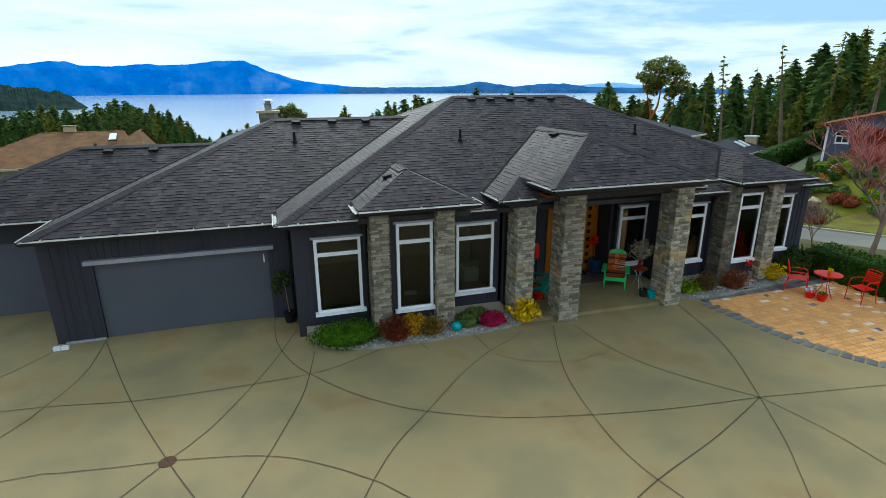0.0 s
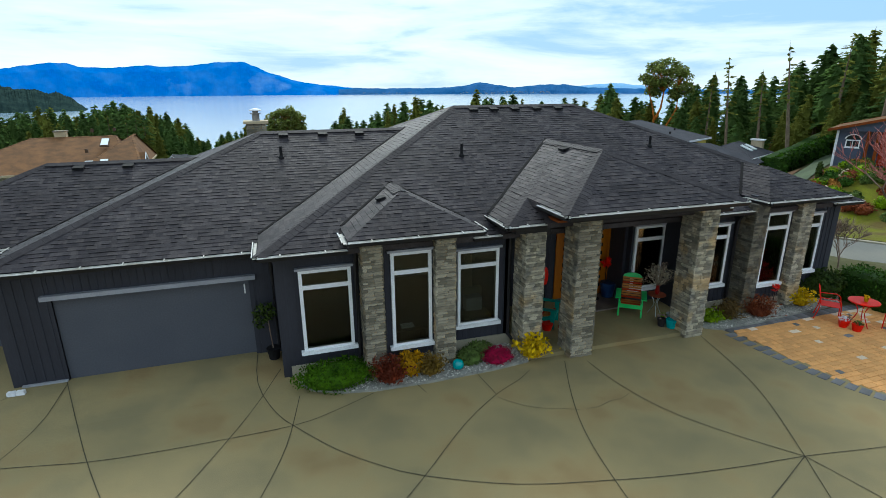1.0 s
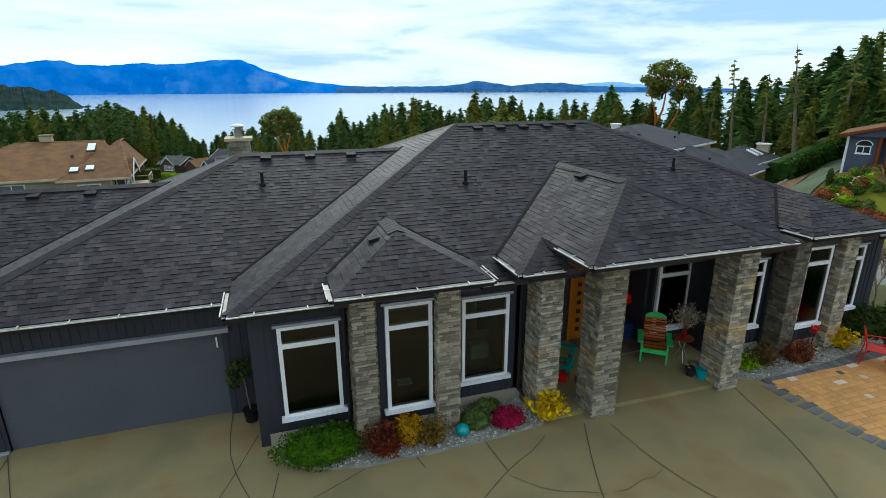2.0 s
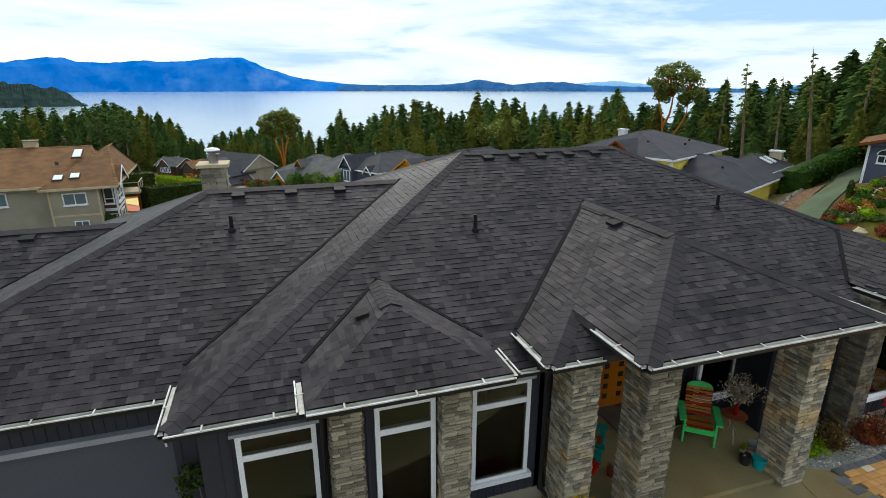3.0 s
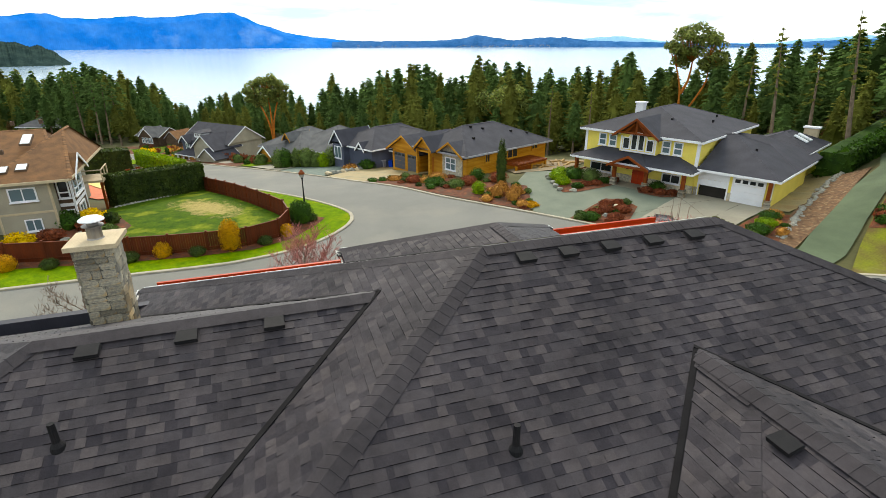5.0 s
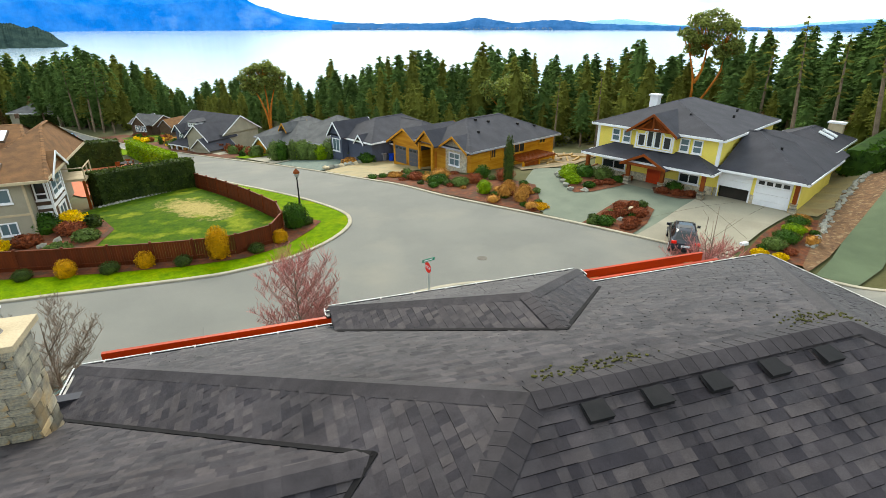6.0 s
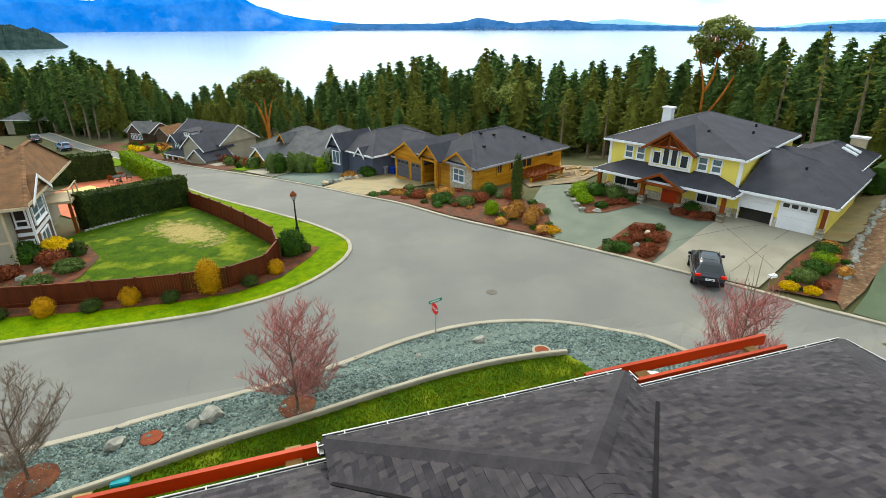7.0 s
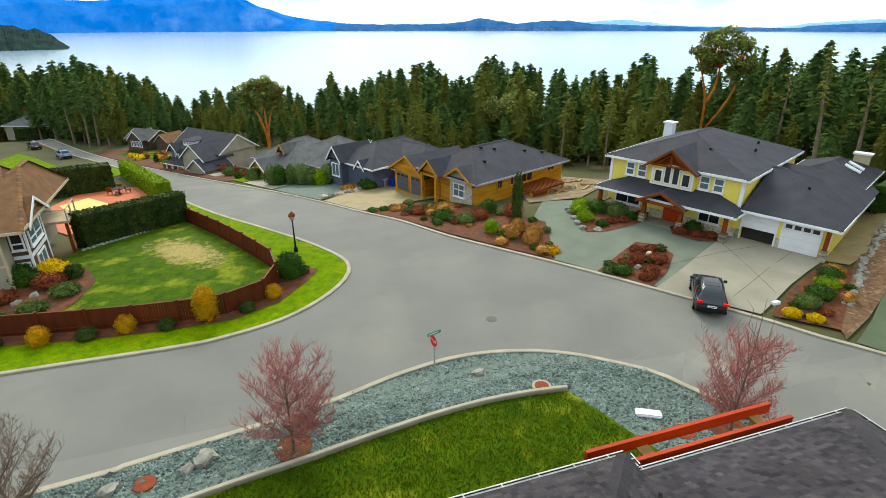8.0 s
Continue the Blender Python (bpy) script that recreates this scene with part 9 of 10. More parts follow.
# ---- ledge-stone pillars ----
def unit_stone(seed):
    rng = random.Random(seed)
    bm = bmesh.new()
    box(bm, 0, 1, 0, 1, 0, 1, None, 0.09)
    for v in bm.verts:
        v.co += Vector((rng.gauss(0, 0.02), rng.gauss(0, 0.04), rng.gauss(0, 0.03)))
    me = bpy.data.meshes.new("stone")
    bm.to_mesh(me)
    bm.free()
    me.materials.append(M_STONE)
    return me


STONES = [unit_stone(s) for s in range(7)]


def stone_faces(x0, x1, y0, y1, z0, z1, rng, sides="flr", hmin=0.04, hmax=0.095, wmin=0.09, wmax=0.3):
    """Places of ledge stones on the faces of a pillar: (face, origin, size)."""
    out = []
    for s in sides:
        L = (x1 - x0) if s in "fb" else (y1 - y0)
        z = z0
        while z < z1 - 0.02:
            h = min(rng.uniform(hmin, hmax), z1 - z)
            u = 0.0
            while u < L - 0.01:
                w = rng.uniform(wmin, wmax)
                if L - u - w < 0.08:
                    w = L - u
                proud = rng.uniform(0.006, 0.028)
                g = 0.004
                if s == "f":
                    o, sz = (x0 + u + g, y0 - proud, z + g), (w - 2 * g, proud + 0.03, h - 2 * g)
                elif s == "b":
                    o, sz = (x0 + u + g, y1 - 0.03, z + g), (w - 2 * g, proud + 0.03, h - 2 * g)
                elif s == "l":
                    o, sz = (x0 - proud, y0 + u + g - 0.02, z + g), (proud + 0.03, w - 2 * g, h - 2 * g)
                else:
                    o, sz = (x1 - 0.03, y0 + u + g - 0.02, z + g), (proud + 0.03, w - 2 * g, h - 2 * g)
                out.append((s, o, sz))
                u += w
            z += h
    return out


def pillar(x0, x1, y0, y1, z0, z1, seed, single="", name="stone_pillar", sides="flr", parent=None, **kw):
    rng = random.Random(seed)
    c = part(name, boxes((x0, x1, y0, y1, z0, z1)), M_MORTAR, parent or house, "pillar of stacked grey-tan ledge stone")
    verts, faces = [], []
    for s, o, sz in stone_faces(x0, x1, y0, y1, z0, z1, rng, sides, **kw):
        me = rng.choice(STONES)
        if s in single:
            ob = new("stone", me)
            ob.parent = c
            ob.location, ob.scale = o, sz
        else:
            k = len(verts)
            verts += [(o[0] + v.co.x * sz[0], o[1] + v.co.y * sz[1], o[2] + v.co.z * sz[2]) for v in me.vertices]
            faces += [tuple(k + i for i in p.vertices) for p in me.polygons]
    if verts:
        m = bpy.data.meshes.new("stonework")
        m.from_pydata(verts, [], faces)
        m.materials.append(M_STONE)
        ob = new("stonework", m)
        ob.parent = c
        tagged(ob, kind="stuff")
    return c


pillar(2.58, 3.04, 11.95, 12.4, 0.1, 3.34, 1, "f")
pillar(4.25, 4.71, 11.9, 12.35, 0.1, 3.34, 2, "f")
pillar(6.42, 6.92, 11.78, 12.4, 0.0, 3.36, 3)
pillar(7.5, 8.1, 11.3, 11.9, 0.0, 3.7, 4, "f")
pillar(10.98, 11.52, 11.3, 11.95, 0.0, 3.7, 5)
pillar(13.5, 13.95, 11.95, 12.5, 0.1, 3.32, 6)
pillar(15.2, 15.65, 11.95, 12.5, 0.1, 3.32, 7)
ch_ = pillar(0.16, 0.82, 21.7, 22.36, 3.0, 5.21, 8, "f", "chimney", "flrb", hmin=0.09, hmax=0.22, wmin=0.16, wmax=0.42)
part("chimney_slab", boxes((0.06, 0.92, 21.58, 22.48, 5.21, 5.3)), M_CREAMSLAB, ch_, "cream concrete slab")
bm = bmesh.new()
lathe(bm, [(0.15, 5.3), (0.13, 5.32), (0.13, 5.53), (0.19, 5.54), (0.19, 5.56), (0.1, 5.57), (0.1, 5.66)], 16, (0.5, 22.03, 0))
part("flue", bm, M_SMOKED, ch_, "smoke-stained steel flue")
bm = bmesh.new()
lathe(bm, [(0.215, 5.65), (0.22, 5.67), (0.16, 5.715), (0.03, 5.74)], 18, (0.5, 22.03, 0))
part("flue_cap", bm, M_WHITE, ch_, "white domed flue cap")


# ---- roof fittings ----
def roof_z(x, y):
    return max(h.h(x, y) for n, h in ROOFS)


def roof_vent(x, y, face="f"):
    """A low hooded vent: flange, hood with a dark mouth down the slope."""
    t = part("roof_vent", bmesh.new(), M_BLACK, ROOF)
    e = 0.05
    gx, gy = (roof_z(x + e, y) - roof_z(x - e, y)) / (2 * e), (roof_z(x, y + e) - roof_z(x, y - e)) / (2 * e)
    up = Vector((gx, gy, 0)).normalized()
    sl = math.hypot(gx, gy)
    bm = bmesh.new()
    side = Vector((-up.y, up.x, 0))
    o = Vector((x, y, roof_z(x, y) + 0.04))

    def q(a, b, c):
        return bm.verts.new(o + side * a + up * b + Vector((0, 0, b * sl + c)))
    w = 0.14
    pts = [(-w, -0.08, 0.01), (w, -0.08, 0.01), (w, 0.12, 0.0), (-w, 0.12, 0.0), (-w, -0.11, 0.08), (w, -0.11, 0.08), (w * 0.9, 0.11, 0.025), (-w * 0.9, 0.11, 0.025)]
    v = [q(*p) for p in pts]
    for f in ((0, 1, 2, 3), (4, 5, 6, 7), (0, 4, 7, 3), (1, 2, 6, 5), (2, 3, 7, 6)):
        bm.faces.new([v[i] for i in f])
    bm.faces.new([q(-w, -0.09, 0.01), q(w, -0.09, 0.01), q(w, -0.09, 0.075), q(-w, -0.09, 0.075)])
    bmesh.ops.recalc_face_normals(bm, faces=bm.faces[:])
    bm.to_mesh(t.data)
    bm.free()


for x_, y_ in ((7.3, 17.62), (8.02, 17.62), (8.78, 17.62), (9.58, 17.62), (10.4, 17.62), (1.33, 18.0), (2.49, 18.0), (3.62, 18.0), (15.0, 17.3), (8.68, 14.2), (3.28, 13.2), (-4.3, 18.5), (-3.05, 18.5), (16.6, 15.2)):
    roof_vent(x_, y_)
for x_, y_, h_ in ((1.2, 16.9, 0.34), (6.03, 15.2, 0.36), (12.4, 15.25, 0.34)):
    z_ = roof_z(x_, y_)
    bm = bmesh.new()
    lathe(bm, [(0.09, -0.08), (0.075, 0.04), (0.042, 0.09), (0.038, h_), (0.03, h_)], 12, (x_, y_, z_))
    part("vent_pipe", bm, M_BLACK, ROOF, "short black plumbing vent")
# moss along the ridge
for i_, (x_, y_) in enumerate(((7.3, 18.35), (7.7, 18.3), (8.1, 18.4), (10.9, 18.3), (11.3, 18.25), (11.1, 18.5))):
    rng_ = random.Random(i_)
    bm = bmesh.new()
    for _ in range(26):
        a_, b_ = x_ + rng_.gauss(0, 0.22), y_ + rng_.gauss(0, 0.1)
        ellipsoid(bm, (a_, b_, roof_z(a_, b_) + 0.035), (rng_.uniform(0.01, 0.03), rng_.uniform(0.01, 0.025), 0.014), 1)
    tagged(part("moss", bm, M_MOSS, ROOF, "yellow-green moss"), kind="stuff")


# ---- rear pergola with red beams ----
def pergola():
    t = thing("pergola", "rear pergola of red-stained beams on wooden posts", "pergola")
    for x0, x1, y, z in ((0.65, 5.35, 24.95, 2.72), (0.65, 5.35, 24.42, 2.72), (11.1, 16.25, 25.2, 2.76), (11.5, 16.35, 24.68, 2.76)):
        part("beam", boxes((x0, x1, y, y + 0.09, z, z + 0.27)), M_BEAM, t, "red-stained beam")
    for x in (1.1, 4.6, 12.4, 15.6):
        part("cross_piece", boxes((x, x + 0.3, 24.4, 25.3, 2.72, 2.8)), M_WOOD, t)
        part("post", boxes((x + 0.05, x + 0.22, 25.06 if x > 8 else 24.8, 25.17 if x > 8 else 24.92, -4.3, 2.72)), M_WOOD, t)


pergola()

# ---- driveway joints, drain, beds, patio ----
def strip(name, ctrl, w, material, label, category, off=0.011, parent=None):
    pts = curve_pts(ctrl, 0.35)
    bm = bmesh.new()
    prev = None
    for i, p in enumerate(pts):
        d = (pts[min(i + 1, len(pts) - 1)] - pts[max(i - 1, 0)]).normalized()
        s = Vector((-d.y, d.x, 0)) * w / 2
        z = Vector((0, 0, T(p.x, p.y) + off))
        q = (bm.verts.new(Vector((p.x, p.y, 0)) + s + z), bm.verts.new(Vector((p.x, p.y, 0)) - s + z))
        if prev:
            bm.faces.new((prev[0], prev[1], q[1], q[0]))
        prev = q
    bmesh.ops.recalc_face_normals(bm, faces=bm.faces[:])
    if sum(f.normal.z for f in bm.faces) < 0:
        bmesh.ops.reverse_faces(bm, faces=bm.faces[:])
    return tagged(link_mesh(name, bm, material, parent), label, category, kind="structure")




def joint(*ctrl):
    strip("drive_joint", ctrl, 0.016, M_JOINT, "dark curved control joint in the concrete", "joint")


# six joints run out from the drain
joint((-3.89, 13.64), (-2.74, 10.74), (-1.7, 8.5), (-1.15, 7.43), (-0.2, 5.6))
joint((-1.7, 8.5), (-1.11, 9.2), (-0.4, 10.48), (0.09, 11.5), (0.68, 12.86))
joint((-1.7, 8.5), (-2.55, 8.6), (-3.42, 8.74), (-4.22, 8.8), (-8.0, 8.5))
joint((-1.7, 8.5), (-0.75, 8.3), (-0.18, 8.14), (0.38, 7.89), (0.92, 7.52), (1.43, 7.09), (2.07, 6.38), (3.3, 4.2))
joint((-1.7, 8.5), (-2.3, 7.75), (-4.2, 5.6))
# the long sweep from the garage to the patio
joint((0.16, 13.72), (0.17, 12.41), (0.53, 11.23), (0.9, 10.6), (1.61, 9.64), (2.31, 8.96), (2.97, 8.48), (4.4, 7.8), (6.03, 7.37), (7.17, 7.13), (8.38, 6.95), (9.65, 6.81), (10.92, 6.6), (12.61, 6.33))
joint((-10.0, 11.3), (-5.13, 11.12), (-2.7, 10.71), (-1.46, 10.63), (-0.45, 10.62), (0.87, 10.65), (1.6, 10.85), (2.6, 11.3))
joint((1.04, 11.69), (0.71, 10.05), (0.21, 8.71), (-0.44, 7.2), (-1.2, 5.6))
joint((6.3, 11.1), (5.86, 10.78), (5.17, 10.42), (4.15, 9.65), (2.97, 8.48), (2.13, 7.66), (1.39, 6.6), (0.5, 5.0))
joint((7.3, 11.2), (6.71, 9.92), (6.27, 8.7), (6.02, 7.36), (5.94, 6.18), (6.15, 5.05), (6.7, 3.6))
# joints that meet before the patio
joint((9.65, 6.81), (7.84, 6.09), (5.46, 5.27), (3.8, 4.2))
joint((9.65, 6.81), (8.91, 5.61), (8.45, 4.99), (7.4, 3.6))
joint((9.65, 6.81), (9.82, 6.1), (9.95, 5.3), (9.95, 4.0))
joint((11.47, 11.25), (10.99, 9.47), (10.47, 8.24), (9.65, 6.81))
joint((7.83, 11.04), (7.92, 9.98), (8.23, 8.84), (8.81, 7.86), (9.65, 6.81))
# beside the garage
joint((-3.85, 13.5), (-3.91, 12.44), (-4.13, 11.63), (-4.35, 11.06), (-4.76, 10.15), (-6.2, 8.6))
joint((-4.83, 13.41), (-5.27, 12.92), (-5.8, 12.4), (-8.0, 10.9))
joint((5.06, 11.3), (5.14, 10.42))
joint((3.6, 11.35), (3.7, 10.95))
M_CRACK = mat("crack", (0.13, 0.115, 0.07), (0.1, 0.09, 0.055), 4, 30, 0.9)
strip("crack", [(5.11, 10.3), (5.5, 9.85), (5.9, 9.6), (6.2, 9.5), (6.56, 9.33)], 0.012, M_CRACK, "fine crack in the concrete", "crack")
strip("crack", [(6.72, 9.33), (7.0, 9.3), (7.37, 9.42), (7.6, 9.4), (7.93, 9.53)], 0.012, M_CRACK, "fine crack in the concrete", "crack")
M_RUSTIRON = mat("rusted_iron", (0.11, 0.055, 0.035), (0.07, 0.04, 0.028), 8, 40, 0.85, 0.3)
d_ = thing("drive_drain", "rust-brown round slotted drain in the driveway", "drain", Matrix.Translation((-1.7, 8.48, 0.004)) @ Matrix.Scale(0.72, 4))
bm = bmesh.new()
lathe(bm, [(0.2, -0.03), (0.2, 0.008), (0.16, 0.01), (0.155, -0.02)], 24)
part("rim", bm, M_RUSTIRON, d_)
bm = bmesh.new()
lathe(bm, [(0.155, -0.03), (0.155, -0.012), (0.01, -0.012)], 24)
part("well", bm, M_FASCIA, d_)
for i_ in range(7):
    x_ = -0.126 + i_ * 0.042
    h_ = math.sqrt(0.155 ** 2 - x_ ** 2)
    part("bar", boxes((x_ - 0.012, x_ + 0.012, -h_, h_, -0.01, 0.006)), M_RUSTIRON, d_)

BED_L = [(1.0, 12.5), (1.05, 12.15), (1.3, 11.8), (1.9, 11.5), (2.65, 11.35), (3.9, 11.3), (5.5, 11.35), (6.45, 11.45), (6.45, 12.1), (6.3, 12.5)]
BED_R = [(11.75, 12.45), (11.85, 11.6), (12.3, 11.35), (13.6, 11.35), (15.5, 11.5), (17.2, 11.7), (18.0, 12.4), (17.6, 13.0), (17.3, 12.5)]
M_BEDGRAVEL = mat("bed_gravel", (0.3, 0.29, 0.26), (0.19, 0.185, 0.165), 4, 40, 0.9, 0.6, fine_amt=0.5)
M_PEBBLE = mat("bed_pebble", (0.42, 0.4, 0.36), (0.24, 0.23, 0.21), 3, 20, 0.85, 0.2, vary=0.6)
for nm_, pl_ in (("bed_left", BED_L), ("bed_right", BED_R)):
    bm = bmesh.new()
    prism(bm, pl_, -0.05, 0.06)
    tagged(link_mesh(nm_, bm, M_BEDGRAVEL), "gravelled planting bed against the house", "flower bed", kind="structure")


def pebbles(poly, count, seed):
    rng = random.Random(seed)
    verts, faces = [], []
    n = 0
    while n < count:
        x, y = rng.uniform(min(p[0] for p in poly), max(p[0] for p in poly)), rng.uniform(min(p[1] for p in poly), max(p[1] for p in poly))
        if not inside(poly, x, y):
            continue
        n += 1
        r = rng.uniform(0.012, 0.035)
        k = len(verts)
        a = rng.uniform(0, 6.28)
        for i in range(4):
            verts.append((x + r * math.cos(a + i * 1.57) * rng.uniform(0.7, 1.2), y + r * math.sin(a + i * 1.57) * rng.uniform(0.7, 1.2), 0.06))
        verts.append((x, y, 0.06 + r * 0.8))
        faces += [(k + i, k + (i + 1) % 4, k + 4) for i in range(4)]
    me = bpy.data.meshes.new("pebbles")
    me.from_pydata(verts, [], faces)
    me.materials.append(M_PEBBLE)
    tagged(new("pebbles", me), "loose grey pebbles in the planting bed", "gravel", kind="stuff")


pebbles(BED_L, 2600, 1), pebbles(BED_R, 2600, 2)


def spiky(name, x, y, r, h, material, label, n=260, blade=0.3, z=0.05, up=0.6):
    """A tuft of upright or arching fine blades."""
    rng = random.Random(int(x * 77))
    bm = bmesh.new()
    ellipsoid(bm, (0, 0, h * 0.3), (r * 0.6, r * 0.6, h * 0.35), 1, 0.2)
    for _ in range(n):
        a, e = rng.uniform(0, math.tau), rng.uniform(0.2, 1.5)
        d = Vector((math.cos(a) * math.cos(e), math.sin(a) * math.cos(e), math.sin(e) * up + 0.25)).normalized()
        p = Vector((rng.gauss(0, r * 0.25), rng.gauss(0, r * 0.25), h * 0.15))
        tip = p + Vector((d.x * r, d.y * r, d.z * h)) * rng.uniform(0.7, 1.15)
        s = d.cross(Vector((rng.gauss(0, 1), rng.gauss(0, 1), rng.gauss(0, 1)))).normalized() * 0.014
        bm.faces.new([bm.verts.new(p - s), bm.verts.new(p + s), bm.verts.new(tip)])
        leaf_cloud(bm, rng, tip, (0.02, 0.02, 0.02), 1, blade * 0.12)
    ob = link_mesh(name, bm, material)
    ob.location = (x, y, z)
    return tagged(ob, label, "shrub", "front bed shrubs")


bush("shrub", 1.9, 11.95, 0.95, 0.55, 0.5, M_JUNIPER, "low spreading bright green juniper", 1800, 0.035, group="front bed shrubs", z=0.05)
spiky("shrub", 3.05, 11.6, 0.42, 0.5, M_WINE, "rusty twiggy heather in mulch", 420, z=0.05)
bush("shrub", 3.6, 11.85, 0.36, 0.3, 0.55, M_GOLD, "golden orange flowering shrub", 500, 0.04, group="front bed shrubs", z=0.05)
spiky("shrub", 4.0, 11.6, 0.3, 0.42, mat("olive_twig", (0.19, 0.12, 0.03), (0.11, 0.07, 0.02), 3, 14, 0.85, 0, vary=0.4), "olive-brown grassy tuft in mulch", 360, z=0.05)
bush("shrub", 5.05, 11.85, 0.36, 0.3, 0.36, M_SAGE, "grey-green feathery shrub in mulch", 500, 0.035, group="front bed shrubs", z=0.05)
bush("shrub", 5.4, 12.15, 0.4, 0.25, 0.35, M_SAGE, "grey-green feathery shrub in mulch", 400, 0.035, group="front bed shrubs", z=0.05)
bush("shrub", 5.72, 11.68, 0.4, 0.3, 0.36, M_MAGENTA, "deep magenta heather in flower", 700, 0.03, group="front bed shrubs", z=0.05)
spiky("shrub", 6.6, 11.6, 0.4, 0.5, M_YELLOWLEAF, "yellow variegated shrub beside the pillar", 240, 0.55, z=0.05)
spiky("shrub", 12.3, 11.85, 0.35, 0.3, M_LIME, "striped yellow-green grass tuft", 200, 0.4, z=0.05)
spiky("shrub", 12.95, 11.85, 0.38, 0.42, mat("brown_tuft", (0.13, 0.085, 0.03), (0.08, 0.05, 0.02), 3, 14, 0.85, 0, vary=0.4), "brown-green grassy tuft in mulch", 420, z=0.05)
spiky("shrub", 13.95, 11.72, 0.45, 0.5, M_RUST, "rusty twiggy heather in mulch", 420, z=0.05)
spiky("shrub", 15.75, 11.9, 0.36, 0.45, M_YELLOWLEAF, "yellow variegated shrub beside the pillar", 220, 0.5, z=0.05)
bush("shrub", 17.2, 12.4, 0.75, 0.6, 0.95, M_DKHEDGE, "dark blue-green rounded evergreen", 1100, 0.06, group="front bed shrubs", z=0.0)
for x_, y_, r_, m_ in ((13.15, 12.15, 0.14, M_CREAMSLAB), (6.2, 12.2, 0.08, M_BOULDER), (12.5, 12.2, 0.1, M_BOULDER), (14.9, 11.75, 0.07, M_BOULDER), (15.0, 12.0, 0.08, M_CREAMSLAB)):
    boulder("rock", x_, y_, r_, m_, "small rounded rock in the planting bed", "bed rocks", z=0.05)
M_TEAL = mat("teal_glaze", (0.02, 0.36, 0.36), (0.012, 0.24, 0.26), 4, 30, 0.15, 0, spec=0.7)
b_ = thing("glazed_ball", "shiny turquoise glazed garden ball", "garden ornament", Matrix.Translation((4.68, 11.62, 0.05)))
bm = bmesh.new()
ellipsoid(bm, (0, 0, 0.12), (0.14, 0.14, 0.13), 3)
for f_ in bm.faces:
    f_.smooth = True
part("ball", bm, M_TEAL, b_)
bm = bmesh.new()
tube(bm, [(0, 0, -0.02), (0, 0, 0.02)], 0.07, 12)
part("base", bm, M_TEAL, b_)
f_ = thing("garden_stake", "red pinwheel flower on a thin stake", "garden ornament", Matrix.Translation((14.75, 11.95, 0.05)))
bm = bmesh.new()
tube(bm, [(0, 0, 0), (0, 0, 0.62)], 0.01, 5)
part("stake", bm, M_BLACK, f_)
bm = bmesh.new()
leaf_cloud(bm, random.Random(2), (0, 0, 0.68), (0.1, 0.06, 0.1), 26, 0.07)
part("flower", bm, M_RED, f_, "red petals")
spiky("shrub", 14.8, 12.0, 0.18, 0.42, M_TWIGGREY, "thin bare grey twigs in mulch", 60, 0.1, z=0.05, up=1.2)


# patio: sand-coloured pavers with a grey soldier border
ARC = [(12.3, 11.3), (12.38, 10.2), (12.62, 8.7), (13.1, 7.5), (13.9, 6.4), (15.2, 5.3)]
arc_pts = curve_pts(ARC, 0.12)
PATIO = xy(arc_pts) + [(17.6, 5.3), (17.6, 11.4)]
bm = bmesh.new()
prism(bm, PATIO, -0.08, -0.012)
patio_ob = tagged(link_mesh("patio", bm, M_MORTAR), "sand-toned paver patio with a curved grey border", "patio", kind="structure")


def paver_mesh(w, d):
    bm = bmesh.new()
    box(bm, -w / 2 + 0.004, w / 2 - 0.004, -d / 2 + 0.004, d / 2 - 0.004, -0.05, 0.0)
    top = [e for e in bm.edges if all(v.co.z > -0.01 for v in e.verts)]
    bmesh.ops.bevel(bm, geom=top, offset=0.006, segments=1, affect="EDGES")
    return bm


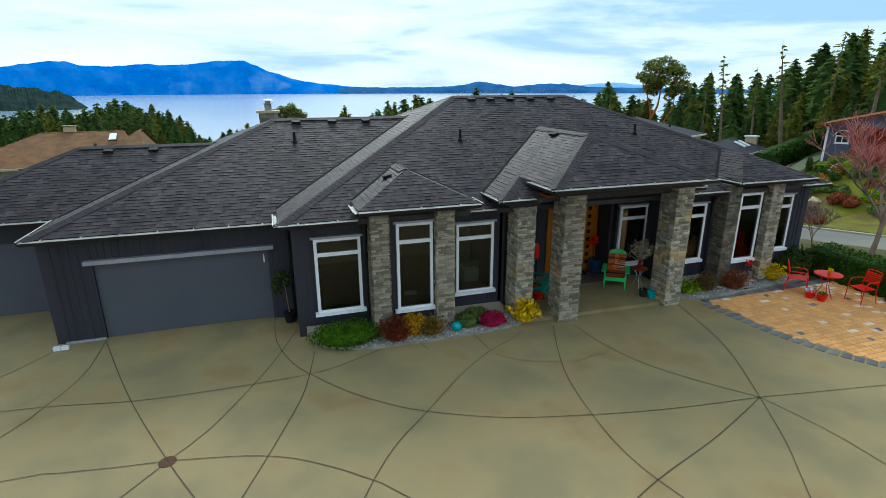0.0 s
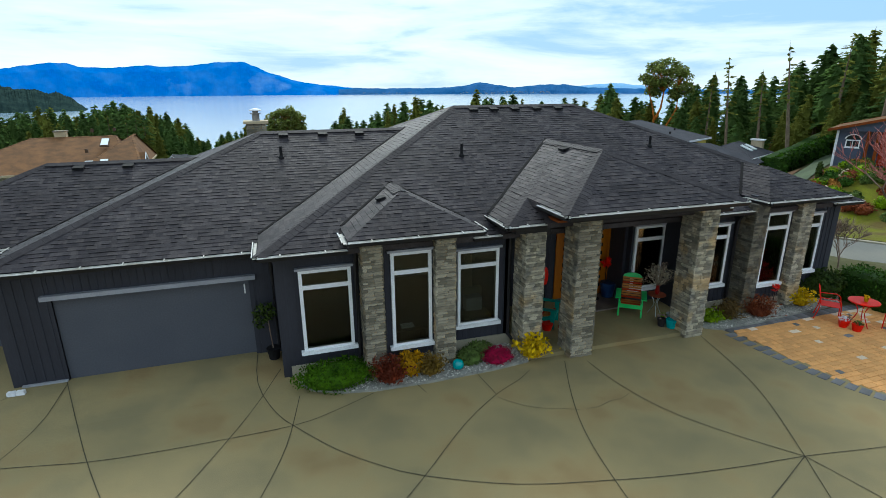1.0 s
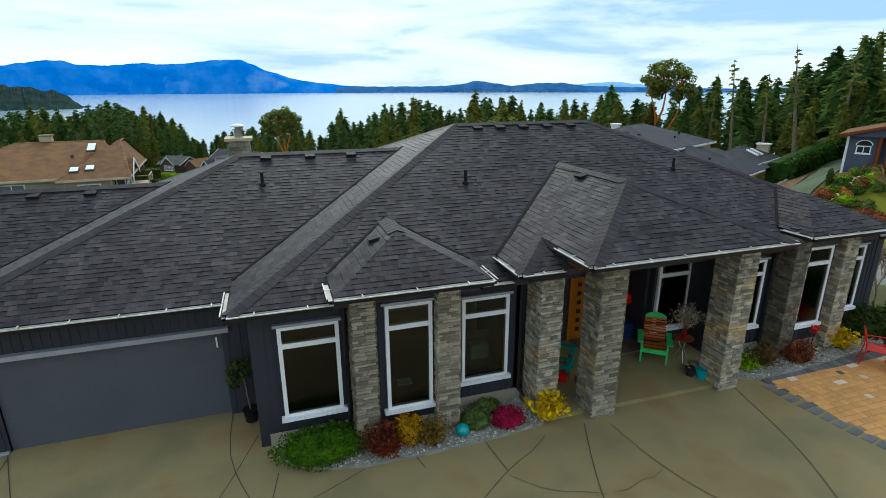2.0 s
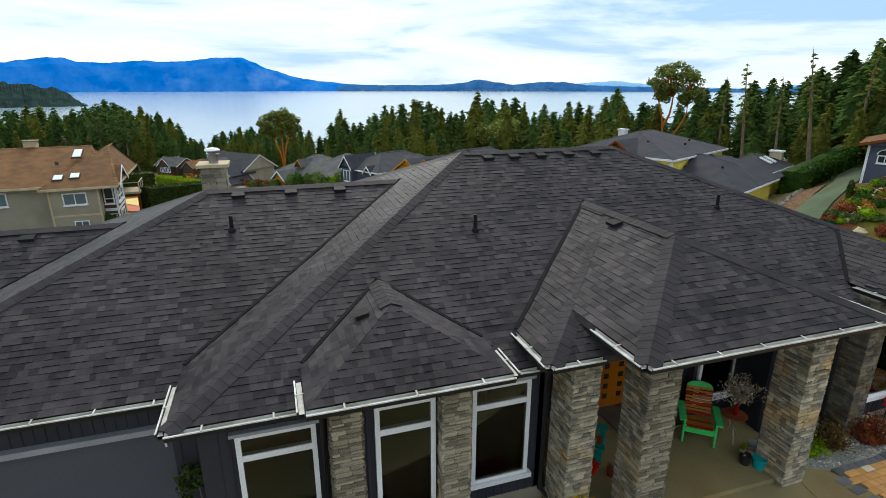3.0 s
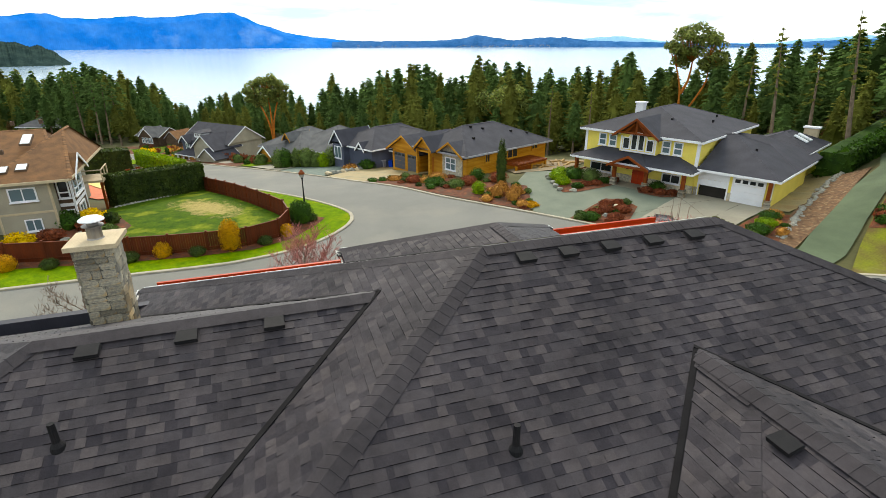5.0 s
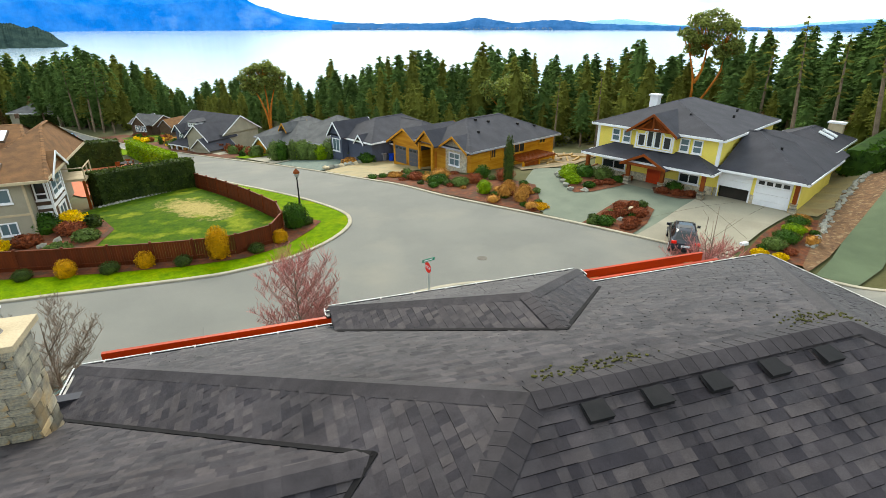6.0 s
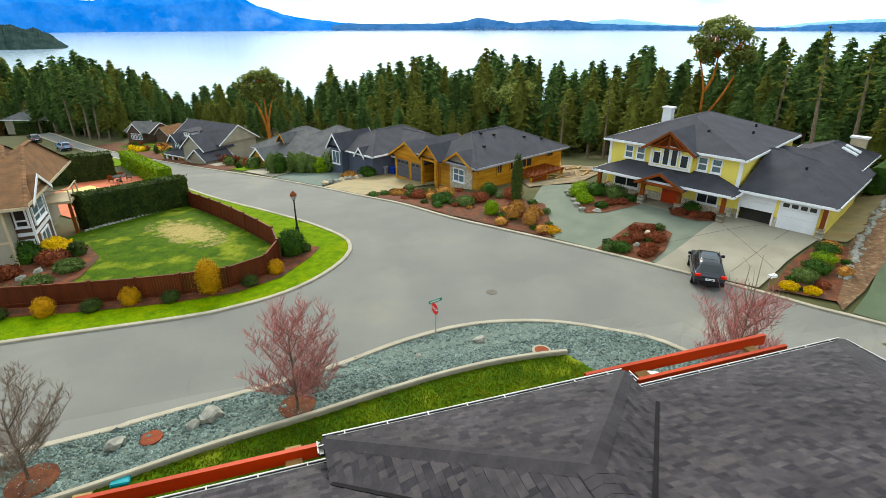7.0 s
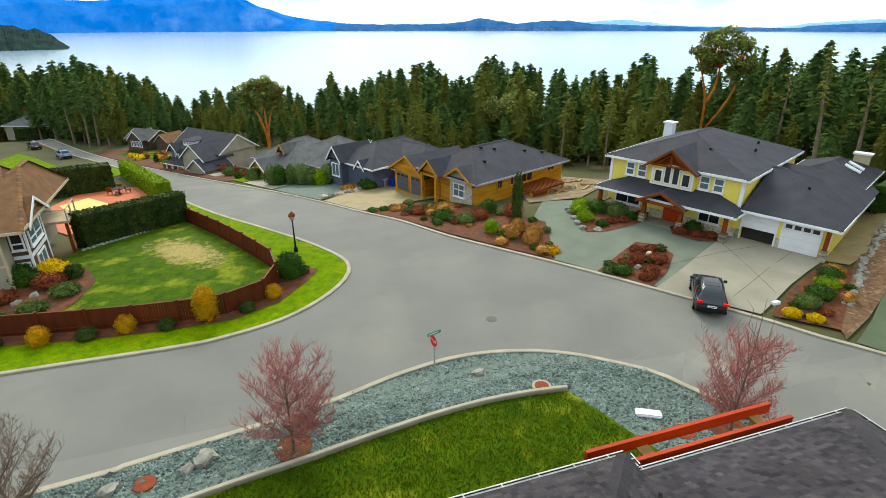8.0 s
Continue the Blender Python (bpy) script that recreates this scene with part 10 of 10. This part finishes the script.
def patio_pavers():
    rng = random.Random(12)
    sizes = ((0.24, 0.16), (0.16, 0.16), (0.32, 0.16))
    lib = {}
    for s in sizes:
        for m in (M_PAVER, M_PAVERLT, M_PAVERDK):
            me = bpy.data.meshes.new("paver")
            b = paver_mesh(*s)
            b.to_mesh(me)
            b.free()
            me.materials.append(m)
            lib[s, m] = me
    rest_v, rest_f = [], []
    kept = 0
    y = 11.3
    row = 0
    while y > 5.4:
        x = 12.2 + rng.uniform(-0.2, 0)
        while x < 17.55:
            s = rng.choice(sizes)
            cx = x + s[0] / 2
            x += s[0]
            if not inside(PATIO, cx, y) or min((cx - p.x) ** 2 + (y - p.y) ** 2 for p in arc_pts) < 0.17 ** 2 or not inside(PATIO, cx - 0.2, y) or y > 11.22:
                continue
            r = rng.random()
            pale = r < 0.05 + 0.28 * ramp01(15.5, 17.3, cx)
            m = M_PAVERLT if pale else (M_PAVERDK if r > 0.985 else M_PAVER)
            if y > 7.4 and kept < 295 and cx < 16.9:
                ob = new("paver", lib[s, m])
                ob.parent = patio_ob
                ob.location = (cx, y, 0.012 + rng.gauss(0, 0.0015))
                kept += 1
            else:
                me = lib[s, m]
                if m is not M_PAVER and y > 7.4:
                    ob = new("paver", me)
                    ob.parent = patio_ob
                    ob.location = (cx, y, 0.012)
                    continue
                k = len(rest_v)
                dz = 0.012 + rng.gauss(0, 0.0015)
                rest_v.extend((v.co.x + cx, v.co.y + y, v.co.z + dz) for v in me.vertices)
                rest_f.extend(tuple(k + i for i in p.vertices) for p in me.polygons)
        y -= 0.16
        row += 1
    me = bpy.data.meshes.new("paver_field")
    me.from_pydata(rest_v, [], rest_f)
    me.materials.append(M_PAVER)
    ob = new("paver_field", me)
    ob.parent = patio_ob
    tagged(ob, kind="stuff")
    # border
    me = bpy.data.meshes.new("border_paver")
    b = paver_mesh(0.3, 0.2)
    b.to_mesh(me)
    b.free()
    me.materials.append(M_PAVERDK)
    acc, last = 0.0, arc_pts[0]
    for i in range(1, len(arc_pts)):
        acc += (arc_pts[i] - arc_pts[i - 1]).length
        if acc >= 0.2:
            acc = 0.0
            d = (arc_pts[i] - arc_pts[i - 1]).normalized()
            ob = new("border_paver", me)
            ob.parent = patio_ob
            ob.matrix_basis = Matrix.Translation((arc_pts[i].x, arc_pts[i].y, 0.014)) @ Matrix.Rotation(math.atan2(d.y, d.x) - math.pi / 2, 4, "Z")
    x = 12.5
    while x < 17.4:
        ob = new("border_paver", me)
        ob.parent = patio_ob
        ob.matrix_basis = Matrix.Translation((x, 11.34, 0.014)) @ Matrix.Rotation(math.pi / 2, 4, "Z")
        x += 0.2


patio_pavers()


# ---- red bistro set ----
def bent(pts, r=0.012, sides=6):
    bm = bmesh.new()
    tube(bm, xyz(curve_pts(pts, 0.08)), r, sides)
    return bm


def xyz(pts):
    return [(p.x, p.y, p.z) for p in pts]


def bistro_chair(m):
    t = thing("bistro_chair", "red painted metal bistro armchair on the patio", "chair", m, "red bistro set")
    bm = bmesh.new()
    box(bm, -0.23, 0.23, -0.23, 0.22, 0.43, 0.445, None, 0.006)
    part("seat", bm, M_RED, t)
    for i in range(6):
        z = 0.56 + i * 0.055
        part("back_slat", boxes((-0.2, 0.2, 0.235 + 0.012 * i, 0.25 + 0.012 * i, z, z + 0.035)), M_RED, t)
    for s in (-1, 1):
        part("back_leg", bent([(s * 0.22, 0.33, 0.0), (s * 0.22, 0.24, 0.43), (s * 0.21, 0.33, 0.92)], 0.014), M_RED, t)
        part("arm", bent([(s * 0.22, 0.27, 0.66), (s * 0.26, 0.0, 0.67), (s * 0.25, -0.22, 0.62), (s * 0.25, -0.27, 0.0)], 0.014), M_RED, t)
    part("back_rail", bent([(-0.21, 0.33, 0.92), (0, 0.34, 0.94), (0.21, 0.33, 0.92)], 0.014), M_RED, t)
    return t


ch1_ = bistro_chair(pose(15.75, 11.0, 0.013, 0, 0, 38))
copy_thing(ch1_, pose(16.75, 9.75, 0.013, 0, 0, -95))
t_ = thing("bistro_table", "round red metal bistro table", "table", Matrix.Translation((16.15, 10.4, 0.013)), "red bistro set")
bm = bmesh.new()
lathe(bm, [(0.36, 0.69), (0.37, 0.7), (0.37, 0.72), (0.35, 0.725), (0.01, 0.725)], 28)
part("tabletop", bm, M_RED, t_)
for k_ in range(3):
    a_ = k_ * math.tau / 3 + 0.4
    c_, s_ = math.cos(a_), math.sin(a_)
    part("leg", bent([(0.27 * c_, 0.27 * s_, 0.0), (0.12 * c_, 0.12 * s_, 0.28), (0.1 * c_, 0.1 * s_, 0.45), (0.22 * c_, 0.22 * s_, 0.69)], 0.012), M_RED, t_)


def flower_pot(x, y, r, h, material, plant, label, leafn=60, z=0.013, top=0.12, leaf=0.05):
    t = thing("flower_pot", label, "flower pot", Matrix.Translation((x, y, z)))
    bm = bmesh.new()
    lathe(bm, [(r * 0.72, 0), (r * 0.95, h * 0.8), (r, h * 0.8), (r, h), (r * 0.88, h), (r * 0.85, h * 0.85), (0.01, h * 0.84)], 16)
    part("pot", bm, material, t)
    if plant:
        bm = bmesh.new()
        leaf_cloud(bm, random.Random(int(x * 100)), (0, 0, h + top * 0.4), (r * 0.9, r * 0.9, top), leafn, leaf)
        part("plant", bm, plant, t)
    return t


flower_pot(16.15, 10.36, 0.06, 0.1, M_GOLD, M_YELLOWLEAF, "small yellow primula pot on the table", 30, 0.738, 0.06, 0.04)
flower_pot(15.62, 10.45, 0.13, 0.2, M_RED, M_WHITE, "red pot with white flowers", 26, leaf=0.05, top=0.07)
flower_pot(15.8, 10.5, 0.1, 0.18, M_RED, M_TWIGGREY, "red pot with dry stems", 20)
flower_pot(15.72, 10.15, 0.14, 0.2, M_RED, M_SAGE, "red pot with a small green plant", 24, top=0.06)
# a wheeled barbecue under its dark cover
g_ = thing("barbecue", "covered barbecue with a wheel, at the edge of the patio", "barbecue", Matrix.Translation((17.05, 8.55, 0.013)))
bm = bmesh.new()
box(bm, -0.35, 0.35, -0.28, 0.28, 0.25, 0.95, None, 0.06)
part("cover", bm, M_FASCIA, g_)
bm = bmesh.new()
tube(bm, [(-0.38, -0.2, 0.1), (-0.3, -0.2, 0.1)], 0.1, 14)
part("wheel", bm, M_BLACK, g_)
part("leg", boxes((0.25, 0.3, -0.25, -0.2, 0, 0.25), ), M_BLACK, g_)
part("leg", boxes((0.25, 0.3, 0.2, 0.25, 0, 0.25), ), M_BLACK, g_)
# hedge and bare trees beyond the patio
clipped_hedge("hedge", (18.15, 12.2), (18.2, 6.0), 1.0, 0.95, M_HEDGE, "low clipped green hedge beside the patio", z0=0.0, size=0.05, dens=330)
bare_tree("bare_tree", 21.4, 12.6, 5.4, 1.1, M_TWIG, "spreading bare tree with reddish twigs behind the hedge", 23, 0.1, 0.55, 6)
bare_tree("bare_shrub", 19.6, 13.6, 2.4, 1.2, M_TWIGGREY, "thin bare shrub beside the house corner", 29, 0.03, 0.5, 5)


# ---- porch furniture ----
def adirondack(m, frame_mat, label):
    t = thing("adirondack_chair", label, "chair", m, "porch chairs")
    wood = mat("cedar_slats", (0.5, 0.24, 0.1), (0.4, 0.18, 0.07), 3, 20, 0.6, 0.1)
    for i in range(6):
        y = -0.3 + i * 0.095
        part("seat_slat", boxes((-0.27, 0.27, y, y + 0.08, 0.36 - i * 0.017, 0.38 - i * 0.017)), wood if i % 3 else M_BEAM, t)
    for i in range(9):
        z = 0.34 + i * 0.068
        part("back_slat", boxes((-0.27, 0.27, 0.28 + 0.02 * i, 0.3 + 0.02 * i, z, z + 0.052)), wood if i % 3 else M_BEAM, t)
    bm = bmesh.new()
    vs = []
    for k in range(11):
        a = math.pi * k / 10
        vs.append((0.27 * math.cos(a), 0.93 + 0.13 * math.sin(a)))
    lo, hi = [bm.verts.new((x, 0.44 + (z - 0.9) * 0.3, z)) for x, z in vs], [bm.verts.new((x, 0.47 + (z - 0.9) * 0.3, z)) for x, z in vs]
    bm.faces.new(lo), bm.faces.new(hi[::-1])
    for i in range(11):
        bm.faces.new((lo[i], hi[i], hi[(i + 1) % 11], lo[(i + 1) % 11]))
    part("back_crest", bm, frame_mat, t)
    for s in (-1, 1):
        part("arm_rest", boxes((s * 0.35 - 0.07, s * 0.35 + 0.07, -0.4, 0.35, 0.55, 0.58)), frame_mat, t)
        part("front_leg", boxes((s * 0.31 - 0.02, s * 0.31 + 0.02, -0.36, -0.25, 0, 0.55)), frame_mat, t)
        b = bmesh.new()
        slab(b, [(s * 0.28 - 0.02, -0.32, 0.4), (s * 0.28 + 0.02, -0.32, 0.4), (s * 0.28 + 0.02, 0.5, 0.12), (s * 0.28 - 0.02, 0.5, 0.12)], 0.12)
        part("side_rail", b, frame_mat, t)
    part("apron", boxes((-0.31, 0.31, -0.35, -0.32, 0.26, 0.37)), frame_mat, t)
    return t


M_GREENPAINT = mat("green_paint", (0.12, 0.6, 0.2), (0.09, 0.5, 0.16), 3, 30, 0.4)
M_TEALPAINT = mat("teal_paint", (0.02, 0.3, 0.25), (0.015, 0.22, 0.18), 3, 30, 0.4)
adirondack(pose(10.5, 13.0, 0.1, 0, 0, -38), M_GREENPAINT, "bright green adirondack chair with orange slats on the porch")
adirondack(pose(7.75, 13.15, 0.1, 0, 0, 50), M_TEALPAINT, "teal adirondack chair with orange slats on the porch")
t_ = thing("plant_stand", "small round mosaic table on thin wire legs", "table", Matrix.Translation((11.1, 12.65, 0.1)))
bm = bmesh.new()
lathe(bm, [(0.24, 0.6), (0.25, 0.61), (0.25, 0.63), (0.01, 0.635)], 20)
part("tabletop", bm, M_CLAY, t_)
for k_ in range(3):
    a_ = k_ * math.tau / 3
    part("leg", bent([(0.2 * math.cos(a_), 0.2 * math.sin(a_), 0.0), (0.05 * math.cos(a_), 0.05 * math.sin(a_), 0.35), (0.2 * math.cos(a_), 0.2 * math.sin(a_), 0.6)], 0.01), M_STEEL, t_)
t_ = thing("vase", "red vase with pale dried branches", "vase", Matrix.Translation((11.1, 12.65, 0.735)))
bm = bmesh.new()
lathe(bm, [(0.05, 0), (0.07, 0.08), (0.045, 0.2), (0.06, 0.27), (0.05, 0.27)], 14)
part("vase_body", bm, mat("dark_red_glaze", (0.25, 0.02, 0.02), None, 4, 30, 0.3), t_)
bm = bmesh.new()
rng_ = random.Random(5)
for k_ in range(80):
    a_, e_ = rng_.uniform(0, 6.28), rng_.uniform(0.35, 1.4)
    d_ = Vector((math.cos(a_) * math.cos(e_), math.sin(a_) * math.cos(e_) * 0.7, math.sin(e_) * 0.9))
    tip_ = Vector((0, 0, 0.25)) + d_ * rng_.uniform(0.35, 0.72)
    tube(bm, [(0, 0, 0.2), tuple(Vector((0, 0, 0.25)) + d_ * 0.25), tuple(tip_)], [0.006, 0.005, 0.003], 3, False)
    leaf_cloud(bm, rng_, tip_, (0.09, 0.09, 0.09), 8, 0.03)
tagged(part("dry_spray", bm, mat("dried_branch", (0.42, 0.38, 0.28), (0.2, 0.14, 0.11), 5, 20, 0.8, 0, vary=0.5), t_, "pale dried branches"), kind="stuff")
flower_pot(11.0, 12.2, 0.07, 0.1, M_LIME, M_LIME, "lime green potted plant on the porch", 40, 0.1, 0.1, 0.05)
flower_pot(10.93, 11.78, 0.15, 0.24, M_TEAL, None, "empty turquoise glazed pot on the porch", z=0.1)
flower_pot(10.75, 11.95, 0.12, 0.22, M_FASCIA, M_TWIGGREY, "dark pot with dry stems on the porch", 20, 0.1)
flower_pot(11.25, 12.2, 0.11, 0.2, M_GREYTRIM, None, "grey stone pot on the porch", z=0.1)
flower_pot(7.65, 12.75, 0.17, 0.2, M_RED, None, "red bowl planter on the porch", z=0.1)
flower_pot(7.95, 12.5, 0.1, 0.16, M_CLAY, M_TWIGGREY, "clay pot with dry stems on the porch", 18, 0.1)
flower_pot(10.55, 14.2, 0.24, 0.5, mat("navy_glaze", (0.03, 0.06, 0.14), None, 3, 20, 0.3), None, "tall navy glazed planter beside the door", z=0.1)
f_ = thing("garden_stake", "red blossom ornament on a stake in the porch", "garden ornament", Matrix.Translation((10.4, 14.15, 0.1)))
bm = bmesh.new()
tube(bm, [(0, 0, 0), (0, 0, 1.1)], 0.012, 5)
part("stake", bm, M_BLACK, f_)
bm = bmesh.new()
leaf_cloud(bm, random.Random(3), (0, 0, 1.2), (0.14, 0.1, 0.14), 40, 0.09)
part("flower", bm, M_RED, f_, "red petals")
f_ = thing("garden_stake", "red banner-shaped ornament behind a chair", "garden ornament", Matrix.Translation((8.0, 13.6, 0.1)))
part("stake", boxes((-0.012, 0.012, -0.012, 0.012, 0, 1.0)), M_BLACK, f_)
bm = bmesh.new()
ellipsoid(bm, (0, 0, 1.2), (0.09, 0.03, 0.28), 2)
part("banner", bm, M_RED, f_, "red banner")
for i_, x_ in enumerate((9.9, 10.08)):
    bm = bmesh.new()
    box(bm, -0.05, 0.05, -0.14, 0.14, 0, 0.08, None, 0.03)
    o_ = tagged(link_mesh("shoe", bm, M_BLACK), "black shoe on the slate landing", "shoe", "pair of shoes")
    o_.location = (x_, 14.1, 0.14)
# slim potted tree beside the garage
t_ = thing("potted_tree", "slim standard tree in a black pot beside the garage", "potted tree", Matrix.Translation((0.55, 13.4, T(0.55, 13.4))))
bm = bmesh.new()
lathe(bm, [(0.12, 0), (0.16, 0.26), (0.17, 0.28), (0.14, 0.28), (0.01, 0.25)], 14)
part("pot", bm, M_BLACK, t_)
bm = bmesh.new()
tube(bm, [(0, 0, 0.2), (-0.03, 0, 0.6), (-0.06, 0, 1.1)], 0.014, 6)
part("trunk", bm, M_TWIGGREY, t_)
bm = bmesh.new()
leaf_cloud(bm, random.Random(9), (-0.1, 0, 1.22), (0.26, 0.22, 0.24), 190, 0.045)
leaf_cloud(bm, random.Random(10), (-0.22, 0, 1.05), (0.18, 0.16, 0.2), 80, 0.045)
part("crown", bm, M_DKHEDGE, t_)
